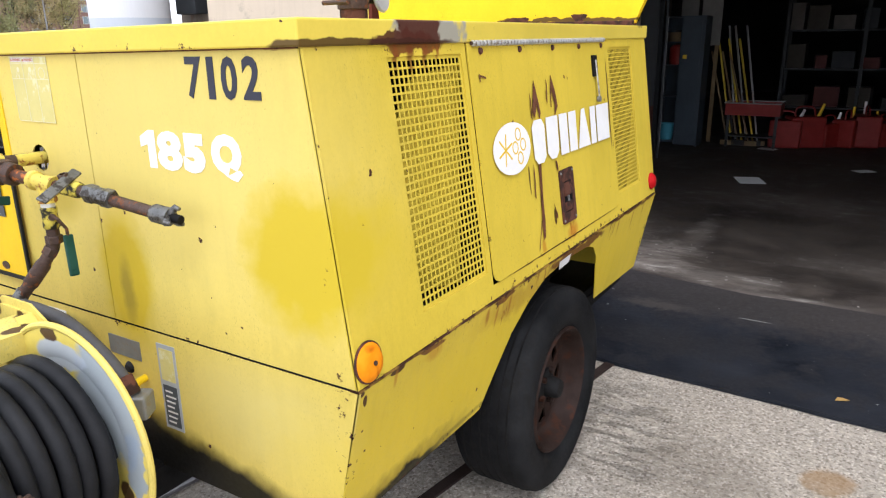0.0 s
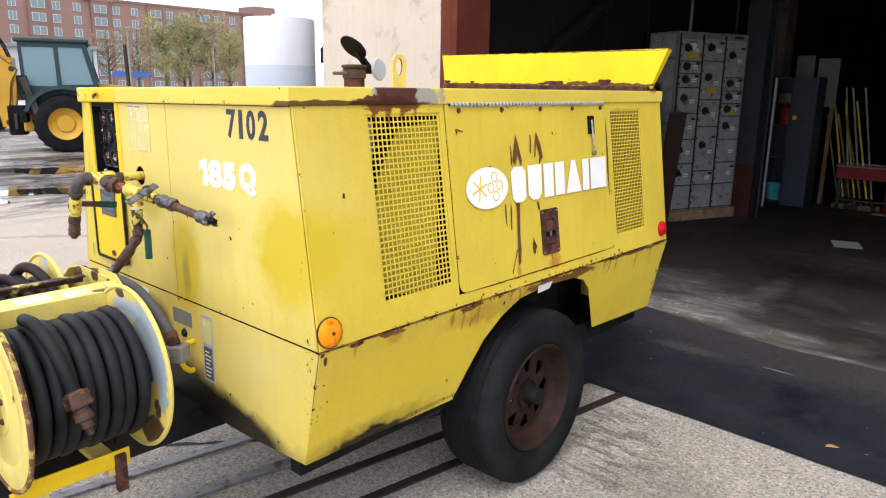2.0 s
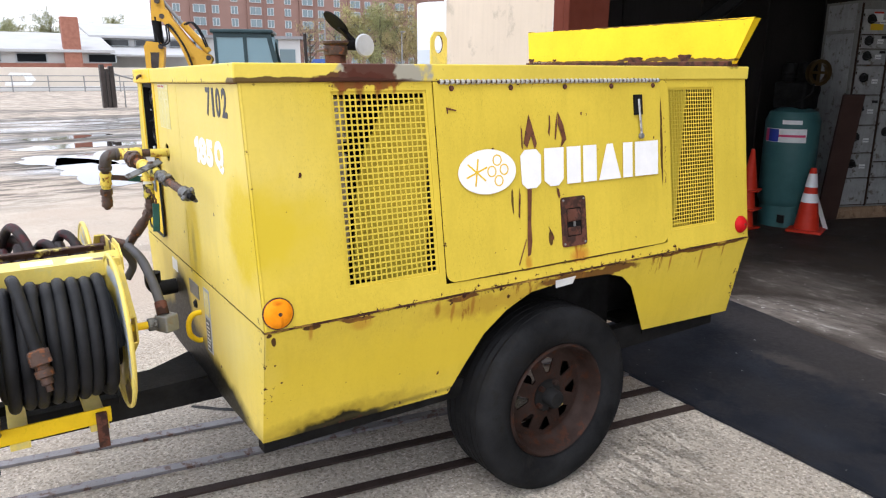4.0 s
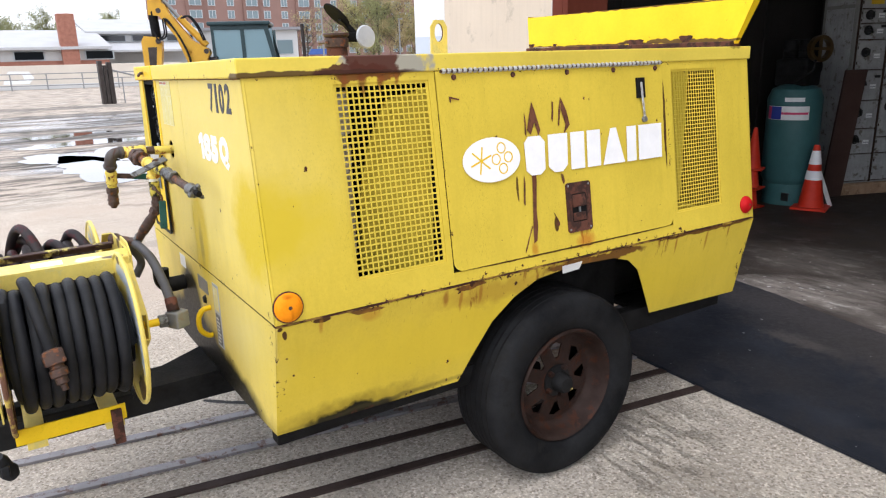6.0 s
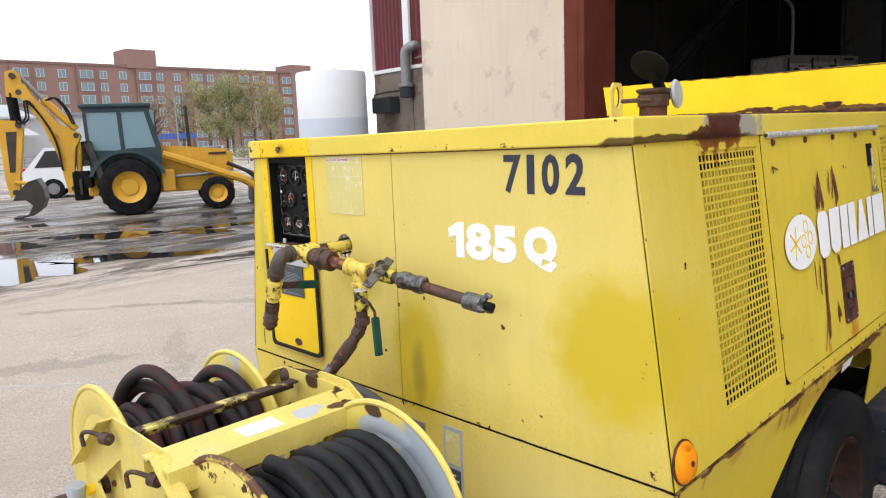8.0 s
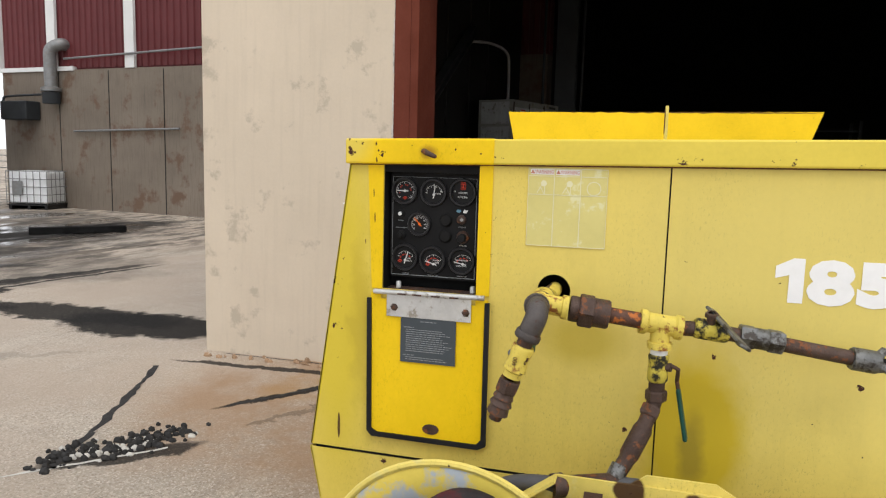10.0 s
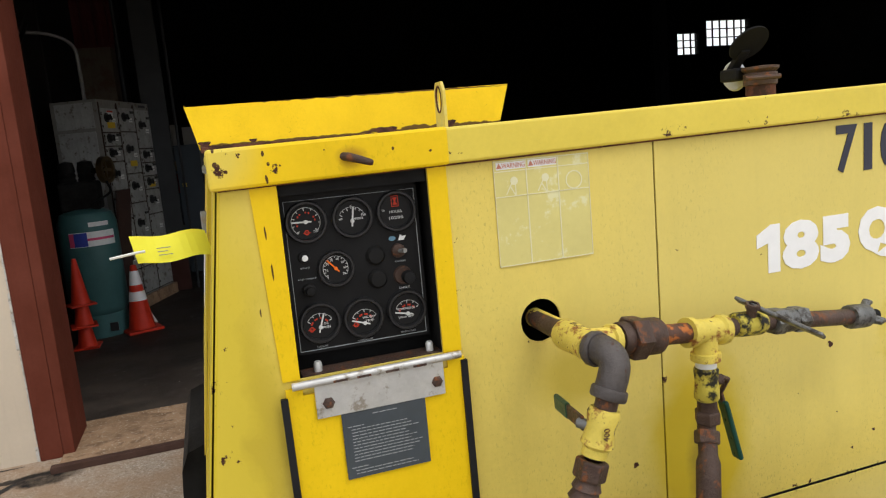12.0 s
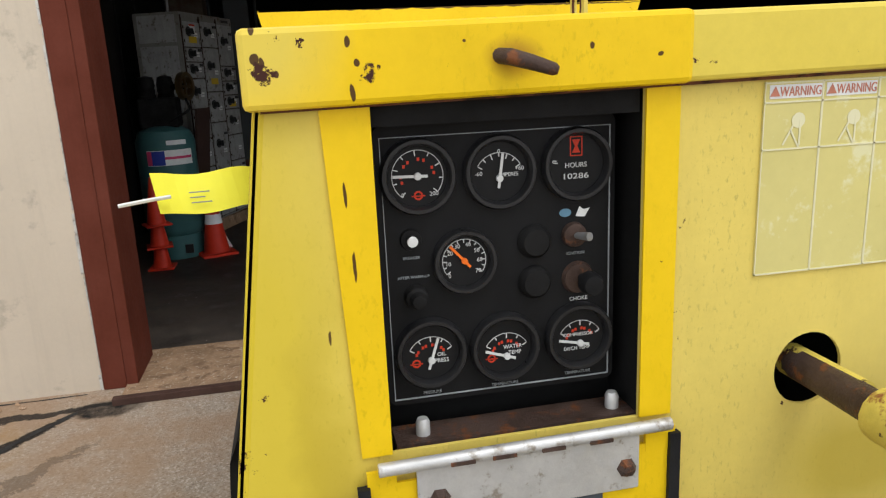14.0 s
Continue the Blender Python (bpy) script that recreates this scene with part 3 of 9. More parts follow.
# broken seams of the slab: two ends, half width, colour, strength, raggedness
TAR = (0.020, 0.019, 0.018)
slab_seams = [
    (-9.15, 2.6, -8.9, 4.5, 0.06, TAR, 0.9, 0.10), (-9.6, 4.4, -7.3, 4.32, 0.17, TAR, 0.97, 0.22), (-8.0, 4.40, -5.2, 4.35, 0.36, TAR, 0.95, 0.34), (-6.6, 4.2, -4.6, 4.25, 0.50, TAR, 0.97, 0.34), (-8.3, 3.95, -8.4, 5.2, 0.26, TAR, 0.95, 0.30), (-9.6, 3.1, -8.3, 7.0, 0.14, TAR, 0.9, 0.30), (-11.5, 2.0, -10.4, 4.6, 0.55, (0.11, 0.10, 0.09), 0.75, 0.5),
    (-8.95, 4.3, -8.1, 7.6, 0.15, (0.035, 0.032, 0.030), 0.85, 0.22), (-8.6, 4.5, -7.9, 7.6, 0.05, TAR, 0.9, 0.12), (-11.6, 4.0, -9.5, 6.9, 0.34, (0.045, 0.041, 0.037), 0.88, 0.35),
    (-9.4, 2.0, -11.0, 5.6, 0.26, (0.08, 0.07, 0.062), 0.7, 0.4), (-14.2, 5.0, -12.0, 13.8, 1.1, (0.022, 0.021, 0.020), 0.92, 0.7), (-16.6, 3.6, -14.6, 10.8, 0.8, (0.03, 0.028, 0.026), 0.85, 0.7),
    (-12.2, 3.0, -10.7, 8.8, 0.30, (0.07, 0.062, 0.054), 0.75, 0.5), (-10.4, 6.0, -9.5, 10.0, 0.20, (0.10, 0.085, 0.07), 0.65, 0.3), (-4.0, 1.28, -3.35, 1.86, 0.11, TAR, 0.9, 0.12),
    (-7.0, 1.9, -5.4, 3.3, 0.10, (0.27, 0.23, 0.19), 0.4, 0.3), (-5.8, 1.5, -4.3, 0.8, 0.09, (0.28, 0.24, 0.20), 0.3, 0.2), (-7.9, 0.6, -6.6, 2.4, 0.08, (0.22, 0.19, 0.16), 0.45, 0.25),
    (-6.2, -1.0, -5.2, 1.0, 0.16, (0.25, 0.215, 0.18), 0.4, 0.3), (-2.6, 3.42, -4.6, 3.30, 0.05, TAR, 0.9, 0.10), (-3.62, 2.4, -2.85, 3.42, 0.055, TAR, 0.95, 0.10), (-3.3, 2.2, -2.7, 3.0, 0.05, (0.16, 0.12, 0.085), 0.6, 0.25),
]


def ground_material():
    m, n, l, p = nodes_of("weathered_yard_concrete")
    pos = n.new("ShaderNodeTexCoord").outputs["Object"]
    big, mid, grain = noise_node(n, l, pos, 0.22, 6, 0.65), noise_node(n, l, pos, 1.7, 8, 0.7), noise_node(n, l, pos, 46.0, 10, 0.85)
    col = mix_color(n, l, ramp(n, l, mid, 0.3, 0.72), (0.50, 0.442, 0.368), (0.75, 0.678, 0.568))
    long = n.new("ShaderNodeMapping")
    long.inputs["Rotation"].default_value, long.inputs["Scale"].default_value = (0, 0, 0.5), (1.6, 0.45, 1)
    l.new(pos, long.inputs[0])
    drag = noise_node(n, l, long.outputs[0], 0.8, 9, 0.72)
    col = mix_color(n, l, ramp(n, l, big, 0.52, 0.68, 0.0, 0.5), col, (0.26, 0.225, 0.19))
    col = mix_color(n, l, ramp(n, l, drag, 0.52, 0.66, 0.0, 0.55), col, (0.22, 0.19, 0.16))
    pits = n.new("ShaderNodeTexVoronoi")
    pits.inputs["Scale"].default_value = 105.0
    l.new(pos, pits.inputs["Vector"])
    stone = n.new("ShaderNodeSeparateColor")
    l.new(pits.outputs["Color"], stone.inputs[0])
    col = mix_color(n, l, ramp(n, l, stone.outputs[0], 0.0, 1.0, 0.0, 0.30), col, (0.30, 0.265, 0.22))
    col = mix_color(n, l, ramp(n, l, stone.outputs[1], 0.78, 0.84, 0.0, 0.75), col, (0.84, 0.78, 0.69))
    col = mix_color(n, l, ramp(n, l, stone.outputs[2], 0.86, 0.90, 0.0, 0.65), col, (0.20, 0.165, 0.13))
    ridge_map = n.new("ShaderNodeMapping")
    ridge_map.inputs["Rotation"].default_value, ridge_map.inputs["Scale"].default_value = (0, 0, 0.35), (5.0, 20.0, 1)
    l.new(pos, ridge_map.inputs[0])
    ridge = noise_node(n, l, ridge_map.outputs[0], 1.0, 8, 0.7)
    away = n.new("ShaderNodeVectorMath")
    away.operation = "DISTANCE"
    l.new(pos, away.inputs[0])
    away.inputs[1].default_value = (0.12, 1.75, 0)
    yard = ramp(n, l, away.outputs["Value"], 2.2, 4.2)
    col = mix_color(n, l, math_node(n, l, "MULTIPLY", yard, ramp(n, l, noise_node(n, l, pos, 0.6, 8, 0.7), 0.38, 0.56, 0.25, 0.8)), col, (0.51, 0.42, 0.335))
    side_of = n.new("ShaderNodeSeparateXYZ")
    l.new(pos, side_of.inputs[0])
    worn = math_node(n, l, "MULTIPLY", ramp(n, l, side_of.outputs[0], -8.0, -9.6), ramp(n, l, noise_node(n, l, long.outputs[0], 1.9, 9, 0.72), 0.46, 0.56, 0.0, 0.85))
    col = mix_color(n, l, worn, col, (0.10, 0.09, 0.078))
    zone = math_node(n, l, "MULTIPLY", ramp(n, l, noise_node(n, l, pos, 0.9, 3, 0.5), 0.40, 0.56), ramp(n, l, away.outputs["Value"], 0.25, 0.8, 1.0, 0.0))
    furrow = math_node(n, l, "MULTIPLY", zone, ramp(n, l, ridge, 0.5, 0.40, 0.0, 0.5))
    col = mix_color(n, l, furrow, col, (0.20, 0.175, 0.15))
    col = mix_color(n, l, math_node(n, l, "MULTIPLY", ramp(n, l, grain, 0.47, 0.58, 0.0, 0.6), ramp(n, l, yard, 0.0, 1.0, 1.0, 0.4)), col, (0.22, 0.185, 0.15))
    wob = n.new("ShaderNodeTexNoise")
    wob.inputs["Scale"].default_value, wob.inputs["Detail"].default_value, wob.inputs["Roughness"].default_value = 0.9, 8, 0.7
    l.new(pos, wob.inputs["Vector"])
    wet = None
    for centre, size, tint, strength, ragged in concrete_patches:
        k = n.new("ShaderNodeVectorMath")
        k.operation = "MULTIPLY_ADD"
        l.new(wob.outputs["Color"], k.inputs[0])
        k.inputs[1].default_value = (ragged * 2, ragged * 2, 0)
        l.new(pos, k.inputs[2])
        s = n.new("ShaderNodeVectorMath")
        s.operation = "SUBTRACT"
        l.new(k.outputs[0], s.inputs[0])
        s.inputs[1].default_value = (centre[0] + ragged, centre[1] + ragged, 0)
        d = n.new("ShaderNodeVectorMath")
        d.operation = "DIVIDE"
        l.new(s.outputs[0], d.inputs[0])
        d.inputs[1].default_value = size
        e = n.new("ShaderNodeVectorMath")
        e.operation = "LENGTH"
        l.new(d.outputs[0], e.inputs[0])
        f = ramp(n, l, e.outputs["Value"], 1.05, 0.75, 0.0, strength)
        blot = math_node(n, l, "MULTIPLY", f, ramp(n, l, mid, 0.38, 0.56, 0.35, 1.0))
        col = mix_color(n, l, blot, col, tint)
        if size[0] > 3:
            wet = f if wet is None else math_node(n, l, "MAXIMUM", wet, f)
    crumble = n.new("ShaderNodeTexNoise")
    crumble.inputs["Scale"].default_value, crumble.inputs["Detail"].default_value, crumble.inputs["Roughness"].default_value = 3.2, 9, 0.72
    l.new(pos, crumble.inputs["Vector"])
    shake = n.new("ShaderNodeVectorMath")
    shake.operation = "SUBTRACT"
    l.new(crumble.outputs["Color"], shake.inputs[0])
    shake.inputs[1].default_value = (0.5, 0.5, 0.5)
    for ax, ay, bx, by, half, tint, strength, ragged in slab_seams:
        k = n.new("ShaderNodeVectorMath")
        k.operation = "MULTIPLY_ADD"
        l.new(shake.outputs[0], k.inputs[0])
        k.inputs[1].default_value = (ragged * 2.4, ragged * 2.4, 0)
        l.new(pos, k.inputs[2])
        axis = n.new("ShaderNodeMapping")
        axis.vector_type = "TEXTURE"
        axis.inputs["Location"].default_value = ((ax + bx) / 2, (ay + by) / 2, 0)
        axis.inputs["Rotation"].default_value = (0, 0, math.atan2(by - ay, bx - ax))
        axis.inputs["Scale"].default_value = (math.hypot(bx - ax, by - ay) / 2, half, 9)
        l.new(k.outputs[0], axis.inputs[0])
        e = n.new("ShaderNodeVectorMath")
        e.operation = "LENGTH"
        l.new(axis.outputs[0], e.inputs[0])
        f = ramp(n, l, e.outputs["Value"], 1.05, 0.85, 0.0, strength)
        col = mix_color(n, l, math_node(n, l, "MULTIPLY", f, ramp(n, l, grain, 0.36, 0.46, 0.75, 1.0)), col, tint)
    l.new(col, p.inputs["Base Color"])
    stripe = n.new("ShaderNodeMapping")
    stripe.inputs["Rotation"].default_value, stripe.inputs["Scale"].default_value = (0, 0, 0.45), (1.3, 0.32, 1)
    l.new(pos, stripe.inputs[0])
    sheen = math_node(n, l, "MULTIPLY", wet, ramp(n, l, noise_node(n, l, stripe.outputs[0], 0.75, 6, 0.62), 0.45, 0.56))
    l.new(ramp(n, l, sheen, 0.0, 0.8, 0.88, 0.14), p.inputs["Roughness"])
    l.new(ramp(n, l, sheen, 0.0, 0.8, 0.12, 0.60), p.inputs["Specular IOR Level"])
    b = n.new("ShaderNodeBump")
    b.inputs["Strength"].default_value, b.inputs["Distance"].default_value = 0.9, 0.018
    l.new(ramp(n, l, sheen, 0.0, 0.7, 0.9, 0.06), b.inputs["Strength"])
    l.new(math_node(n, l, "ADD", grain, math_node(n, l, "MULTIPLY", furrow, -1.6)), b.inputs["Height"])
    l.new(b.outputs[0], p.inputs["Normal"])
    return m


concrete = ground_material()
tan_wall = surface("tan_painted_wall", (0.60, 0.515, 0.405), 0.8, vary=0.12, scale=1.2, fine=40, bump=0.25, streak=0.12, second=(0.44, 0.38, 0.30), amount=0.2)
red_steel = surface("oxide_red_steel", (0.118, 0.026, 0.013), 0.7, spec=0.1, vary=0.3, scale=3, fine=50, bump=0.1, streak=0.2, chips=(0.3, 0.25, 0.22), chip_at=0.74)


def floor_material():
    """Oily dark concrete, dragged bare and scraped where the traffic crosses the sill."""
    m, n, l, p = nodes_of("oil_stained_floor")
    pos = n.new("ShaderNodeTexCoord").outputs["Object"]
    big, mid, fine = noise_node(n, l, pos, 0.8, 7, 0.65), noise_node(n, l, pos, 3.5, 8, 0.7), noise_node(n, l, pos, 60.0, 8, 0.75)
    col = mix_color(n, l, ramp(n, l, big, 0.35, 0.65), (0.025, 0.0205, 0.018), (0.066, 0.054, 0.046))
    col = mix_color(n, l, ramp(n, l, mid, 0.48, 0.66, 0.0, 0.7), col, (0.10, 0.083, 0.068))
    drag = n.new("ShaderNodeMapping")
    drag.inputs["Rotation"].default_value, drag.inputs["Scale"].default_value = (0, 0, 0.12), (3.0, 7.0, 1)
    l.new(pos, drag.inputs[0])
    line = noise_node(n, l, drag.outputs[0], 1.0, 9, 0.72)
    worn = None
    for cx, cy, rx, ry, k in ((-0.66, 4.30, 0.62, 0.40, 1.0), (-0.62, 4.85, 0.42, 0.62, 0.8), (-0.38, 5.7, 0.14, 0.75, 0.32), (0.55, 3.84, 0.75, 0.09, 0.45), (1.7, 3.9, 1.0, 0.16, 0.2), (0.1, 4.08, 0.5, 0.25, 0.45), (-1.25, 5.5, 0.6, 0.6, 0.4), (1.6, 5.2, 1.2, 0.5, 0.2), (0.2, 7.6, 1.2, 0.6, 0.2)):
        off = n.new("ShaderNodeMapping")
        off.vector_type = "TEXTURE"
        off.inputs["Location"].default_value, off.inputs["Scale"].default_value = (cx, cy, 0), (rx, ry, 50)
        l.new(pos, off.inputs[0])
        far = n.new("ShaderNodeVectorMath")
        far.operation = "LENGTH"
        l.new(off.outputs[0], far.inputs[0])
        f = ramp(n, l, math_node(n, l, "ADD", far.outputs["Value"], ramp(n, l, mid, 0.3, 0.7, -0.45, 0.45)), 1.15, 0.45, 0.0, k)
        worn = f if worn is None else math_node(n, l, "MAXIMUM", worn, f)
    col = mix_color(n, l, math_node(n, l, "MULTIPLY", worn, ramp(n, l, line, 0.34, 0.58, 0.45, 1.0)), col, (0.27, 0.235, 0.205))
    scrape = math_node(n, l, "MULTIPLY", worn, ramp(n, l, line, 0.57, 0.63, 0.0, 0.9))
    col = mix_color(n, l, scrape, col, (0.46, 0.44, 0.40))
    pit = math_node(n, l, "MULTIPLY", worn, ramp(n, l, noise_node(n, l, drag.outputs[0], 2.3, 8, 0.7), 0.44, 0.36, 0.0, 0.9))
    col = mix_color(n, l, pit, col, (0.012, 0.011, 0.010))
    flakes = n.new("ShaderNodeTexVoronoi")
    flakes.inputs["Scale"].default_value = 14.0
    l.new(pos, flakes.inputs["Vector"])
    pick = n.new("ShaderNodeSeparateColor")
    l.new(flakes.outputs["Color"], pick.inputs[0])
    near = math_node(n, l, "ADD", flakes.outputs["Distance"], ramp(n, l, fine, 0.3, 0.7, -0.06, 0.06))
    col = mix_color(n, l, math_node(n, l, "LESS_THAN", near, math_node(n, l, "ADD", ramp(n, l, pick.outputs[0], 0.80, 1.0, 0.0, 0.10), math_node(n, l, "MULTIPLY", worn, ramp(n, l, pick.outputs[1], 0.30, 1.0, 0.0, 0.30)))), col, (0.52, 0.50, 0.47))
    l.new(col, p.inputs["Base Color"])
    p.inputs["Specular IOR Level"].default_value = 0.14
    l.new(ramp(n, l, mid, 0.3, 0.7, 0.45, 0.8), p.inputs["Roughness"])
    b = n.new("ShaderNodeBump")
    b.inputs["Strength"].default_value, b.inputs["Distance"].default_value = 0.5, 0.012
    l.new(math_node(n, l, "ADD", fine, math_node(n, l, "MULTIPLY", math_node(n, l, "MULTIPLY", worn, line), 3.0)), b.inputs["Height"])
    l.new(b.outputs[0], p.inputs["Normal"])
    return m


floor_dark = floor_material()
sill_concrete = surface("scuffed_sill_concrete", (0.33, 0.215, 0.13), 0.85, vary=0.5, scale=5, fine=70, bump=0.6, second=(0.20, 0.125, 0.075), amount=0.35, specks=0.45, chips=(0.58, 0.50, 0.40), chip_at=0.59, chip_scale=75, grime=0.6, spec=0.12)
mat_rubber = surface("black_rubber_mat", (0.0095, 0.0115, 0.0170), 0.60, vary=0.6, scale=2.2, fine=40, bump=0.4, spec=0.12, second=(0.020, 0.0205, 0.024), amount=0.5, patches=[((0.75, 3.60, 0), (1.5, 0.50, 1), (0.050, 0.044, 0.041), 0.85, 0.5), ((-0.50, 3.72, 0), (0.8, 0.26, 1), (0.044, 0.040, 0.040), 0.8, 0.3), ((0.25, 3.45, 0), (0.55, 0.20, 1), (0.036, 0.033, 0.032), 0.7, 0.3), ((-0.14, 3.25, 0), (0.27, 0.085, 1), (0.066, 0.058, 0.053), 0.7, 0.22), ((0.46, 3.262, 0), (0.10, 0.006, 1), (0.26, 0.255, 0.24), 0.9, 0.02), ((0.05, 2.78, 0), (0.45, 0.20, 1), (0.022, 0.021, 0.022), 0.6, 0.3), ((2.6, 3.3, 0), (1.4, 0.7, 1), (0.05, 0.045, 0.040), 0.7, 0.5)], chips=(0.24, 0.24, 0.23), chip_at=0.745, chip_scale=20, specks=0.10)
# inner shell albedo kept near black, carrying the shop's dimness in the colour
inner_wall = surface("dimmed_inner_wall", (0.014, 0.012, 0.011), 0.85, vary=0.3, scale=1.0, fine=20, bump=0.2, streak=0.3)
inner_dark = surface("near_black_lining", (0.006, 0.0058, 0.0056), 0.9, vary=0.3, scale=0.6, bump=0.1)
rail_steel = surface("worn_rail_steel", (0.20, 0.19, 0.195), 0.5, 0.5, vary=0.3, scale=9, fine=70, bump=0.3, second=(0.10, 0.06, 0.045), amount=0.35)
rail_rust = surface("dark_rusted_rail", (0.032, 0.019, 0.015), 0.8, 0.2, vary=0.4, scale=9, fine=70, bump=0.5)
threshold_rust = surface("brown_rusted_angle", (0.07, 0.035, 0.025), 0.75, 0.2, vary=0.4, scale=8, fine=70, bump=0.4)
tar = surface("black_joint_tar", (0.02, 0.019, 0.018), 0.7, vary=0.5, scale=12, fine=60, bump=0.6)
caulk_grey = surface("dirty_white_caulk", (0.55, 0.53, 0.49), 0.8, vary=0.3, scale=10, bump=0.4, second=(0.30, 0.27, 0.23), amount=0.4)
white_joint = surface("pale_joint_filler", (0.52, 0.50, 0.46), 0.85, vary=0.25, scale=8, bump=0.3)


def structure(name, bm, mat, label, category, smooth=False):
    return tagged(part(name, bm, mat, None, "", smooth), label, category, kind="structure")


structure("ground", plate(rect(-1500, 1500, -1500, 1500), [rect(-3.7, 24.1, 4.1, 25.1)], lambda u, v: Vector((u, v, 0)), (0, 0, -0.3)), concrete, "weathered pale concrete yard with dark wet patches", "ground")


def puddle(cx, cy, rx, ry, seed, turn=0):
    rnd = random.Random(seed)
    ph = [rnd.uniform(0, 6.28) for _ in range(6)]
    pts = []
    for i in range(72):
        a = 2 * math.pi * i / 72
        k = 1 + 0.22 * math.sin(2 * a + ph[0]) + 0.16 * math.sin(3 * a + ph[1]) + 0.10 * math.sin(5 * a + ph[2]) + 0.07 * math.sin(9 * a + ph[3]) + 0.04 * math.sin(17 * a + ph[4])
        u, v = rx * k * math.cos(a), ry * k * math.sin(a)
        pts.append((cx + u * math.cos(turn) - v * math.sin(turn), cy + u * math.sin(turn) + v * math.cos(turn)))
    bm = plate(pts, [], lambda u, v: Vector((u, v, 0.001)), (0, 0, 0.004))
    return structure("water", bm, puddle_water, "shallow rain puddle on dark wet asphalt", "puddle")


puddle_water, n_, l_, p_ = nodes_of("puddle_water")
p_.inputs["Base Color"].default_value = (0.018, 0.017, 0.015, 1)
p_.inputs["Roughness"].default_value = 0.03
p_.inputs["Specular IOR Level"].default_value = 0.6
rip = noise_node(n_, l_, n_.new("ShaderNodeTexCoord").outputs["Object"], 7.0, 2)
bp = n_.new("ShaderNodeBump")
bp.inputs["Strength"].default_value, bp.inputs["Distance"].default_value = 0.05, 0.004
l_.new(rip, bp.inputs["Height"])
l_.new(bp.outputs[0], p_.inputs["Normal"])
for i, (cx, cy, rx, ry, turn) in enumerate(((-10.75, 3.0, 0.42, 1.15, -0.5), (-11.6, 1.2, 1.7, 0.9, 0.1), (-14.0, 3.8, 0.55, 0.95, -0.5), (-17.4, 3.8, 0.5, 0.5, 0), (-13.0, 6.3, 0.26, 1.4, -0.25), (-14.6, 9.4, 0.28, 1.4, -0.2), (-13.8, 1.3, 1.3, 1.1, 0.2), (-16.6, 1.5, 0.7, 1.3, 0), (-12.6, 5.2, 0.3, 0.6, -0.4), (-19.0, 1.2, 0.5, 1.0, 0.2))):
    puddle(cx, cy, rx, ry, 20 + i, turn)

# rails set in the concrete, running slightly askew under the machine
for x0, w, mat, h in ((-0.43, 0.05, rail_rust, 0.010), (-0.69, 0.05, rail_rust, 0.010), (-0.925, 0.055, rail_steel, 0.014), (-1.272, 0.055, rail_steel, 0.014)):
    rows = [(x0 + 0.155 * (y - 0.5), y) for y in (-4.5, -1.0, 1.0, 2.41)]
    loop = [(x - w / 2, y) for x, y in rows] + [(x + w / 2, y) for x, y in rows[::-1]]
    structure("rail", plate(loop, [], lambda u, v: Vector((u, v, 0.0)), (0, 0, h)), mat, "steel rail set flush in the concrete", "rail")

# joints and cracks
for pts, w, mat in (([(-4.6, 3.1), (-4.07, 1.8), (-3.92, 1.31)], 0.045, tar), ([(-6.4, -1.35), (-4.64, 0.57), (-3.92, 1.31), (-3.5, 1.75)], 0.022, white_joint), ([(-4.36, 0.8), (-3.75, 0.66), (-3.32, 0.57), (-2.6, 0.3)], 0.014, tar),
                    ([(-3.55, 2.5), (-2.9, 3.36)], 0.032, tar), ([(-4.3, 3.6), (-2.9, 3.6)], 0.012, tar), ([(-1.6, 0.1), (-1.15, 0.62), (-0.95, 0.75)], 0.025, tar)):
    bm = bmesh.new()
    rnd = random.Random(len(pts) * 7 + int(w * 1000))
    for (ax, ay), (bx, by) in zip(pts, pts[1:]):
        d = Vector((bx - ax, by - ay, 0))
        nn = Vector((-d.y, d.x, 0)).normalized()
        k = max(4, int(d.length / 0.07))
        prev = None
        for i in range(k + 1):
            c = Vector((ax, ay, 0.0025)) + d * (i / k) + nn * rnd.uniform(-0.3, 0.3) * w
            h = w * rnd.uniform(0.3, 0.75)
            cur = (bm.verts.new(c + nn * h), bm.verts.new(c - nn * h))
            if prev:
                bm.faces.new((prev[0], prev[1], cur[1], cur[0]))
            prev = cur
    structure("trim", bm, mat, "ragged expansion joint in the concrete slab", "joint")

# building front
WALL_Y = 3.65
structure("wall_front", boxes(((-4.52, WALL_Y, -0.3), (-2.822, WALL_Y + 0.42, 7.5))), tan_wall, "tan painted concrete wall beside the shop door", "wall")
structure("wall_front_far", boxes(((5.3, WALL_Y, -0.3), (24.3, WALL_Y + 0.42, 7.5))), tan_wall, "tan painted concrete wall past the shop door", "wall")
# header out of view, hung low so less sky light enters the shop
structure("wall_header", boxes(((-2.62, WALL_Y, 3.6), (5.1, WALL_Y + 0.42, 7.5))), tan_wall, "unseen tan wall above the shop door, set low to hold back sky light", "wall")
bm = bmesh.new()
rnd = random.Random(81)
z = 0.0
while z < 4.6:
    h = rnd.uniform(0.03, 0.16)
    w = rnd.choice((0.003, 0.006, 0.010, 0.013)) * (1.3 if z < 1.2 else 1.0)
    box(bm, (-2.8225 - w, WALL_Y - rnd.uniform(0.003, 0.008), z), (-2.8225, WALL_Y + 0.05, z + h))
    z += h + rnd.choice((0.001, 0.001, 0.02))
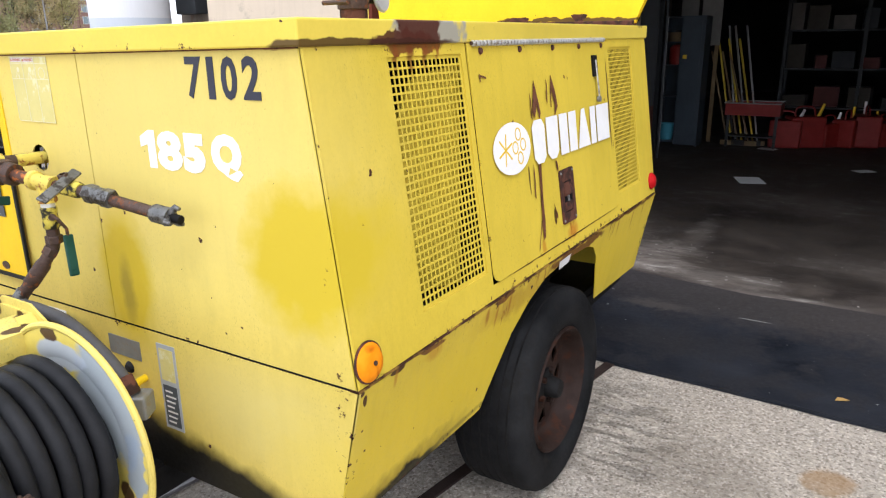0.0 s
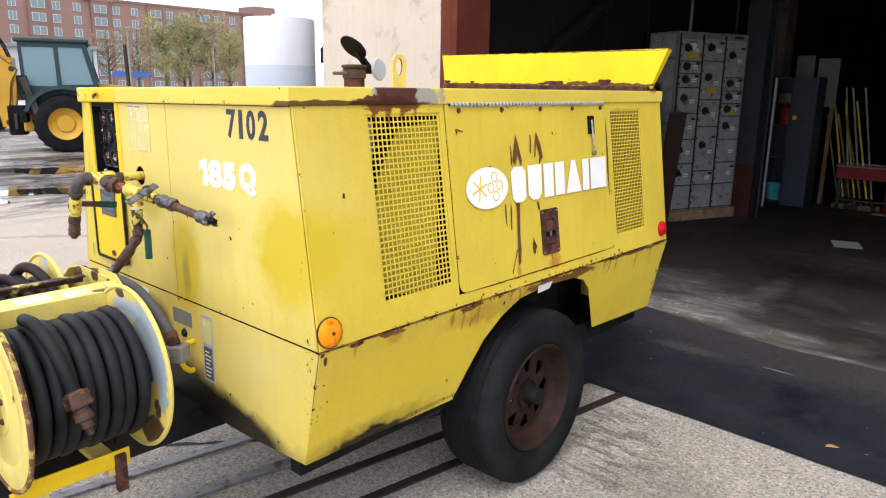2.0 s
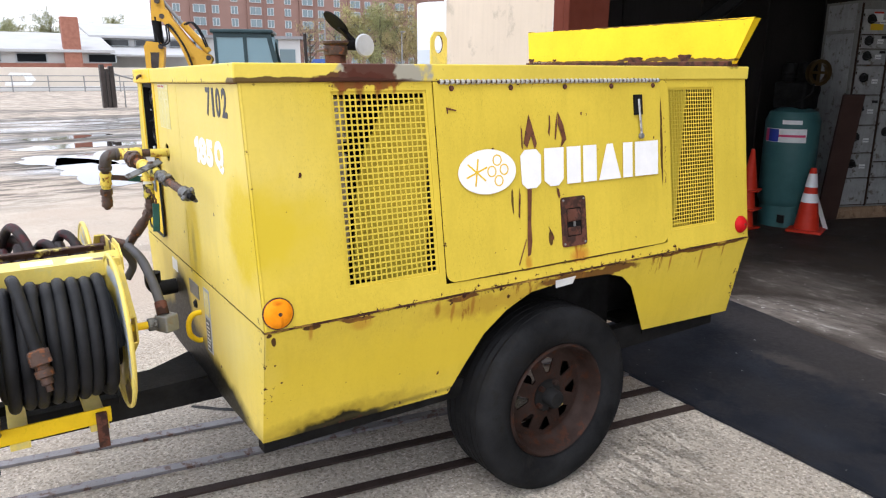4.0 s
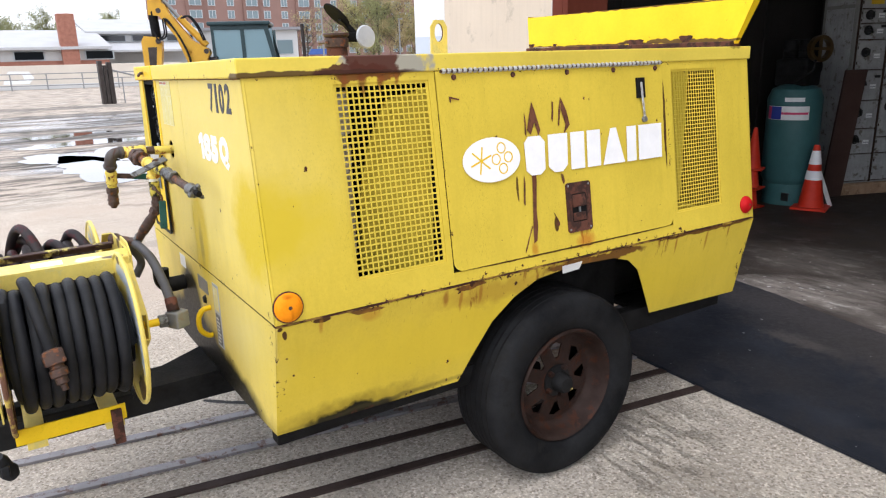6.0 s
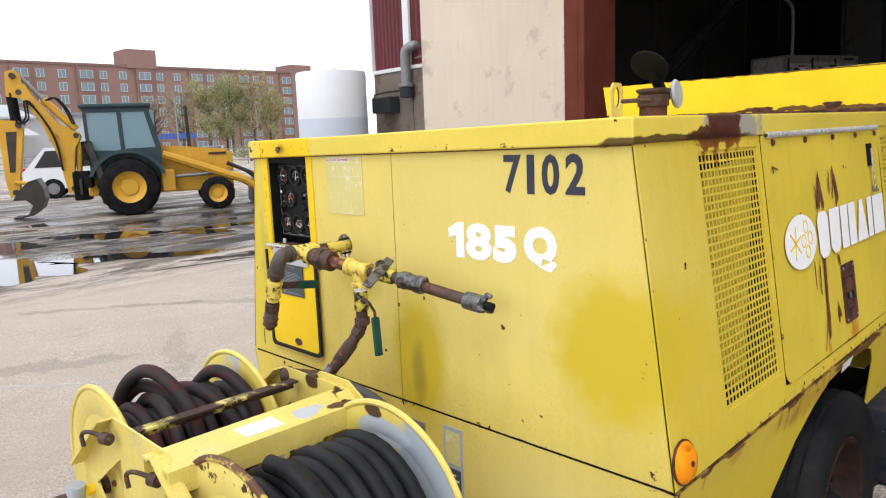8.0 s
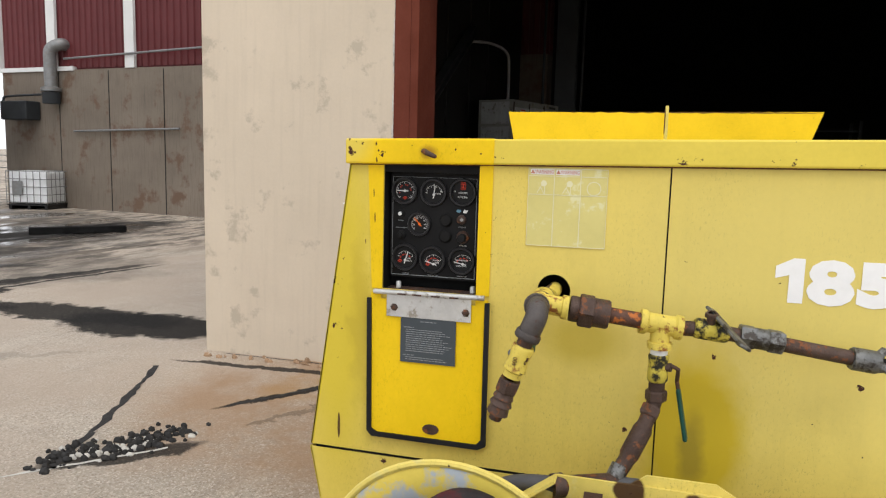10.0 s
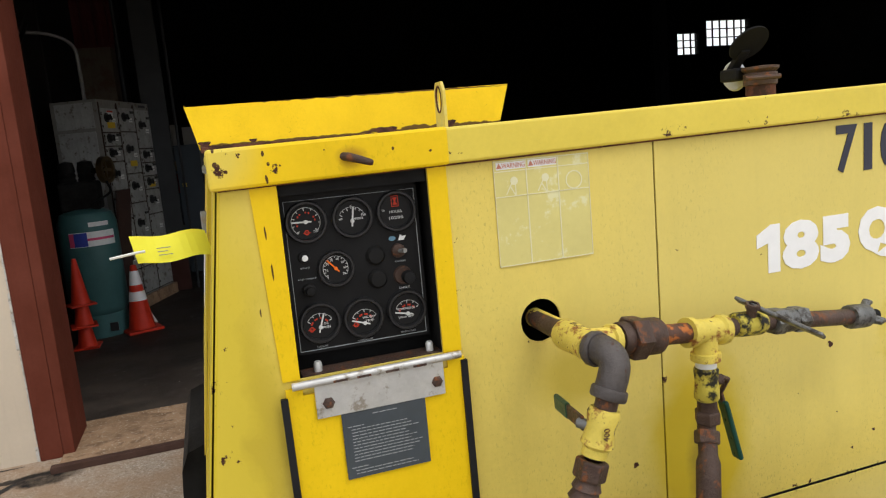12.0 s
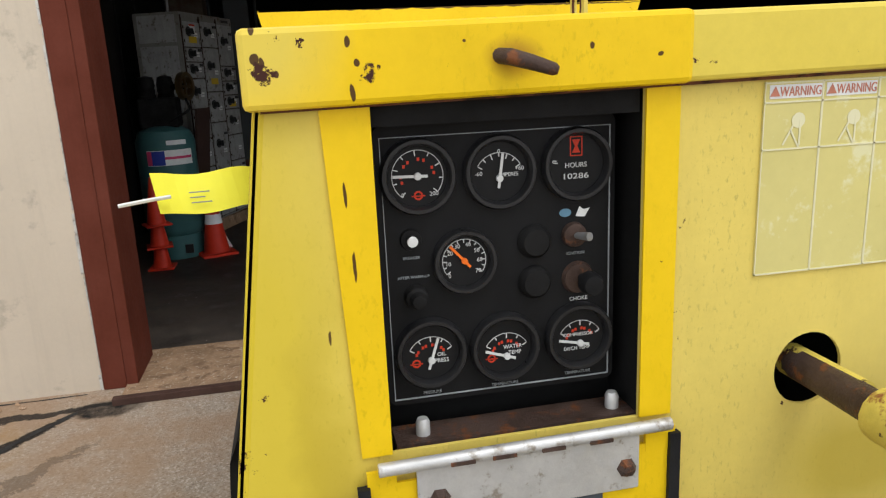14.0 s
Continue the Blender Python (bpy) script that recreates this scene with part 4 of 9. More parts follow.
structure("trim", bm, caulk_grey, "cracked pale caulk along the steel jamb", "caulk")
jamb = boxes(((-2.82, WALL_Y - 0.012, 0), (-2.69, WALL_Y + 0.02, 4.6)), ((-2.69, WALL_Y - 0.012, 0), (-2.625, WALL_Y + 0.46, 4.6)), ((-2.82, WALL_Y + 0.425, 0), (-2.69, WALL_Y + 0.46, 4.6)), bevel=0.006)
structure("door_jamb", jamb, red_steel, "oxide red painted steel door jamb", "door jamb")
structure("door_jamb_far", boxes(((5.1, WALL_Y - 0.012, 0), (5.298, WALL_Y + 0.46, 4.6)), bevel=0.006), red_steel, "oxide red painted steel door jamb", "door jamb")
structure("sill", boxes(((-2.69, 3.44, -0.25), (-1.2, 4.199, 0.02))), sill_concrete, "scuffed concrete door sill", "sill")
structure("sill_worn", boxes(((-1.199, 3.44, -0.25), (5.1, 4.199, 0.02))), floor_dark, "oily door sill scraped bare by traffic", "sill")
structure("floor_ramp", plate([(4.2, 0.02), (4.2, -0.112), (5.1, -0.112)], [], lambda u, v: Vector((-1.199, u, v)), (6.299, 0, 0)), floor_dark, "short scraped ramp down to the shop floor", "ramp")
structure("threshold", boxes(((-2.72, 3.385, 0), (5.1, 3.438, 0.042)), bevel=0.004), threshold_rust, "rusted steel angle across the door sill", "threshold")
structure("floor", boxes(((-3.6, 4.2, -0.25), (24, 25, -0.116))), floor_dark, "dark oil-stained concrete shop floor", "floor")
structure("wall_inner_side", boxes(((-3.8, 4.07, -0.3), (-3.6, 25, 7.5))), inner_wall, "panelled inner wall, coloured dark for the dim shop", "wall")
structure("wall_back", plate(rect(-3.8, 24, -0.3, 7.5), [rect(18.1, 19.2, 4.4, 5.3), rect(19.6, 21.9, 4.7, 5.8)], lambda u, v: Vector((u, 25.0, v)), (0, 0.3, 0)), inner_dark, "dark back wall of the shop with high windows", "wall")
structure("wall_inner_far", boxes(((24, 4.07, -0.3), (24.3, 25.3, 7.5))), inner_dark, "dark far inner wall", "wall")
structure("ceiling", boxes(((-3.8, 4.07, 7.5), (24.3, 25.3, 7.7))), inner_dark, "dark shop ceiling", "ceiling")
structure("roof", boxes(((-4.52, WALL_Y, 7.71), (24.3, 25.3, 7.95))), tan_wall, "flat roof of the shop", "roof")

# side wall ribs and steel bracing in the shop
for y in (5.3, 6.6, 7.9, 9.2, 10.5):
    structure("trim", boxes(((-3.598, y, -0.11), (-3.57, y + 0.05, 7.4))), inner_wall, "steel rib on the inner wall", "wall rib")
brace = thing("diagonal_brace", "grey painted diagonal steel brace on the wall", "brace", -3.5, 5.0, 1.42, kind="structure")
part("beam", boxes(((-0.05, 0, -0.07), (0.06, 4.6, -0.055)), ((-0.05, 0, 0.055), (0.06, 4.6, 0.07)), ((-0.005, 0, -0.055), (0.01, 4.6, 0.055)), m=pose(0, 0, 0, 29)), surface("grey_steel_paint", (0.025, 0.025, 0.026), 0.6, vary=0.3), brace)
part("gusset", boxes(((-0.06, -0.15, -0.2), (-0.045, 0.25, 0.15))), inner_wall, brace)


def shop_window(u0, u1, v0, v1, cols, rows):
    t = thing("window_high", "bright many-paned steel shop window", "window", (u0 + u1) / 2, 25.1, v0, kind="structure")
    w, h = u1 - u0, v1 - v0
    bars = [((-w / 2 + w * i / cols - 0.025, -0.03, 0), (-w / 2 + w * i / cols + 0.025, 0.03, h)) for i in range(cols + 1)]
    part("window_frame", boxes(*bars), inner_dark, t)
    part("crossbar", boxes(*[((-w / 2, -0.025, h * j / rows - 0.02), (w / 2, 0.025, h * j / rows + 0.02)) for j in range(rows + 1)]), inner_dark, t)
    for i in range(cols):
        for j in range(rows):
            pane = part("pane", boxes(((-w / 2 + w * i / cols + 0.03, -0.004, h * j / rows + 0.025), (-w / 2 + w * (i + 1) / cols - 0.03, 0.004, h * (j + 1) / rows - 0.025))), glass, t)
            pane.visible_shadow = False
    return t


glass, gn, gl, gp = nodes_of("dusty_window_glass")
gp.inputs["Base Color"].default_value = (0.9, 0.95, 0.95, 1)
gp.inputs["Transmission Weight"].default_value, gp.inputs["Roughness"].default_value, gp.inputs["IOR"].default_value = 1.0, 0.08, 1.05
shop_window(18.1, 19.2, 4.4, 5.3, 3, 3)
shop_window(19.6, 21.9, 4.7, 5.8, 6, 3)

# rubber mat in front of the door
rnd = random.Random(5)
edge = [(-1.25 + 0.2 * i, 2.40 - 0.045 * (i * 0.2) + rnd.uniform(-0.006, 0.006)) for i in range(28)]
loop = edge + [(4.3, 3.70), (2.4, 3.69), (0.72, 3.70), (0.38, 3.685), (0.02, 3.74), (-0.36, 3.80), (-0.60, 3.87), (-0.82, 3.91), (-1.25, 3.97)]
mat_ob = part("rubber_mat", plate(loop, [], lambda u, v: Vector((u, v, 0.048 if v > 3.3 else 0.004)), (0, 0, 0.020)), mat_rubber)
tagged(mat_ob, "worn black rubber floor mat in the shop doorway", "mat")

# broken stones at the foot of the wall
rnd = random.Random(41)
bm = bmesh.new()
for i in range(16):
    x, y, r = rnd.uniform(-4.45, -3.05), WALL_Y - rnd.uniform(0.03, 0.20), rnd.uniform(0.010, 0.034) * (1.5 if i % 9 == 0 else 1)
    bmesh.ops.create_icosphere(bm, subdivisions=1, radius=r, matrix=pose(x, y, r * 0.3, rnd.uniform(0, 90), rnd.uniform(0, 90), 0) @ Matrix.Diagonal((1.3, 0.9, 0.6, 1)))
tagged(part("rubble", bm, sill_concrete), "broken pale stones along the foot of the wall", "rubble", kind="stuff")


# ---- the yellow compressor ----
comp = thing("air_compressor", "faded yellow towable air compressor with rusted edges", "air compressor")
Z0, ZS, ZL, ZT = 0.54, 0.957, 1.714, 1.772
XC, Y1 = -0.865, 2.46


def side_x(z):
    return 0.004 - 0.142 * (z - ZS) if z >= ZS else -0.21 * (ZS - z)


def on_side(off=0.0):
    return lambda u, v: Vector((side_x(v) + off, u, v))


def on_front(off=0.0):
    return lambda u, v: Vector((u, -off, v))


def mirror(place):
    def f(u, v):
        p = place(u, v)
        return Vector((2 * XC - p.x, p.y, p.z))
    return f


def corner(z):
    return side_x(z)


IN = (-0.004, 0, 0)
# skirts
arch = [(0.74, Z0 - 0.012), (0.80, 0.64), (0.875, 0.765), (0.97, 0.85), (1.08, 0.905), (1.27, 0.925), (1.50, 0.915), (1.60, 0.885), (1.675, 0.825), (1.74, 0.72), (1.83, 0.572)]
skirt = [(0.0, Z0), *arch, (Y1 + 0.01, Z0 + 0.004), (Y1, ZS - 0.004), (0.0, ZS - 0.004)]
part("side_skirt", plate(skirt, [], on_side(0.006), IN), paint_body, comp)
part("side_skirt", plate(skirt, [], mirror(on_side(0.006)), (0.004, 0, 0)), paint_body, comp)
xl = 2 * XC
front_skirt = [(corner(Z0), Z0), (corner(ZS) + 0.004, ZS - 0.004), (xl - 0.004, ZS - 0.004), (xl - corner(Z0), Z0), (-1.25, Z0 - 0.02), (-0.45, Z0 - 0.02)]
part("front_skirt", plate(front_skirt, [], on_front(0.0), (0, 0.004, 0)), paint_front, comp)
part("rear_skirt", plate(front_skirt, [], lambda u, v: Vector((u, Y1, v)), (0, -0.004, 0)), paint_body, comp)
# rusted lip along the seam, bent out at places
bm = bmesh.new()
rnd = random.Random(3)
prev = None
for i in range(62):
    y = -0.002 + (Y1 + 0.006) * i / 61
    out = 0.0065 + 0.003 * rnd.random()
    z = ZS + 0.002 * math.sin(i * 0.7)
    cur = [bm.verts.new(c) for c in ((-0.02, y, z - 0.002), (out, y, z - 0.0025), (out, y, z + 0.002), (-0.02, y, z + 0.002))]
    if prev:
        for k in range(4):
            bm.faces.new((prev[k], prev[(k + 1) % 4], cur[(k + 1) % 4], cur[k]))
    prev = cur
part("seam_lip", bm, paint_edge, comp, "rusted seam lip")
part("seam_gap", boxes(((xl + 0.01, 0.003, ZS - 0.005), (-0.01, 0.012, ZS + 0.006))), void_black, comp)

# front panels: right one plain, left one with the gauge opening and the pipe hole
SEAM = -0.879
part("front_panel", plate([(SEAM + 0.0018, ZS + 0.004), (corner(ZS) - 0.001, ZS + 0.004), (corner(ZL) - 0.001, ZL - 0.003), (SEAM + 0.0018, ZL - 0.003)], [], on_front(0.0), (0, 0.004, 0)), paint_front, comp)
OPEN = (-1.541, -1.304, 1.386, 1.700)
hole = ring(28, -1.121, 1.411, 0.038)
front_left = [(xl - corner(ZS) + 0.001, ZS + 0.004), (SEAM - 0.0018, ZS + 0.004), (SEAM - 0.0018, ZL - 0.003), (xl - corner(ZL) + 0.001, ZL - 0.003)]
part("front_panel", plate(front_left, [rect(*OPEN), hole], on_front(0.0), (0, 0.004, 0)), paint_front, comp)
part("panel_seam", boxes(((SEAM - 0.004, 0.004, ZS), (SEAM + 0.004, 0.012, ZL))), void_black, comp)
# folded corners
for s in (0, 1):
    pts = [(corner(z) + 0.001, 0.0, z) for z in (ZS + 0.004, 1.2, 1.45, ZL - 0.003)]
    if s:
        pts = [(xl - x, y, z) for x, y, z in pts]
    sh = 0.0072 if s else -0.0072
    part("corner_fold", tube([(x + sh, 0.0072, z) for x, y, z in pts], 0.0075, 12), paint_body, comp, smooth=True)

# side panels
G1, G2 = (0.303, 0.646, 1.057, 1.677), (1.912, 2.213, 1.062, 1.672)


def grille_quad(g):
    return [(g[0] - 0.008, g[2] - 0.008), (g[1] + 0.008, g[2] - 0.008), (g[1] + 0.008, g[3] + 0.008), (g[0] - 0.008, g[3] + 0.008)]


DOOR = (0.682, 1.868, 1.008, 1.712)


def side_set(place, inward, near):
    part("side_panel", window_plate([(0.0, ZS + 0.004), (DOOR[0] - 0.003, ZS + 0.004), (DOOR[0] - 0.003, ZL), (0.0, ZL)], grille_quad(G1), place(0.0), inward), paint_body, comp)
    part("side_panel", window_plate([(DOOR[1] + 0.003, ZS + 0.004), (Y1, ZS + 0.004), (Y1, ZL), (DOOR[1] + 0.003, ZL)], grille_quad(G2), place(0.0), inward), paint_body, comp)
    part("rocker", plate(rect(DOOR[0] - 0.0028, DOOR[1] + 0.0028, ZS + 0.004, DOOR[2] - 0.004), [], place(0.0), inward), paint_body, comp)
    r = 0.035
    door = [(DOOR[0], DOOR[3]), *ring(6, DOOR[0] + r, DOOR[2] + r, r, start=180, sweep=90), *ring(6, DOOR[1] - r, DOOR[2] + r, r, start=270, sweep=90), (DOOR[1], DOOR[3])]
    return part("side_door", plate(door, [], place(0.005), inward), paint_body, comp)


door = side_set(on_side, IN, True)
side_set(lambda off: mirror(on_side(off)), (0.004, 0, 0), False)


def grille(g, nx, nz, place, depth, bar=0.27):
    """A sheet punched with square holes."""
    us, vs = [], []
    for arr, a, b, k in ((us, g[0], g[1], nx), (vs, g[2], g[3], nz)):
        step = (b - a) / k
        arr.append(a - 0.012)
        for i in range(k):
            c = a + step * (i + 0.5)
            arr += [c - step * (1 - bar) / 2, c + step * (1 - bar) / 2]
        arr.append(b + 0.012)
    verts, faces = [], []
    for v in vs:
        verts += [place(u, v) for u in us]
    w = len(us)
    back = len(verts)
    verts += [p + Vector(depth) for p in verts[:back]]
    for j in range(len(vs) - 1):
        for i in range(w - 1):
            a = j * w + i
            if i % 2 and j % 2:
                q = (a, a + 1, a + w + 1, a + w)
                for k in range(4):
                    s, t = q[k], q[(k + 1) % 4]
                    faces.append((s, t, t + back, s + back))
            else:
                faces += [(a, a + 1, a + w + 1, a + w), (a + back, a + w + back, a + w + 1 + back, a + 1 + back)]
    me = bpy.data.meshes.new("grille")
    me.from_pydata(verts, [], faces)
    bm = bmesh.new()
    bm.from_mesh(me)
    bpy.data.meshes.remove(me)
    return bm


part("grille", grille(G1, 17, 31, on_side(-0.0045), (-0.002, 0, 0)), paint_body, comp, "square-punched yellow grille")
part("grille", grille(G2, 18, 36, on_side(-0.0045), (-0.002, 0, 0), 0.23), paint_body, comp, "square-punched yellow grille")
for g in (G1, G2):
    part("grille", grille(g, 17, 20, mirror(on_side(-0.0045)), (0.002, 0, 0)), paint_body, comp)
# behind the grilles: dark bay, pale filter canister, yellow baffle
# near-black sheets close the bay, its lack of light held in their colour
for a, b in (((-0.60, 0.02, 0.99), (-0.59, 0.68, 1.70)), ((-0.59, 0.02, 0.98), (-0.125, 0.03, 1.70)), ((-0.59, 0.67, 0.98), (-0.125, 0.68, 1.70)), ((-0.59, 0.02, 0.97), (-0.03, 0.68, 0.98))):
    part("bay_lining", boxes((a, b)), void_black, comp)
baffle = plate([(0.05, 1.0), (0.285, 1.0), (0.285, 1.66), (0.15, 1.62), (0.09, 1.46), (0.06, 1.30)], [], lambda u, v: Vector((-0.27 + u * 0.55, 0.38 + u, v)), (-0.01, 0, 0))
part("baffle", baffle, paint_body, comp, "yellow inner baffle")
part("filter_canister", lathe([(0, 1.09), (0.06, 1.09), (0.065, 1.10), (0.065, 1.475), (0.05, 1.48), (0.05, 1.515), (0.065, 1.52), (0.065, 1.66), (0, 1.67)], Matrix.Translation((-0.185, 0.315, 0)), 20), surface("pale_canister", (0.42, 0.38, 0.30), 0.6), comp, "pale grey filter canister", True)
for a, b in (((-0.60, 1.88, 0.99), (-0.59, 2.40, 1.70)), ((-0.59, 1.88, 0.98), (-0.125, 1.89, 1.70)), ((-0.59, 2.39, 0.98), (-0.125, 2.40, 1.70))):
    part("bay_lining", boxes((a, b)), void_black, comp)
part("baffle", plate(rect(1.92, 2.36, 1.0, 1.66), [], lambda u, v: Vector((-0.36, u, v)), (-0.01, 0, 0)), paint_body, comp)
part("engine_block", boxes(((-1.40, 0.9, 0.55), (-0.35, 2.2, 1.45)), bevel=0.05), soot_black, comp)
part("belly_pan", boxes(((-1.60, 0.05, 0.50), (-0.13, 0.70, 0.52))), soot_black, comp)
part("belly_pan", boxes(((-1.60, 1.9, 0.52), (-0.13, 2.42, 0.54))), soot_black, comp)
part("rear_panel", plate([(xl - corner(ZS), ZS), (corner(ZS), ZS), (corner(ZL), ZL), (xl - corner(ZL), ZL)], [], lambda u, v: Vector((u, Y1, v)), (0, -0.004, 0)), paint_body, comp)

# lid: shallow tray with turned-down edges
lx0, lx1 = xl - corner(ZL) - 0.008, corner(ZL) + 0.008
lid = bmesh.new()
box(lid, (lx0, -0.014, ZL), (lx1, Y1 + 0.012, ZT), None, 0.0045)
SAG = Matrix(((1, 0, 0, 0), (0, 1, 0, 0), (0.0155, 0, 1, 0.00155), (0, 0, 0, 1)))  # the lid sits lower on its far side
part("lid", moved(lid, SAG), paint_lid, comp)
part("lid_end", moved(boxes(((lx0 - 0.002, -0.0165, ZL - 0.001), (-1.268, 0.02, ZT + 0.0015)), bevel=0.005), SAG), paint_bright, comp, "bright yellow lid end")
part("lid_gap", moved(boxes(((lx0 + 0.01, -0.004, ZL - 0.003), (lx1 - 0.012, 0.0, ZL)), ((lx1 - 0.03, 0.005, ZL - 0.004), (lx1 - 0.010, Y1 - 0.01, ZL))), SAG), rust_scrape, comp, "rusted joint under the lid")
hook = [(-1.440, -0.010, 1.724), (-1.432, -0.026, 1.722), (-1.418, -0.036, 1.717), (-1.402, -0.042, 1.711), (-1.399, -0.043, 1.710)]
part("lid_hook", tube(hook, [0.0062, 0.0066, 0.006, 0.005, 0.003], 12), rust_iron, comp, "bent steel lid hook", True)
# hinge strip, screws, latch and pull on the side door
hinge = part("hinge_strip", tube([(side_x(ZL) + 0.010, y, ZL - 0.002) for y in np.linspace(0.70, 1.84, 40)], 0.0058, 8), rust_iron, door, "worn steel piano hinge", True)
for i in range(50):
    part("hinge_knuckle", lathe([(0.004, 0), (0.0085, 0.001), (0.0095, 0.004), (0.0095, 0.011), (0.0085, 0.014), (0.004, 0.015)], axis_to((side_x(ZL) + 0.010, 0.705 + i * 0.0227, ZL - 0.002), (0, 1, 0)), 8), hinge_zinc, hinge, smooth=True)
for y in (0.756, 1.022, 1.292, 1.548, 1.80):
    z = 1.690
    part("screw_head", lathe([(0, 0.007), (0.008, 0.006), (0.011, 0.0)], axis_to((side_x(z) + 0.006, y, z), (1, 0, 0.14)), 10), rust_plain, door)
# bare rusted scrapes in the door's paint
for loop in ([(1.097, 1.589), (1.109, 1.555), (1.131, 1.48), (1.119, 1.458), (1.104, 1.51), (1.082, 1.466), (1.065, 1.484), (1.078, 1.53)],
             [(1.083, 1.437), (1.096, 1.438), (1.092, 1.301), (1.080, 1.179), (1.081, 1.116), (1.071, 1.062), (1.055, 1.054), (1.058, 1.121), (1.068, 1.243), (1.073, 1.335)],
             [(1.245, 1.597), (1.271, 1.545), (1.284, 1.489), (1.249, 1.456), (1.262, 1.492), (1.243, 1.549)],
             [(1.243, 1.597), (1.238, 1.54), (1.228, 1.49), (1.222, 1.49), (1.231, 1.55)],
             [(1.199, 1.585), (1.205, 1.58), (1.203, 1.54), (1.196, 1.505), (1.190, 1.52), (1.197, 1.55)],
             [(1.033, 1.317), (1.036, 1.29), (1.027, 1.204), (1.021, 1.21), (1.027, 1.28)],
             [(1.167, 1.159), (1.176, 1.145), (1.194, 1.114), (1.192, 1.1), (1.172, 1.108), (1.176, 1.118), (1.184, 1.116), (1.170, 1.148)],
             [(0.725, 1.626), (0.769, 1.615), (0.768, 1.610), (0.734, 1.617), (0.732, 1.603), (0.728, 1.604)],
             [(1.219, 1.305), (1.231, 1.298), (1.237, 1.272), (1.229, 1.262), (1.222, 1.28)],
             [(1.051, 1.122), (1.055, 1.12), (1.012, 1.026), (1.008, 1.028)],
             [(1.056, 1.55), (1.062, 1.53), (1.06, 1.46), (1.054, 1.47)],
             [(1.366, 1.592), (1.374, 1.59), (1.372, 1.58), (1.365, 1.581)], [(1.395, 1.585), (1.40, 1.584), (1.398, 1.575)]):
    part("rust_scrape", plate(loop, [], on_side(0.0098), (-0.0006, 0, 0)), rust_scrape, door, "bare rusted scrape in the paint")


def side_frame(y, z, off=0.006):
    """A frame on the sloping side: x runs to the rear, y up the slope, z outwards."""
    up = Vector((-0.142, 0, 1)).normalized()
    right = Vector((0, 1, 0))
    out = right.cross(up)
    m = Matrix((right, up, out)).transposed().to_4x4()
    return Matrix.Translation((side_x(z) + off, y, z)) @ m


lm = side_frame(1.303, 1.163)
latch = part("latch_plate", moved(plate(round_rect(-0.066, 0.066, -0.1, 0.1, 0.012), [round_rect(-0.04, 0.04, -0.06, 0.055, 0.008)], lambda u, v: Vector((u, v, 0)), (0, 0, 0.005)), lm), rust_plain, door, "rusted paddle latch plate")
part("latch_cup", moved(boxes(((-0.045, -0.065, -0.004), (0.045, 0.06, 0.0022))), lm), soot_black, latch)
part("paddle", moved(boxes(((-0.036, 0.0, 0.0), (0.036, 0.05, 0.012)), bevel=0.004), lm @ pose(0, 0, 0, -10)), rust_plain, latch)
part("paddle", moved(boxes(((-0.034, -0.056, 0.0), (0.034, -0.022, 0.006)), bevel=0.003), lm), rust_plain, latch)
part("latch_bolt", moved(boxes(((-0.004, -0.02, 0.0), (0.004, 0.0, 0.008))), lm), zinc, latch)
for u in (-0.055, 0.055):
    for v in (-0.088, 0.088):
        part("rivet", moved(lathe([(0, 0.004), (0.004, 0.003), (0.005, 0)], None, 8), lm @ Matrix.Translation((u, v, 0.005))), zinc, latch)
hm = side_frame(1.70, 1.60)
pull = part("pull_bracket", moved(boxes(((-0.024, -0.03, 0), (0.024, 0.054, 0.008))), hm), soot_black, door, "steel pull bracket")
part("pull_strap", moved(boxes(((-0.0055, -0.12, 0.009), (0.0055, 0.035, 0.014)), bevel=0.002), hm @ pose(0, 0, 0, 0, 0, 4)), hinge_zinc, pull)
part("pull_tip", moved(lathe([(0, -0.006), (0.012, -0.006), (0.012, 0.006), (0, 0.006)], None, 10), hm @ pose(0.008, -0.12, 0.01)), zinc, pull)

# decals on the door: oval with plain shapes, row of plain white blocks
dm = side_frame(0.888, 1.39, 0.0105)
oval = part("oval_decal", moved(plate(ring(40, 0, 0, 0.132, 0.082), [], lambda u, v: Vector((u, v, 0)), (0, 0, 0.001)), dm), white_decal, door, "white oval decal")
bm = bmesh.new()
for a in (0, 60, 120):
    box(bm, (-0.05, -0.003, 0.001), (0.05, 0.003, 0.0018), pose(-0.05, 0, 0, 0, 0, a + 20))
part("decal_star", moved(bm, dm), paint_bright, oval)
for u, v in ((0.045, 0.04), (0.018, 0.0), (0.075, 0.004), (0.048, -0.036)):
    part("decal_ring", moved(plate(ring(20, u, v, 0.021), [ring(20, u, v, 0.0165)], lambda a, b: Vector((a, b, 0.001)), (0, 0, 0.0008)), dm), paint_bright, oval)
wm = side_frame(1.43, 1.386, 0.0105)
blocks = [(-0.39, -0.28), (-0.272, -0.165), (-0.155, -0.075), (-0.066, 0.014), (0.022, 0.155), (0.163, 0.225), (0.235, 0.385)]
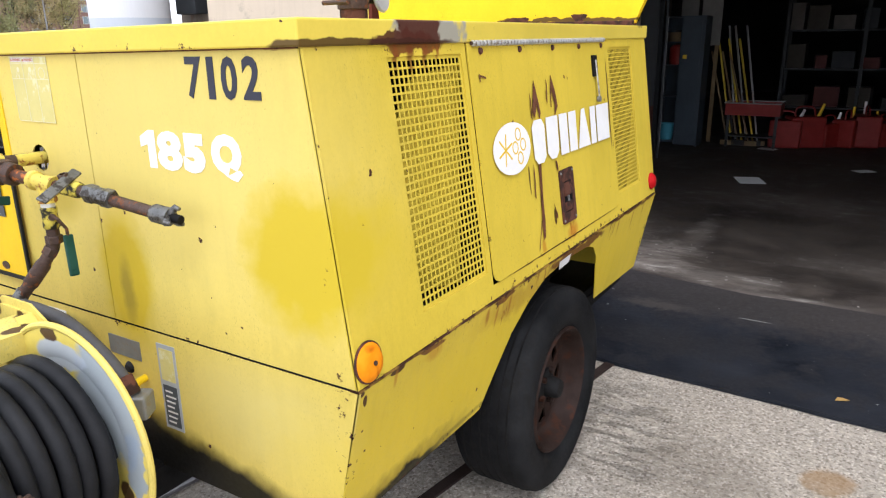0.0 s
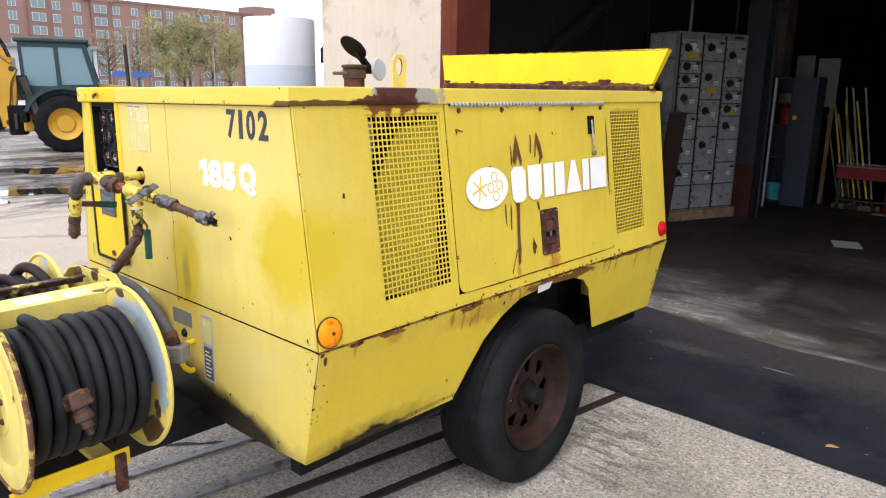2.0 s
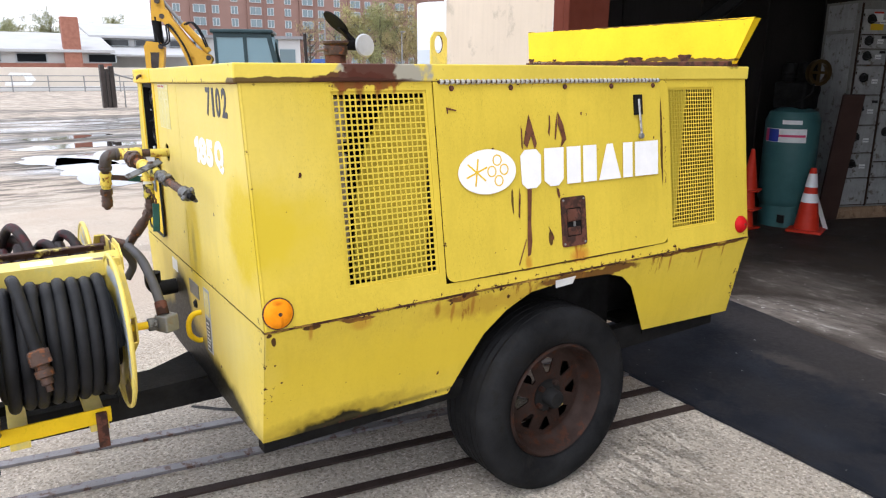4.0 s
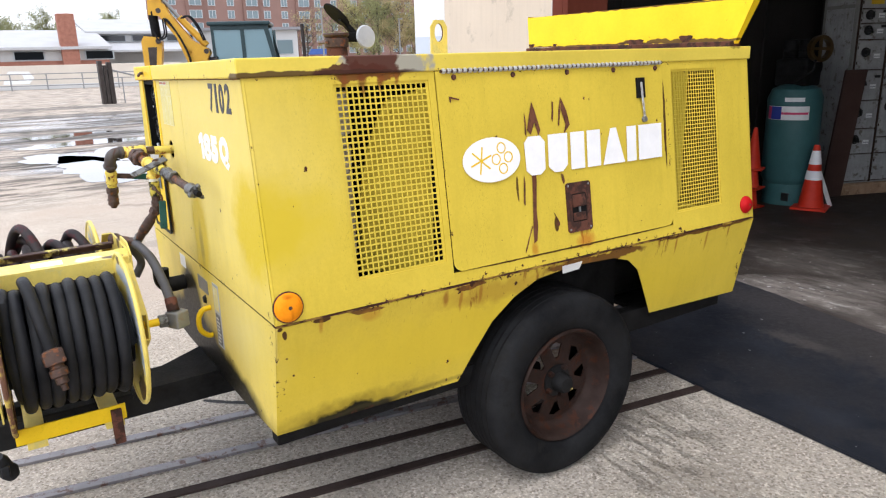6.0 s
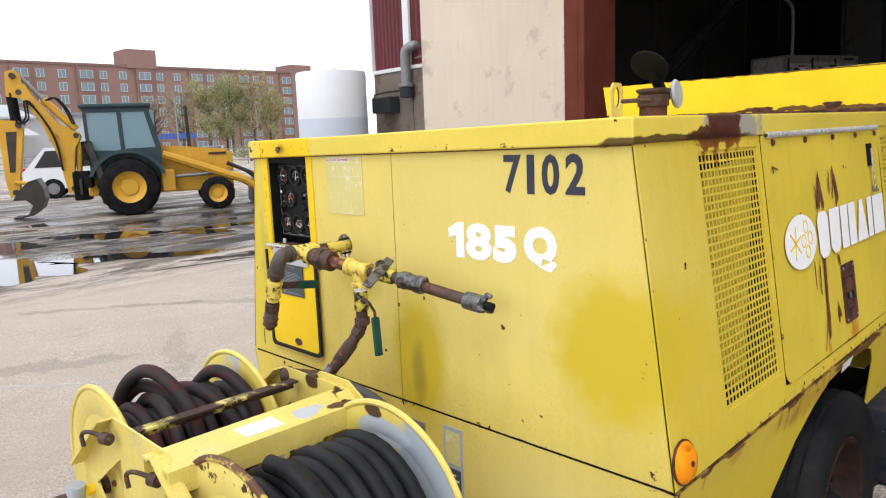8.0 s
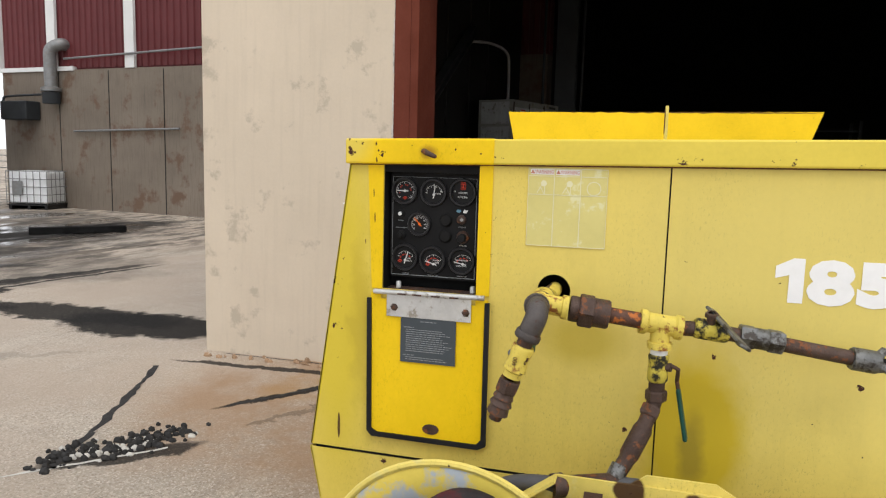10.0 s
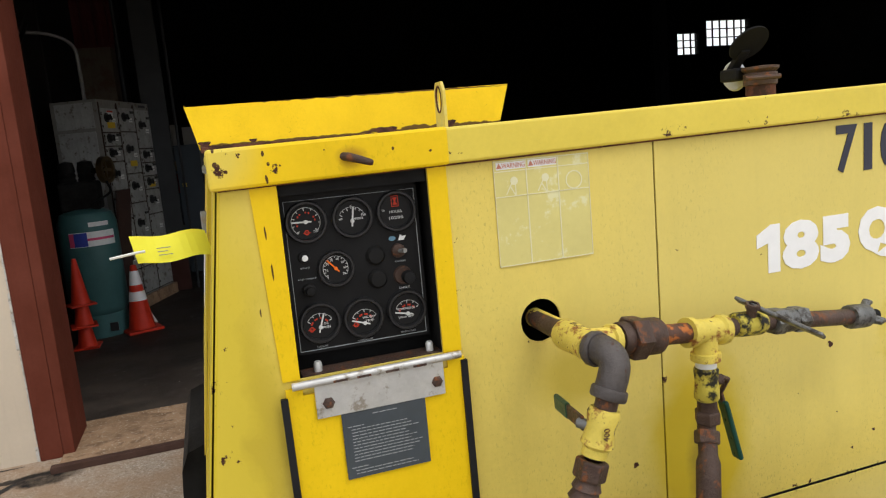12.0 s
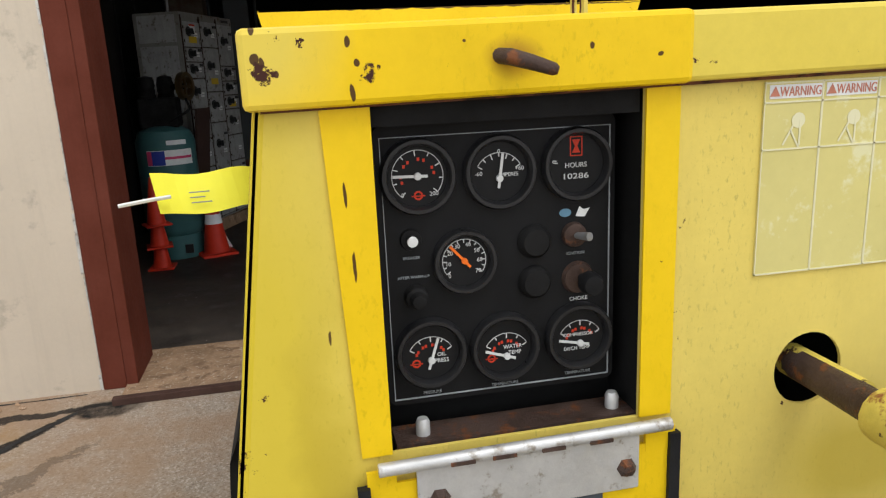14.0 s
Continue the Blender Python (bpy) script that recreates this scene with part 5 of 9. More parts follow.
for k, (a, b) in enumerate(blocks):
    q = [(a + 0.030, -0.074), (b - 0.034, -0.074), (b - 0.010, -0.056), (b - 0.004, 0.050), (b - 0.026, 0.074), (a + 0.026, 0.074), (a + 0.004, 0.052), (a + 0.006, -0.054)] if k == 0 else [(a + 0.030, -0.074), (b - 0.036, -0.074), (b - 0.008, -0.050), (b, 0.074), (a + 0.006, 0.074), (a, -0.050)] if k == 1 else [(a, -0.072), (b - 0.006, -0.072), (b - 0.048, 0.074), (a + 0.052, 0.074)] if k == 4 else [(a, -0.072), (b - 0.006, -0.072), (b, 0.074), (a + 0.006, 0.074)]
    part("white_block", moved(plate(q, [], lambda u, v: Vector((u, v, 0)), (0, 0, 0.001)), wm), white_decal, door, "plain white decal block")

# unit number and model number on the front
def glyph(ch, x0, x1, z0, z1, bold):
    """One painted figure that fills the given span of the front."""
    return moved(fit_to(words(ch, 0.1, 0.0006, bold), x1 - x0, z1 - z0), Matrix.Translation(((x0 + x1) / 2, -0.001, (z0 + z1) / 2)) @ FRONT)


part("unit_number", joined(glyph("7", -0.458, -0.404, 1.600, 1.694, 0.0022), glyph("1", -0.386, -0.364, 1.600, 1.694, 0.0022), glyph("0", -0.342, -0.292, 1.600, 1.695, 0.0028), glyph("2", -0.275, -0.222, 1.602, 1.696, 0.0028)), navy_decal, comp, "dark unit number 7102")
part("model_number", joined(glyph("8", -0.594, -0.503, 1.421, 1.519, 0.0050), glyph("5", -0.499, -0.422, 1.422, 1.518, 0.0078), plate([(-0.629, 1.423), (-0.600, 1.423), (-0.600, 1.518), (-0.622, 1.518), (-0.656, 1.500), (-0.656, 1.474), (-0.629, 1.482)], [], on_front(0.0014), (0, 0.001, 0))), white_decal, comp, "white model number 185")
part("model_letter", glyph("Q", -0.400, -0.300, 1.414, 1.523, 0.0072), white_decal, comp, "white model letter Q")
# warning film with three columns
faded_red = surface("faded_red_print", (0.52, 0.20, 0.13), 0.5, vary=0.2, scale=60, bump=0.0)
film_ = part("warning_sticker", boxes(((-1.19, -0.0018, 1.514), (-1.012, 0.0, 1.692))), sticker_film, comp, "peeling clear warning sticker")
for i in range(4):
    x = -1.19 + 0.0593 * i
    part("sticker_rule", boxes(((max(-1.19, x - 0.001), -0.0026, 1.514), (min(-1.012, x + 0.001), -0.0018, 1.692))), sticker_line, film_)
for z in (1.515, 1.632, 1.674, 1.691):
    part("sticker_rule", boxes(((-1.19, -0.0026, z - 0.001), (-1.012, -0.0018, z + 0.0005))), sticker_line, film_)
for x in (-1.158, -1.100):
    part("sticker_head", boxes(((x - 0.027, -0.0024, 1.677), (x + 0.026, -0.0018, 1.689))), label_white, film_)
    part("sticker_word", moved(fit_to(words("WARNING", 0.01, 0.0003), 0.042, 0.0085), Matrix.Translation((x + 0.004, -0.0027, 1.683)) @ FRONT), faded_red, film_)
    part("sticker_triangle", moved(plate([(-0.005, -0.004), (0.005, -0.004), (0, 0.005)], [], lambda u, v: Vector((u, v, 0)), (0, 0, 0.0004)), Matrix.Translation((x - 0.022, -0.0027, 1.683)) @ FRONT), faded_red, film_)
    part("sticker_figure", moved(plate(ring(12, 0.004, 0.012, 0.007), [], lambda u, v: Vector((u, v, 0)), (0, 0, 0.0002)), Matrix.Translation((x, -0.0022, 1.645)) @ FRONT), sticker_line, film_)
    for k, (a, b) in enumerate(((0, 0.016), (0.006, 0.02), (-0.006, 0.014))):
        part("sticker_stroke", moved(boxes(((a - 0.0009, -0.01, 0), (a + 0.0009, b - 0.006, 0.0003))), Matrix.Translation((x + 0.006 * (k - 1), -0.0022, 1.644)) @ FRONT @ pose(0, 0, 0, 0, 0, 30 * (k - 1))), sticker_line, film_)
part("sticker_circle", moved(plate(ring(24, 0, 0, 0.016), [ring(24, 0, 0, 0.014)], lambda u, v: Vector((u, v, 0)), (0, 0, 0.0004)), Matrix.Translation((-1.042, -0.0022, 1.648)) @ FRONT), sticker_line, film_)
# plates low on the front skirt
part("rating_plate", boxes(((-0.925, -0.003, 0.848), (-0.783, 0.0, 0.908)), bevel=0.001), zinc, comp, "dull metal rating plate")
part("rubber_plug", lathe([(0, 0.012), (0.012, 0.010), (0.019, 0.0)], axis_to((-0.845, 0, 0.815), (0, -1, 0)), 16), black_rubber, comp, smooth=True)
strip = part("service_label", boxes(((-0.707, -0.002, 0.662), (-0.632, 0.0, 0.925))), grey_paint, comp, "tall faded service label")
part("label_band", boxes(((-0.698, -0.003, 0.672), (-0.641, -0.002, 0.80))), placard, strip)
for i in range(7):
    part("label_bar", boxes(((-0.690, -0.0038, 0.683 + 0.016 * i), (-0.66 + 0.006 * (i % 3), -0.003, 0.688 + 0.016 * i))), label_white, strip)
part("label_band", boxes(((-0.698, -0.003, 0.815), (-0.641, -0.002, 0.912))), sticker_film, strip)
part("paper_label", boxes(((-1.22, -0.002, 0.88), (-1.13, 0, 0.935))), label_white, comp, "torn white label")
part("white_label", plate([(1.20, 0.935), (1.31, 0.938), (1.30, 0.905), (1.21, 0.90)], [], on_side(0.0068), (0.001, 0, 0)), label_white, comp, "small peeling white label")

# lamps
part("lamp_base", lathe([(0.051, 0), (0.051, 0.004), (0.046, 0.005)], side_frame(0.048, 1.013, 0.001), 28), rust_plain, comp, "rusted lamp base", True)
amber = part("marker_lamp", lathe([(0.047, 0), (0.047, 0.006), (0.042, 0.010), (0.036, 0.017), (0.02, 0.021), (0, 0.022)], side_frame(0.048, 1.013, 0.001), 28), amber_lens, comp, "round amber marker lamp", True)
part("lamp_screw", lathe([(0.006, 0.02), (0.006, 0.025), (0, 0.026)], side_frame(0.048, 1.013, 0.001), 10), rust_iron, amber)
red = part("marker_lamp", lathe([(0.042, 0), (0.042, 0.006), (0.038, 0.010), (0.03, 0.02), (0.015, 0.025), (0, 0.026)], side_frame(2.40, 1.026, 0.001), 24), red_lens, comp, "round red marker lamp", True)
part("lamp_screw", lathe([(0.005, 0.024), (0.005, 0.029), (0, 0.03)], side_frame(2.40, 1.026, 0.001), 10), rust_iron, red)

# gauge opening: bright frame strips, black surround, recessed panel
part("opening_frame", plate(rect(-1.304, -1.272, 1.386, ZL - 0.004), [], on_front(0.003), (0, 0.003, 0)), paint_bright, comp)
part("opening_frame", plate([(-1.541, ZL - 0.004), (-1.582, ZL - 0.004), (-1.568, 1.386), (-1.541, 1.386)], [], on_front(0.003), (0, 0.003, 0)), paint_bright, comp)
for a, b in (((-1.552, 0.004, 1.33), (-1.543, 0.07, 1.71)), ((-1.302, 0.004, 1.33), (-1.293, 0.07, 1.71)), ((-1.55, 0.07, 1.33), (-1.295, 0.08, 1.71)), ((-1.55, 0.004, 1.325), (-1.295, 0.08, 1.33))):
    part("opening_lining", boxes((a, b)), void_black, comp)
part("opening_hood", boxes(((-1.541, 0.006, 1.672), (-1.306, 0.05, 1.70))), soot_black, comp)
PY = 0.038
panel = part("gauge_panel", moved(plate(round_rect(-1.536, -1.313, 1.412, 1.671, 0.008), [], lambda u, v: Vector((u, v, 0)), (0, 0, -0.006)), Matrix.Translation((0, PY, 0)) @ FRONT), panel_black, comp, "black instrument panel")
part("panel_ledge", boxes(((-1.535, 0.012, 1.380), (-1.300, PY + 0.01, 1.386)), ((-1.535, 0.010, 1.372), (-1.300, 0.014, 1.386))), rust_iron, panel, "rusty panel ledge")
for x in (-1.508, -1.319):
    part("ledge_nut", lathe([(0, 0.017), (0.005, 0.016), (0.0068, 0.012), (0.0068, 0)], axis_to((x, 0.026, 1.386), (0, 0, 1)), 10), hinge_zinc, panel, smooth=True)
rule = [((-1.531, PY - 0.001, 1.4170), (-1.318, PY, 1.4182)), ((-1.3192, PY - 0.001, 1.4182), (-1.3180, PY, 1.66)), ((-1.531, PY - 0.001, 1.6600), (-1.318, PY, 1.6608)), ((-1.531, PY - 0.001, 1.4182), (-1.5302, PY, 1.66))]
part("panel_rule", boxes(*rule), grey_ink, panel)


def dial_matrix(x, z, off=0.0):
    return Matrix.Translation((x - 0.004, PY - off, z + 0.005)) @ FRONT


def gauge(x, z, r, needle_angle, ticks, tick_from, tick_to, red_from, red_to, needle_mat, texts, pivot=(0, 0), red_mark=None):
    g = part("gauge", moved(lathe([(r * 0.80, 0.0), (r * 0.80, 0.006), (r * 0.86, 0.010), (r * 0.95, 0.010), (r, 0.006), (r, 0.0)], None, 36), dial_matrix(x, z)), bezel_black, panel, "round black gauge", True)
    part("dial", moved(lathe([(r * 0.82, 0.0015), (0, 0.0015)], None, 32), dial_matrix(x, z)), dial_black, g)
    bm = bmesh.new()
    for i in range(ticks):
        a = tick_from + (tick_to - tick_from) * i / (ticks - 1)
        long = 0.13 if i % 2 == 0 else 0.09
        box(bm, (r * (0.66 - long), -0.0005, 0.0016), (r * 0.66, 0.0005, 0.0021), pose(pivot[0], pivot[1], 0, 0, 0, a))
    arc = ring(26, pivot[0], pivot[1], r * 0.675, start=tick_from, sweep=tick_to - tick_from)
    for (u0, v0), (u1, v1) in zip(arc, arc[1:]):
        d = Vector((u1 - u0, v1 - v0, 0))
        box(bm, (0, -0.00028, 0.0016), (d.length, 0.00028, 0.002), pose(u0, v0, 0, 0, 0, math.degrees(math.atan2(d.y, d.x))))
    part("tick_scale", moved(bm, dial_matrix(x, z)), white_ink, g)
    if red_from is not None:
        bm = bmesh.new()
        arc = ring(12, pivot[0], pivot[1], r * 0.44, start=red_from, sweep=red_to - red_from)
        for k, (u, v) in enumerate(arc):
            if k % 3 != 2:
                box(bm, (u - 0.0011, v - 0.0014, 0.0016), (u + 0.0011, v + 0.0014, 0.002))
        part("red_scale", moved(bm, dial_matrix(x, z)), red_ink, g)
    if red_mark:
        part("red_symbol", moved(joined(plate(ring(10, 0, 0, 0.0042), [ring(10, 0, 0, 0.0026)], lambda u, v: Vector((u, v, 0.0016)), (0, 0, 0.0005)), boxes(((-0.006, -0.001, 0.0016), (0.006, 0.0, 0.0021)))), dial_matrix(x + red_mark[0], z + red_mark[1])), red_ink, g)
    if needle_mat:
        nm = dial_matrix(x + pivot[0], z + pivot[1]) @ pose(0, 0, 0, 0, 0, needle_angle)
        nd = part("needle", moved(boxes(((-r * 0.26, -0.0013, 0.003), (r * 0.66, 0.0011, 0.0038))), nm), needle_mat, g)
        part("needle_cap", moved(lathe([(0, 0.0055), (r * 0.09, 0.005), (r * 0.1, 0.002)], None, 14), nm), needle_mat, g, smooth=True)
    for body, u, v, h in texts:
        w = words(body, h * 1.35, 0.0003)
        part("dial_word", moved(w, dial_matrix(x + u, z + v, 0.0018)), white_ink, g)
    return g


R = 0.0338
gauge(-1.495, 1.621, R, 178, 9, 230, -40, 200, -10, white_ink, [("0", -0.014, -0.016, 0.004), ("200", 0.014, -0.016, 0.004)], red_mark=(0, -0.017))
gauge(-1.421, 1.620, R, 82, 7, 150, 30, None, None, white_ink, [("AMPERES", 0.008, -0.003, 0.0036), ("-60", -0.019, -0.001, 0.004), ("+60", 0.019, 0.002, 0.004), ("0", 0, 0.018, 0.004)], (0, -0.006))
hours = gauge(-1.348, 1.622, R, 0, 2, 175, 170, None, None, None, [("HOURS", 0, -0.001, 0.0048)])
part("counter_window", moved(boxes(((-0.014, -0.0035, 0.0016), (0.014, 0.0035, 0.002))), dial_matrix(-1.348, 1.611)), panel_black, hours)
part("counter_reading", moved(fit_to(words("10286", 0.006, 0.0003), 0.024, 0.005), dial_matrix(-1.348, 1.611, 0.0022)), white_ink, hours)
part("hourglass_mark", moved(plate([(-0.004, 0.006), (0.004, 0.006), (0.001, 0), (0.004, -0.006), (-0.004, -0.006), (-0.001, 0)], [], lambda u, v: Vector((u, v, 0.0016)), (0, 0, 0.0005)), dial_matrix(-1.348, 1.638)), red_ink, hours)
part("hourglass_frame", moved(plate(rect(-0.006, 0.006, -0.009, 0.009), [rect(-0.005, 0.005, -0.008, 0.008)], lambda u, v: Vector((u, v, 0.0016)), (0, 0, 0.0005)), dial_matrix(-1.348, 1.638)), red_ink, hours)
gauge(-1.456, 1.541, 0.0300, 132, 15, 215, -35, None, None, surface("orange_needle", (0.8, 0.16, 0.01), 0.5, vary=0.05, bump=0.0), [("0", -0.014, -0.013, 0.004), ("10", -0.0145, -0.002, 0.004), ("20", -0.013, 0.008, 0.004), ("30", -0.006, 0.014, 0.004), ("40", 0.004, 0.015, 0.004), ("50", 0.012, 0.009, 0.004), ("60", 0.0145, 0, 0.004), ("70", 0.013, -0.010, 0.004)])
gauge(-1.491, 1.457, R, 72, 5, 150, 30, 155, 25, white_ink, [("OIL", 0.010, -0.003, 0.004), ("PRESS", 0.010, -0.009, 0.004)], (0, -0.008), (-0.014, -0.010))
gauge(-1.420, 1.454, R, 162, 5, 150, 30, 155, 25, white_ink, [("WATER", 0.008, -0.001, 0.004), ("TEMP", 0.010, -0.007, 0.004)], (0.002, -0.010), (-0.013, -0.011))
gauge(-1.346, 1.456, R, 168, 5, 150, 30, 155, 25, white_ink, [("COMPRESSOR", 0.0, 0.001, 0.0036), ("DISCH TEMP", -0.001, -0.013, 0.0036)], (0.002, -0.008))


def knob(x, z, profile, mat, label):
    return part("panel_knob", moved(lathe(profile, None, 20), dial_matrix(x, z)), mat, panel, label, True)


knob(-1.504, 1.565, [(0, 0.012), (0.004, 0.011), (0.0045, 0.004), (0.009, 0.004), (0.010, 0)], panel_black, "push breaker button")
part("button_cap", moved(lathe([(0, 0.0135), (0.0045, 0.013), (0.005, 0.0115)], None, 14), dial_matrix(-1.504, 1.565)), label_white, panel)
knob(-1.502, 1.512, [(0, 0.022), (0.006, 0.021), (0.0075, 0.012), (0.010, 0.010), (0.011, 0)], soot_black, "worn warm-up knob")
knob(-1.389, 1.553, [(0, 0.010), (0.012, 0.009), (0.0155, 0.004), (0.016, 0)], soot_black, "black rubber boot")
knob(-1.389, 1.514, [(0, 0.010), (0.012, 0.009), (0.0155, 0.004), (0.016, 0)], soot_black, "black rubber boot")
knob(-1.350, 1.556, [(0, 0.008), (0.007, 0.008), (0.011, 0.006), (0.012, 0)], rust_iron, "toggle switch nut")
part("toggle", moved(tube([(0, 0, 0.006), (0.006, 0.002, 0.024)], [0.003, 0.004], 10), dial_matrix(-1.350, 1.556)), zinc, panel, smooth=True)
knob(-1.346, 1.514, [(0, 0.006), (0.014, 0.005), (0.016, 0)], rust_iron, "choke collar")
part("choke_knob", moved(lathe([(0, 0.034), (0.009, 0.033), (0.011, 0.028), (0.011, 0.020), (0.005, 0.016), (0.005, 0)], None, 18), dial_matrix(-1.343, 1.514)), panel_black, panel, smooth=True)
for body, x, z, h in (("CHOKE", -1.345, 1.493, 0.004), ("IGNITION", -1.348, 1.538, 0.003), ("AFTER WARM-UP", -1.503, 1.530, 0.0028), ("BREAKER", -1.504, 1.548, 0.0028), ("TEMPERATURE", -1.420, 1.4155, 0.003), ("TEMPERATURE", -1.346, 1.4175, 0.003), ("PRESSURE", -1.491, 1.4165, 0.003)):
    part("panel_word", moved(words(body, h * 1.35, 0.0003), dial_matrix(x, z, 0.0004)), white_ink if h > 0.0035 else grey_ink, panel)
part("panel_smudge", moved(plate(ring(10, 0, 0, 0.006, 0.004), [], lambda u, v: Vector((u, v, 0)), (0, 0, 0.0005)), dial_matrix(-1.358, 1.577)), surface("faded_blue_dot", (0.12, 0.25, 0.35), 0.5), panel)
part("panel_smudge", moved(plate([(-0.006, -0.004), (0.003, -0.005), (0.008, 0.003), (0.002, 0.002), (-0.002, 0.005)], [], lambda u, v: Vector((u, v, 0)), (0, 0, 0.0005)), dial_matrix(-1.342, 1.577)), label_white, panel)

# hinged cover hanging open below the gauges
flap = part("gauge_cover", plate(round_rect(-1.567, -1.272, 1.018, 1.363, 0.012), [], on_front(0.012), (0, 0.003, 0)), paint_bright, comp, "bright yellow hinged gauge cover, hanging open")
part("edge_trim", plate([(-1.575, 1.363), (-1.564, 1.363), (-1.560, 1.03), (-1.545, 1.022), (-1.29, 1.022), (-1.278, 1.035), (-1.279, 1.372), (-1.268, 1.372), (-1.266, 1.02), (-1.285, 1.010), (-1.56, 1.010), (-1.572, 1.024)], [], on_front(0.017), (0, 0.008, 0)), black_rubber, flap, "black rubber edge trim")
part("finger_hole", lathe([(0.021, 0), (0.021, 0.002), (0, 0.002)], axis_to((-1.405, -0.0125, 1.045), (0, -1, 0)) @ Matrix.Diagonal((1.0, 0.62, 1, 1)), 20), rust_iron, flap)
for a, b in (((-1.566, -0.0125, 1.355), (-1.54, -0.0085, 1.376)), ((-1.302, -0.0125, 1.355), (-1.272, -0.0085, 1.378))):
    part("cover_ear", boxes((a, b)), paint_bright, flap)
hp = part("hinge_plate", boxes(((-1.523, -0.018, 1.322), (-1.311, -0.0155, 1.383)), bevel=0.001), hinge_zinc, flap, "galvanised hinge plate")
part("hinge_barrel", tube([(-1.556, -0.018, 1.381), (-1.280, -0.018, 1.384)], 0.0062, 12), hinge_zinc, hp, smooth=True)
for x in (-1.482, -1.444, -1.398, -1.352):
    part("hinge_notch", boxes(((x - 0.011, -0.0255, 1.378), (x + 0.011, -0.019, 1.3815))), rust_iron, hp)
for x in (-1.503, -1.324):
    part("hinge_bolt", lathe([(0, 0.008), (0.006, 0.007), (0.008, 0.003), (0.010, 0.0)], axis_to((x, -0.018, 1.345), (0, -1, 0)), 6), rust_iron, hp)
pl = part("placard", boxes(((-1.486, -0.0165, 1.211), (-1.347, -0.015, 1.325))), placard, flap, "slate instruction placard")
rnd = random.Random(19)
for i in range(19):
    z = 1.314 - 0.0053 * i
    if i in (1, 2, 15):
        continue
    x = -1.436 if i == 0 else -1.478 if i in (3, 16) else -1.472
    end = -1.396 if i == 0 else -1.452 if i in (3, 16) else rnd.uniform(-1.385, -1.356)
    bars = []
    while x < end:
        w = rnd.uniform(0.004, 0.012)
        bars.append(((x, -0.0170, z - 0.0007), (min(x + w, end), -0.0165, z + 0.0006)))
        x += w + 0.0018
    tagged(part("placard_line", boxes(*bars), grey_ink, pl), kind="stuff")

# raised rear scoop on the lid
scoop = part("scoop", plate([(-1.645, 1.80), (-0.135, 1.79), (-0.062, 1.996), (-1.69, 1.985)], [], lambda u, v: Vector((u, 2.40 + 0.12 * (v - 1.79), v)), (0, 0.006, 0)), paint_bright, comp, "bright yellow raised sheet-metal scoop")
for xb, xt, s in ((-0.135, -0.062, 1), (-1.645, -1.69, -1)):
    part("scoop_end", plate([(0, 1.785), (0, 1.992), (0.05, 1.992), (0.03, 1.785)], [], lambda u, v, xb=xb, xt=xt: Vector((xb + (xt - xb) * (v - 1.79) / 0.206, 2.402 + u + 0.12 * (v - 1.79), v)), (-0.004 * s, 0, 0)), paint_bright, scoop)
part("scoop_foot", boxes(((-1.64, 2.37, ZT - 0.002), (-0.14, 2.45, 1.797)), bevel=0.004), rust_plain, scoop, "rusted scoop foot")
for x, z, w in ((-0.42, 1.815, 0.045), (-1.40, 1.81, 0.02), (-1.62, 1.81, 0.03), (-0.75, 1.80, 0.06)):
    part("rust_spot", moved(plate([(w * (0.8 + 0.3 * math.sin(3 * a)) * math.cos(a), w * 0.7 * (0.8 + 0.3 * math.cos(2 * a)) * math.sin(a)) for a in np.linspace(0, 5.9, 14)], [], lambda u, v: Vector((u, v, 0)), (0, 0, 0.001)), Matrix.Translation((x, 2.3985 + 0.12 * (z - 1.79), z)) @ FRONT), rust_plain, scoop)
# lifting eye and exhaust with rain cap
eye_hole = ring(20, 0, 1.868, 0.025, 0.042)
eye = [(-0.045, ZT - 0.01), (0.045, ZT - 0.01), (0.045, 1.895), (0.025, 1.925), (-0.025, 1.925), (-0.045, 1.895)]
part("lifting_eye", plate(eye, [eye_hole], lambda u, v: Vector((-0.868, 1.197 + u, v)), (0.010, 0, 0)), paint_reel, comp, "chipped yellow lifting eye")
part("eye_rim", tube([(-0.8675, 1.197 + 0.026 * math.cos(a), 1.868 + 0.043 * math.sin(a)) for a in np.linspace(0, 2 * math.pi, 25)], 0.0035, 6), rust_plain, comp, "rust-worn rim of the lifting eye")
EX = (-0.272, 0.398)
stack = part("exhaust_stub", lathe([(0.036, ZT - 0.005), (0.036, 1.80), (0.034, 1.81), (0.034, 1.842)], Matrix.Translation((*EX, 0)), 20), rust_plain, comp, "rusty exhaust stub", True)
part("clamp", lathe([(0.036, 1.800), (0.041, 1.802), (0.041, 1.830), (0.036, 1.832), (0.045, 1.840), (0.045, 1.846), (0.03, 1.848)], Matrix.Translation((*EX, 0)), 20), rust_iron, stack, smooth=True)
part("clamp_bolt", tube([(EX[0] - 0.075, EX[1] - 0.03, 1.818), (EX[0] + 0.02, EX[1] - 0.045, 1.818)], 0.006, 8), rust_iron, stack)
capm = Matrix.Translation((EX[0] - 0.02, EX[1] + 0.080, 1.848)) @ Matrix(((0, 1, 0, 0), (-0.72, 0, -0.69, 0), (0.69, 0, -0.72, 0), (0, 0, 0, 1)))
grey_disc = surface("pale_grey_casting", (0.42, 0.43, 0.44), 0.5, vary=0.2, scale=20, bump=0.1)
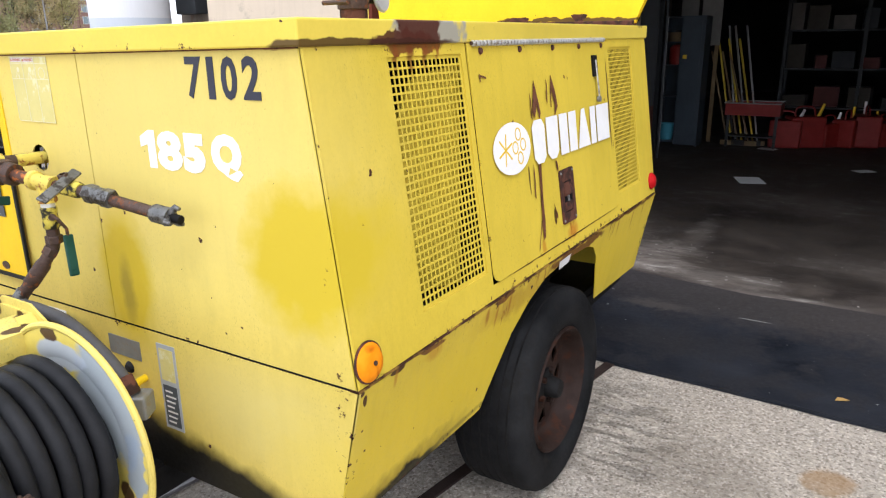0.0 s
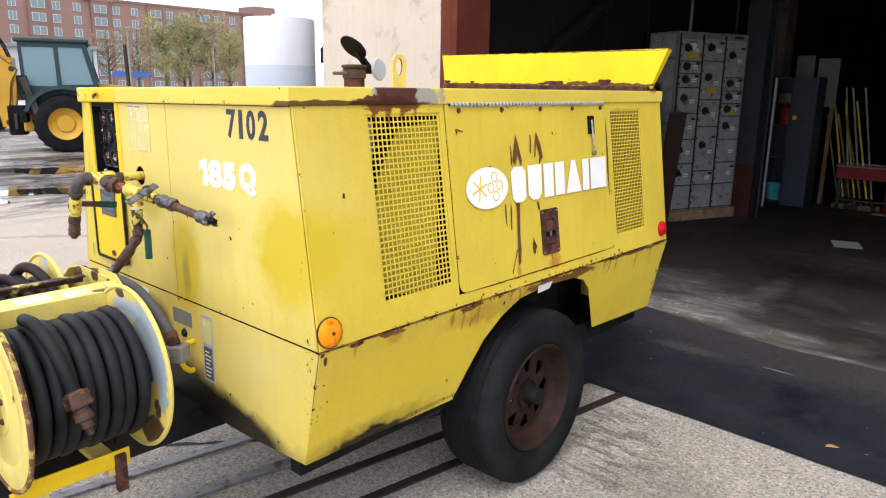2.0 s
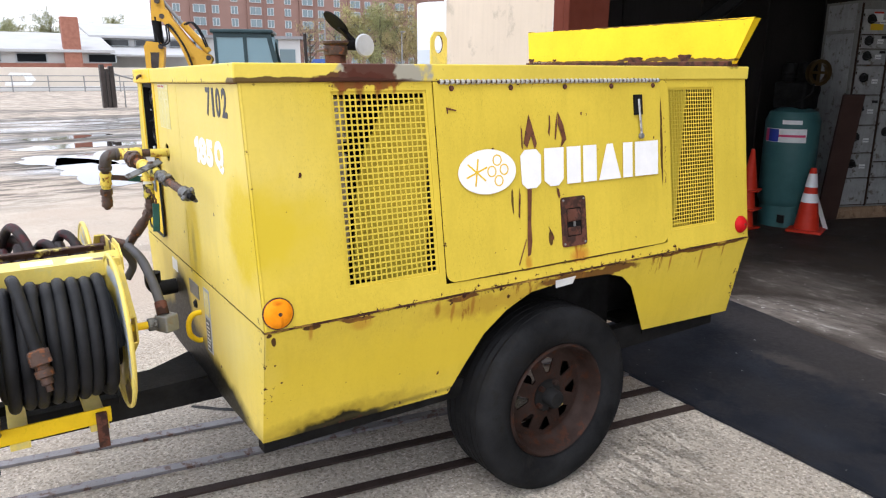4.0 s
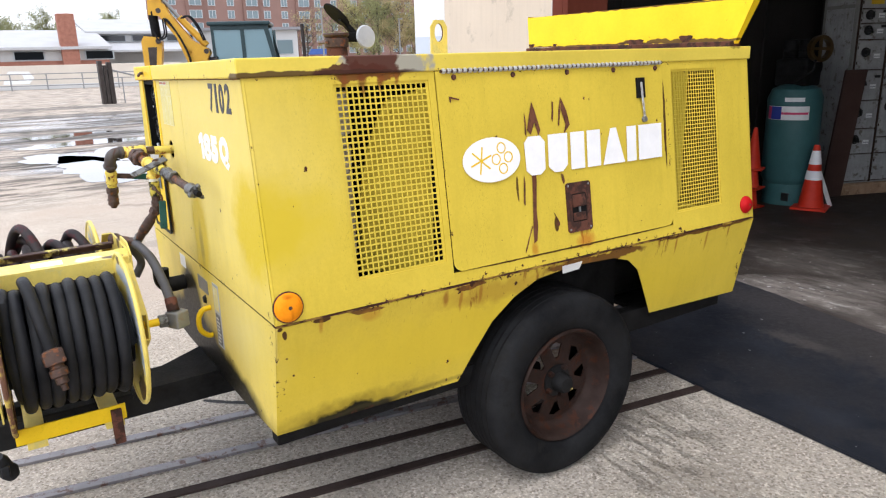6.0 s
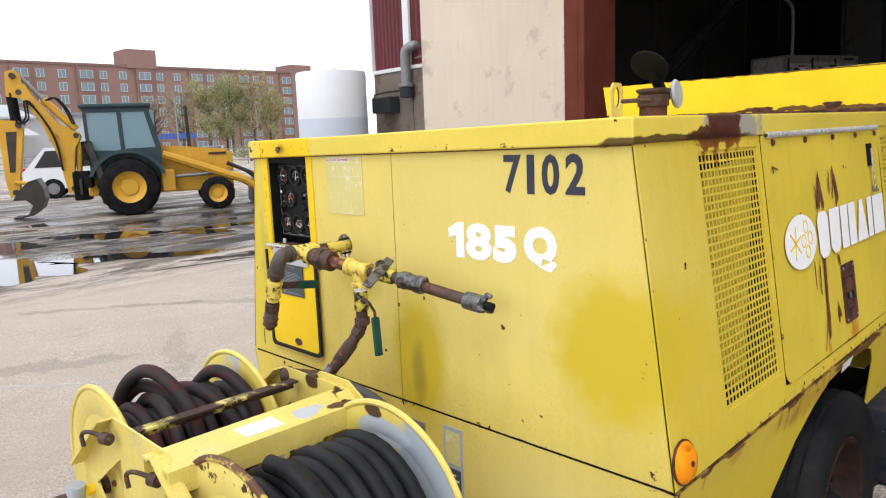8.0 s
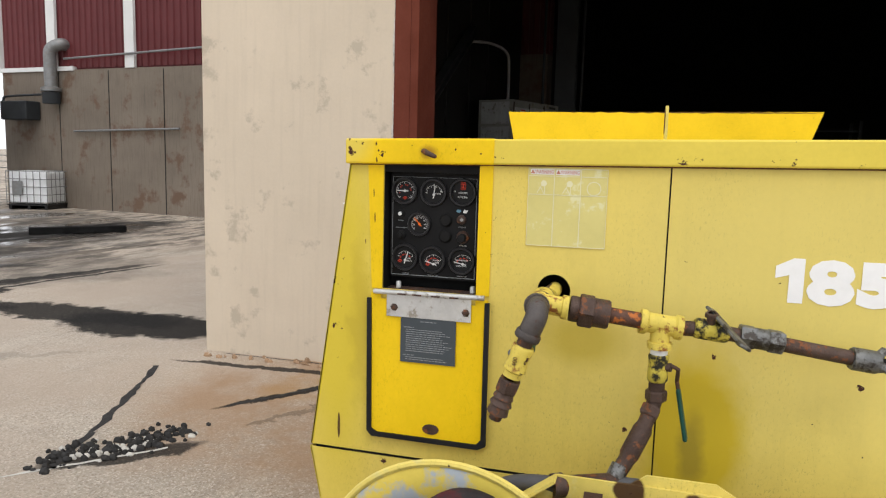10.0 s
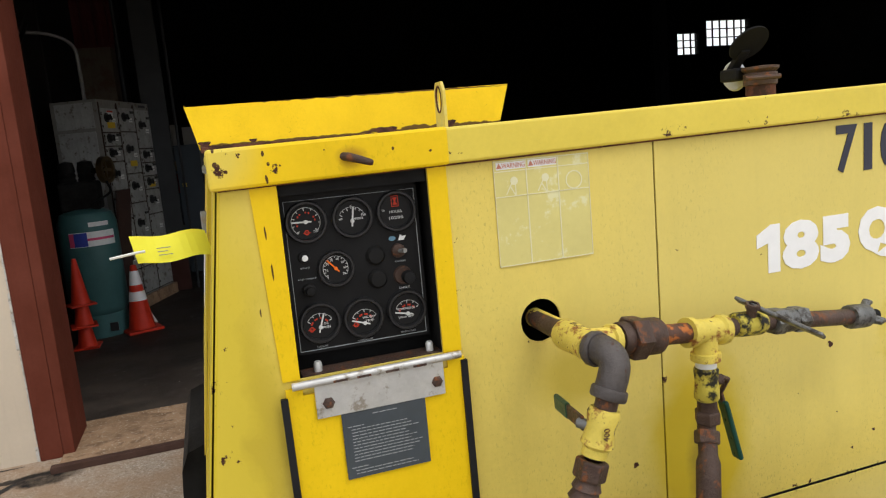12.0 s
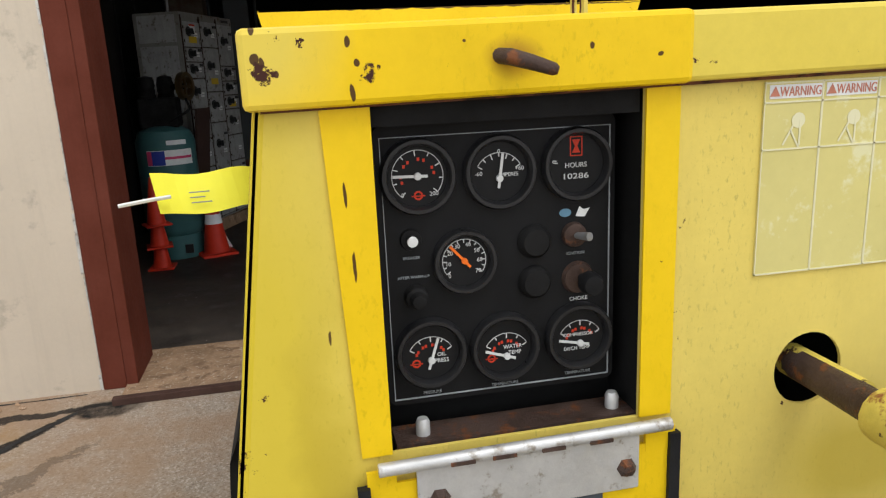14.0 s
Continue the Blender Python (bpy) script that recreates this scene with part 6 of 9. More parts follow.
cap = part("rain_cap", moved(plate(ring(28, 0.088, 0, 0.052), [], lambda u, v: Vector((u, v, 0)), (0, 0, 0.005)), capm), void_black, stack, "black rain cap standing open")
part("cap_arm", moved(boxes(((-0.01, -0.014, -0.006), (0.07, 0.014, 0.010)), bevel=0.003), capm), soot_black, cap)
part("counterweight", lathe([(0, -0.006), (0.036, -0.006), (0.040, 0), (0.036, 0.006), (0, 0.006)], axis_to((EX[0] + 0.012, EX[1] + 0.106, 1.834), (0.97, 0.15, 0.10)), 24), grey_disc, cap, "pale grey counterweight disc", smooth=True)
part("cap_bracket", boxes(((EX[0] - 0.045, EX[1] + 0.035, 1.818), (EX[0] + 0.002, EX[1] + 0.098, 1.850)), bevel=0.006), soot_black, cap)

# yellow inspection tag on the far corner
TAG = Matrix.Translation((-1.790, 0.46, 1.539)) @ pose(0, 0, 0, -30, 3, 28)
wave = [0.168 * i / 10 for i in range(11)]
bm = bmesh.new()
prev = None
for u in wave:
    y, dz = 0.005 * math.sin(u * 40), 0.003 * math.sin(u * 50 + 1)
    cur = [bm.verts.new((u, y, dz)), bm.verts.new((u, y + 0.002, 0.064 + dz)), bm.verts.new((u, y + 0.0026, 0.064 + dz)), bm.verts.new((u, y + 0.0006, dz))]
    if prev:
        for k in range(4):
            bm.faces.new((prev[k], prev[(k + 1) % 4], cur[(k + 1) % 4], cur[k]))
    prev = cur
tag = part("inspection_tag", moved(bm, TAG), tag_yellow, comp, "bright yellow paper tag on a cable tie")
part("cable_tie", tube([(-1.838, 0.436, 1.560), (-1.80, 0.452, 1.563), (-1.775, 0.464, 1.564)], 0.0030, 6), tag_white, tag)
for i in range(3):
    part("tag_bar", moved(boxes(((0.045, -0.0055, 0.012 + 0.008 * i), (0.075 - 0.008 * (i % 2), -0.0045, 0.0135 + 0.008 * i))), TAG), grey_ink, tag)


# wheels
def wheel(x, s):
    m = Matrix.Translation((x, 1.235, 0.403)) @ pose(0, 0, 0, 0, 90 * s, 0) @ Matrix.Scale(1.17, 4)
    w = part("wheel", lathe([(0.345 - 0.15, -0.13), (0.30, -0.142), (0.325, -0.134), (0.341, -0.118), (0.345, -0.09), (0.345, 0.06), (0.341, 0.085), (0.325, 0.10), (0.30, 0.108), (0.25, 0.104), (0.222, 0.092), (0.205, 0.075)], m, 64), tyre_rubber, comp, "dusty black trailer tyre", True)
    rim = part("rim", moved(lathe([(0.215, 0.088), (0.208, 0.096), (0.200, 0.088), (0.192, 0.05), (0.180, 0.03), (0.170, 0.024), (0.164, 0.022)], None, 48), m), rim_rust, w, "rusted steel rim", True)
    holes = []
    for k in range(8):
        a = 45 * k
        holes.append([(r * math.cos(radians(a + d)), r * math.sin(radians(a + d))) for r, d in ((0.088, -5), (0.088, 5), (0.138, 12), (0.146, 0), (0.138, -12))])
    part("wheel_disc", moved(plate(ring(48, 0, 0, 0.166), holes, lambda u, v: Vector((u, v, 0.022 + 0.02 * (1 - math.hypot(u, v) / 0.166))), (0, 0, -0.006)), m), rim_rust, w)
    hub = part("hub", moved(lathe([(0.062, 0.03), (0.058, 0.040), (0.036, 0.044), (0.034, 0.080), (0.028, 0.090), (0, 0.092)], None, 24), m), soot_black, w, "black hub cap", True)
    for k in range(5):
        part("wheel_nut", moved(lathe([(0, 0.056), (0.010, 0.055), (0.012, 0.04)], None, 6), m @ Matrix.Translation((0.055 * math.cos(radians(72 * k + 10)), 0.055 * math.sin(radians(72 * k + 10)), 0))), rim_rust, w)
    for k in range(6):
        part("tread_groove", moved(lathe([(0.3465, -0.095 + 0.03 * k), (0.3465, -0.089 + 0.03 * k), (0.3440, -0.089 + 0.03 * k)], None, 64), m), soot_black, w)
    part("valve_tab", moved(boxes(((-0.068, -0.046, 0.03), (-0.035, -0.026, 0.05)), bevel=0.002), m @ pose(0, 0, 0, 0, 0, 200)), surface("yellow_tab", (0.5, 0.40, 0.12), 0.5), w, "small yellow tab")
    return w


wheel(-0.095, 1)
wheel(-1.625, -1)
rows_ = ((-1.735, 0.935), (-1.790, 0.915), (-1.812, 0.86), (-1.822, 0.74), (-1.832, 0.62), (-1.848, 0.53))
flap_loop = [(x, z) for x, z in rows_] + [(-1.755, 0.53), (-1.70, 0.70), (-1.70, 0.935)]
part("wheel_flap", plate(flap_loop, [], lambda u, v: Vector((u, 0.98, v)), (0, 0.60, 0)), soot_black, comp, "black rubber flap over the wheel")
part("axle", tube([(-1.53, 1.235, 0.403), (-0.2, 1.235, 0.403)], 0.035, 12), soot_black, comp)
part("wheel_well", boxes(((-0.30, 0.78, 0.50), (-0.29, 1.82, 0.98)), ((-0.29, 0.78, 0.93), (-0.03, 1.82, 0.94))), soot_black, comp)
for x in (-0.20, -1.59):
    for y0, y1, top in ((0.02, 0.86, 0.548), (1.66, 2.44, 0.575)):
        part("chassis_rail", boxes(((x, y0, 0.465), (x + 0.06, y1, top)), bevel=0.004), soot_black, comp, "black steel chassis rail")
part("wheel_well", boxes(((-1.46, 0.78, 0.50), (-1.45, 1.82, 0.98))), soot_black, comp)

# drawbar under the reels
for s in (-1, 1):
    a, b = Vector((XC + s * 0.09, 0.30, 0.47)), Vector((XC + s * 0.05, -1.75, 0.47))
    d = b - a
    part("drawbar", moved(boxes(((-0.03, 0, -0.05), (0.03, d.length, 0.05)), bevel=0.006), Matrix.Translation(a) @ pose(0, 0, 0, 0, 0, math.degrees(math.atan2(d.y, d.x)) - 90)), soot_black, comp, "black steel drawbar")
part("hitch_plate", boxes(((XC - 0.12, -1.9, 0.44), (XC + 0.12, -1.65, 0.50)), bevel=0.01), soot_black, comp)
part("gusset_plate", plate([(-1.16, 0.30), (-0.70, 0.30), (-0.755, 0.0), (-0.745, -0.34), (-0.85, -0.34), (-1.065, 0.0)], [], lambda u, v: Vector((u, v, 0.50)), (0, 0, 0.03)), soot_black, comp)
part("grab_ring", tube(curve_points([(-0.775, -0.002, 0.80), (-0.772, -0.035, 0.795), (-0.778, -0.052, 0.76), (-0.784, -0.048, 0.71), (-0.788, -0.022, 0.68), (-0.79, -0.002, 0.675)], 5), 0.011, 10), paint_bright, comp, "yellow grab ring", True)
part("drain_elbow", tube(curve_points([(-1.17, -0.005, 0.81), (-1.17, -0.07, 0.81), (-1.175, -0.098, 0.83), (-1.175, -0.10, 0.885)], 5), 0.034, 14), soot_black, comp, "black rubber drain elbow", True)

# far side: hinge, decal blocks and pull
part("hinge_strip", tube([(xl - side_x(ZL) - 0.010, y, ZL - 0.002) for y in np.linspace(0.70, 1.84, 40)], 0.008, 8), zinc, comp, "worn steel piano hinge", True)
for a, b in blocks:
    q = [(1.43 - b, 1.315), (1.43 - a, 1.315), (1.43 - a, 1.455), (1.43 - b + 0.008, 1.455)]
    part("white_block", plate(q, [], mirror(on_side(0.006)), (-0.001, 0, 0)), white_decal, comp, "plain white decal block")
part("pull_bracket", boxes(((xl + 0.065, 0.93, 1.52), (xl + 0.085, 0.97, 1.60)), bevel=0.004), zinc, comp, "steel pull bracket")


# ---- pipe manifold on the compressor's front ----
def pipe(name, pts, r, mat, parent, label="", n=14):
    return part(name, tube(pts, r, n), mat, parent, label, True)


def collar(p, d, r, h, mat, parent, name="collar", sides=6, label=""):
    """A short nut or band centred on p along d."""
    return part(name, lathe([(r * 0.6, -h / 2), (r * 0.94, -h / 2), (r, -h / 2 + 0.003), (r, h / 2 - 0.003), (r * 0.94, h / 2), (r * 0.6, h / 2)], axis_to(p, d), sides), mat, parent, label, sides > 8)


P0, P1 = Vector((-1.121, 0.03, 1.411)), Vector((-1.131, -0.165, 1.413))
PU, PT, PV, PE = Vector((-1.024, -0.151, 1.400)), Vector((-0.886, -0.133, 1.382)), Vector((-0.79, -0.122, 1.376)), Vector((-0.462, -0.078, 1.328))
run = (PE - P1).normalized()
man = pipe("pipe_manifold", [P0, P1 + Vector((0, 0.055, 0))], 0.0165, rust_iron, comp, "rusty air outlet manifold of iron pipe and valves")
pipe("nipple", [P0 + Vector((0, -0.005, 0)), P0 + Vector((-0.001, -0.10, 0.0))], 0.0174, pipe_yellow, man)
pipe("tee_body", [P1 + Vector((0, 0.062, 0)), P1 + Vector((0, 0.05, 0)), P1, P1 + Vector((-0.002, -0.028, 0))], [0.024, 0.0255, 0.023, 0.0245], pipe_yellow, man, "yellow iron tee")
pipe("tee_branch", [P1, P1 + run * 0.045, P1 + run * 0.047, P1 + run * 0.058], [0.021, 0.021, 0.0255, 0.0255], pipe_yellow, man)
elbow = curve_points([P1 + Vector((-0.002, -0.030, 0)), P1 + Vector((0.004, -0.058, 0.0)), P1 + Vector((0.004, -0.076, -0.016)), P1 + Vector((-0.010, -0.080, -0.052))], 6)
pipe("elbow", elbow, 0.0225, iron_grey, man, "grey cast iron elbow")
collar(elbow[1], elbow[2] - elbow[0], 0.0265, 0.016, iron_grey, man, sides=16)
collar(elbow[-1], elbow[-1] - elbow[-3], 0.0265, 0.016, iron_grey, man, sides=16)
D0 = elbow[-1]
drop = Vector((-0.32, 0.0, -0.95)).normalized()
pipe("nipple", [D0, D0 + drop * 0.035], 0.0165, rust_iron, man)
valve = pipe("ball_valve", [D0 + drop * 0.022, D0 + drop * 0.03, D0 + drop * 0.05, D0 + drop * 0.075, D0 + drop * 0.08, D0 + drop * 0.092], [0.021, 0.024, 0.020, 0.024, 0.019, 0.019], pipe_yellow, man, "yellow ball valve")
part("valve_marking", moved(words("400", 0.013, 0.0006), Matrix.Translation(D0 + drop * 0.052 + Vector((-0.004, -0.0235, 0))) @ FRONT @ pose(0, 0, 0, 0, 0, 82)), rust_iron, man)
collar(D0 + drop * 0.112, drop, 0.024, 0.028, rust_iron, man, "hex_union")
pipe("hose_barb", [D0 + drop * 0.126, D0 + drop * 0.14, D0 + drop * 0.142, D0 + drop * 0.155, D0 + drop * 0.157, D0 + drop * 0.175, D0 + drop * 0.178, D0 + drop * 0.19], [0.017, 0.022, 0.018, 0.024, 0.020, 0.023, 0.014, 0.013], rust_iron, man)
hv = D0 + drop * 0.052
pipe("valve_stem", [hv, hv + Vector((-0.02, 0.028, 0.004))], 0.008, zinc_dark, man)
lv0, lv1 = hv + Vector((-0.016, 0.02, 0.004)), Vector((-1.148, -0.092, 1.300))
lm_ = axis_to(lv0, lv1 - lv0)
ln_ = (lv1 - lv0).length
part("valve_lever", moved(boxes(((-0.003, -0.011, 0), (0.003, 0.011, ln_ * 0.6)), bevel=0.002), lm_), rust_iron, man)
part("lever_grip", moved(boxes(((-0.0045, -0.013, ln_ * 0.5), (0.0045, 0.013, ln_)), bevel=0.004), lm_), green_grip, man, "green lever grip")
# main run towards the end cap
collar(PU - run * 0.012, run, 0.036, 0.030, rust_iron, man, "hex_union", label="rusty hex pipe union")
collar(PU + run * 0.018, run, 0.030, 0.034, rust_iron, man, sides=18)
collar(PU - run * 0.036, run, 0.027, 0.02, rust_iron, man, sides=18)
pipe("run_pipe", [PU + run * 0.02, PT - run * 0.02], 0.0168, pipe_orange, man, "orange-rusted pipe nipple")
pipe("tee_body", [PT - run * 0.042, PT - run * 0.03, PT - run * 0.026, PT + run * 0.026, PT + run * 0.03, PT + run * 0.042], [0.0255, 0.0255, 0.021, 0.021, 0.0255, 0.0255], pipe_yellow, man, "yellow iron tee")
DN = Vector((0.0, 0.004, -1.0)).normalized()
pipe("tee_branch", [PT, PT + DN * 0.036, PT + DN * 0.037, PT + DN * 0.05], [0.020, 0.020, 0.025, 0.025], pipe_yellow, man)
pipe("nipple", [PT + run * 0.04, PV], 0.0155, rust_iron, man)
pipe("ball_valve", [PV - run * 0.032, PV - run * 0.028, PV - run * 0.01, PV + run * 0.01, PV + run * 0.028, PV + run * 0.036], [0.017, 0.021, 0.0215, 0.0215, 0.021, 0.018], pipe_greasy, man, "greasy worn yellow ball valve")
pipe("valve_stem", [PV + Vector((0, -0.008, 0.012)), PV + Vector((0, -0.014, 0.034))], 0.0085, rust_iron, man)
collar(PV + Vector((0, -0.014, 0.034)), (0, -0.3, 1), 0.013, 0.010, rust_iron, man, "stem_nut")
ta, tb = PV + Vector((0.004, 0.014, 0.036)), Vector((-0.735, -0.232, 1.370))
part("valve_lever", moved(boxes(((-0.0035, -0.013, -0.012), (0.0035, 0.013, (tb - ta).length)), bevel=0.003), axis_to(ta, tb - ta) @ pose(0, 0, 0, 0, 0, 60)), zinc_dark, man, "worn grey valve lever")
collar(PV + run * 0.072, run, 0.0245, 0.03, zinc_dark, man, "hex_coupling", label="galvanised hex coupling")
collar(PV + run * 0.098, run, 0.0215, 0.03, zinc_dark, man, sides=16)
collar(PV + run * 0.127, run, 0.0245, 0.03, zinc_dark, man, "hex_coupling")
pipe("run_pipe", [PV + run * 0.03, PE - run * 0.04], 0.0150, rust_iron, man)
collar(PE - run * 0.035, run, 0.023, 0.05, zinc_dark, man, "end_cap", sides=14)
for k in range(3):
    a = radians(120 * k + 30)
    up = run.orthogonal().normalized()
    v = up * math.cos(a) + run.cross(up) * math.sin(a)
    pipe("cap_lug", [PE - run * 0.012 + v * 0.008, PE + v * 0.026, PE + run * 0.012 + v * 0.024], [0.011, 0.008, 0.005], zinc_dark, man, n=8)
pipe("cap_plug", [PE - run * 0.01, PE + run * 0.022], 0.011, soot_black, man)
# branch going down to the reels
b0 = PT + DN * 0.05
pipe("nipple", [b0, b0 + DN * 0.016], 0.0175, label_white, man, "pipe thread with white sealing tape")
pipe("ball_valve", [b0 + DN * 0.012, b0 + DN * 0.016, b0 + DN * 0.034, b0 + DN * 0.05, b0 + DN * 0.066, b0 + DN * 0.07], [0.018, 0.021, 0.019, 0.0205, 0.021, 0.018], pipe_greasy, man, "greasy worn yellow ball valve")
sv = b0 + DN * 0.04 + Vector((0.018, -0.004, 0.004))
pipe("valve_stem", [b0 + DN * 0.04, sv + Vector((0.008, -0.004, 0))], 0.009, rust_iron, man)
ga, gb = Vector((-0.846, -0.118, 1.262)), Vector((-0.822, -0.130, 1.140))
pipe("valve_lever", [sv + Vector((0.006, -0.004, 0.004)), sv + Vector((0.022, 0.0, -0.004)), ga, ga + (gb - ga) * 0.4], 0.0045, rust_iron, man, n=8)
part("lever_grip", moved(boxes(((-0.0045, -0.013, 0.015), (0.0045, 0.013, (gb - ga).length)), bevel=0.004), axis_to(ga, gb - ga) @ pose(0, 0, 0, 0, 0, 70)), green_grip, man, "green lever grip")
c0 = b0 + DN * 0.07
pipe("nipple", [c0, c0 + DN * 0.022], 0.0165, rust_iron, man)
collar(c0 + DN * 0.030, DN, 0.022, 0.022, rust_iron, man, "hex_union")
slant = [c0 + DN * 0.03, Vector((-0.890, -0.134, 1.212)), Vector((-0.905, -0.155, 1.175)), Vector((-0.909, -0.160, 1.165)), Vector((-0.933, -0.188, 1.118)), Vector((-0.937, -0.193, 1.110)), Vector((-0.957, -0.212, 1.078))]
pipe("run_pipe", slant, [0.0155, 0.0155, 0.016, 0.020, 0.020, 0.0165, 0.0165], rust_iron, man)
collar(Vector((-0.896, -0.142, 1.200)), Vector((-0.4, -0.5, -1)), 0.021, 0.022, rust_iron, man, "hex_union")
pipe("grey_sleeve", [(-0.948, -0.2, 1.098), (-0.966, -0.222, 1.060)], 0.0185, zinc_dark, man)
pipe("cross_pipe", [(-1.075, -0.285, 1.074), (-1.055, -0.275, 1.075), (-1.05, -0.272, 1.075), (-0.955, -0.215, 1.070)], [0.024, 0.024, 0.018, 0.018], rust_iron, man)

hose_grey = surface("grey_rubber_hose", (0.075, 0.075, 0.08), 0.6, vary=0.3, scale=10, fine=120, bump=0.2)
# ---- twin hose reels on a stand over the drawbar ----
stand = thing("reel_stand", "chipped yellow steel stand for two hose reels on the drawbar", "hose reel stand")
AX, BX, AZ, RY0, RY1, RF = -0.565, -1.270, 0.857, -0.338, -0.735, 0.268
MID = (AX + BX) / 2
outline = [(MID - 0.15, 1.10), (MID + 0.15, 1.10), (AX + 0.05, 0.91), (AX + 0.055, 0.82), (MID + 0.14, 0.64), (MID + 0.14, 0.45), (MID - 0.14, 0.45), (MID - 0.14, 0.64), (BX - 0.055, 0.82), (BX - 0.05, 0.91)]
cut_a = [(MID + 0.125, 1.0), (AX - 0.035, 0.875), (MID + 0.125, 0.72)]
cut_b = [(MID - 0.125, 1.0), (MID - 0.125, 0.72), (BX + 0.035, 0.875)]
for y in (-0.775, -0.288):
    pl_ = part("end_plate", plate(outline, [cut_a, cut_b], lambda u, v, y=y: Vector((u, y, v)), (0, 0.006, 0)), paint_reel, stand)
    for s, (xa, za), (xb, zb) in ((1, (MID + 0.15, 1.10), (AX + 0.05, 0.91)), (1, (AX + 0.055, 0.82), (MID + 0.14, 0.64)), (-1, (MID - 0.15, 1.10), (BX - 0.05, 0.91)), (-1, (BX - 0.055, 0.82), (MID - 0.14, 0.64))):
        d = Vector((xb - xa, 0, zb - za))
        part("plate_flange", boxes(((0, -0.036, -0.003), (d.length, 0.0, 0.003)), m=Matrix.Translation((xa, y, za)) @ pose(0, 0, 0, 0, -math.degrees(math.atan2(d.z, d.x)), 0)), paint_reel, pl_)
    for k in range(4):
        part("bolt_head", lathe([(0, 0.008), (0.009, 0.007), (0.011, 0)], axis_to((MID + (0.10 if k % 2 else -0.10), y - 0.001, 0.56 + 0.14 * (k // 2)), (0, -1, 0)), 6), rust_iron, pl_)
beam = part("top_beam", plate([(-0.835, 1.084), (-0.705, 1.084), (-0.705, 1.028), (-0.711, 1.028), (-0.711, 1.077), (-0.829, 1.077), (-0.829, 1.028), (-0.835, 1.028)], [], lambda u, v: Vector((u, -0.80, v)), (0, 0.51, 0)), paint_reel, stand, "chipped yellow top channel")
part("paper_label", boxes(((-0.800, -0.60, 1.0842), (-0.735, -0.50, 1.0852))), label_white, beam, "blank white sticker")
part("end_cheek", plate([(0, 0), (0.15, 0), (0.15, 0.05), (0.11, 0.085), (0.03, 0.085), (0, 0.05)], [], lambda u, v: Vector((-0.945 + u * 1.55, -0.282, 1.035 + v)), (0, 0.006, 0)), paint_reel, beam)
bar = part("guard_bar", boxes(((-1.012, -0.765, 1.052), (-1.004, -0.30, 1.079)), ((-1.012, -0.765, 1.074), (-0.977, -0.30, 1.080))), surface("rusted_yellow_bar", (0.045, 0.020, 0.015), 0.7, vary=0.4, scale=4, fine=60, bump=0.4, second=(0.62, 0.52, 0.14), amount=0.34, chips=(0.46, 0.48, 0.50), chip_at=0.62, chip_scale=7), stand, "rusted guard bar with yellow paint remnants")
for x, s in ((AX + 0.04, 1),):
    part("base_rail", boxes(((x - 0.03, -0.74, 0.555), (x + 0.03, -0.40, 0.562)), ((x + s * 0.03 - 0.003, -0.74, 0.563), (x + s * 0.03 + 0.003, -0.40, 0.612))), paint_bright, stand, "yellow base angle")
    part("rail_foot", boxes(((x + s * 0.034 - 0.012, -0.45, 0.47), (x + s * 0.034 + 0.012, -0.415, 0.60)), bevel=0.003), rust_plain, stand, "rusted foot bracket")
for y in (-0.71, -0.47):
    part("cross_rail", boxes(((BX + 0.1, y, 0.53), (AX + 0.07, y + 0.06, 0.554))), paint_reel, stand)
for x, zz in ((MID + 0.10, 1.045), (MID - 0.17, 1.06)):
    part("lock_pin", tube(curve_points([(x - 0.03, -0.83, zz - 0.03), (x - 0.035, -0.83, zz), (x + 0.0, -0.82, zz + 0.012), (x + 0.06, -0.795, zz)], 4), 0.0055, 8), rust_iron, stand, "rusty spring lock pin", True)
    part("pin_boss", lathe([(0, -0.012), (0.015, -0.012), (0.015, 0.012), (0, 0.013)], axis_to((x + 0.04, -0.80, zz), (1, 0.3, 0)), 14), rust_iron, stand, smooth=True)


def flange(x, y, s, mat, rim_mat, parent, z=AZ):
    m = axis_to((x, y, z), (0, s, 0))
    f = part("flange", lathe([(0.02, 0.004), (0.095, 0.004), (0.105, -0.004), (0.185, -0.004), (0.198, 0.004), (0.255, 0.004), (0.262, 0.002), (0.262, -0.002), (0.250, 0.0), (0.02, 0.0)], m, 56), mat, parent, smooth=True)
    part("rolled_rim", moved(lathe([(RF + 0.008 * math.cos(a), 0.008 * math.sin(a)) for a in np.linspace(0, 6.2832, 9)], None, 64), m), rim_mat, f, smooth=True)
    for k in range(6):
        a = radians(60 * k + 20)
        part("flange_bolt", moved(lathe([(0, 0.012), (0.008, 0.011), (0.010, 0.004)], None, 6), m @ Matrix.Translation((0.066 * math.cos(a), 0.066 * math.sin(a), 0))), rust_iron, f)
    part("bearing", moved(lathe([(0.016, 0.022), (0.024, 0.018), (0.026, 0.004)], None, 18), m), rust_iron, f, smooth=True)
    return f


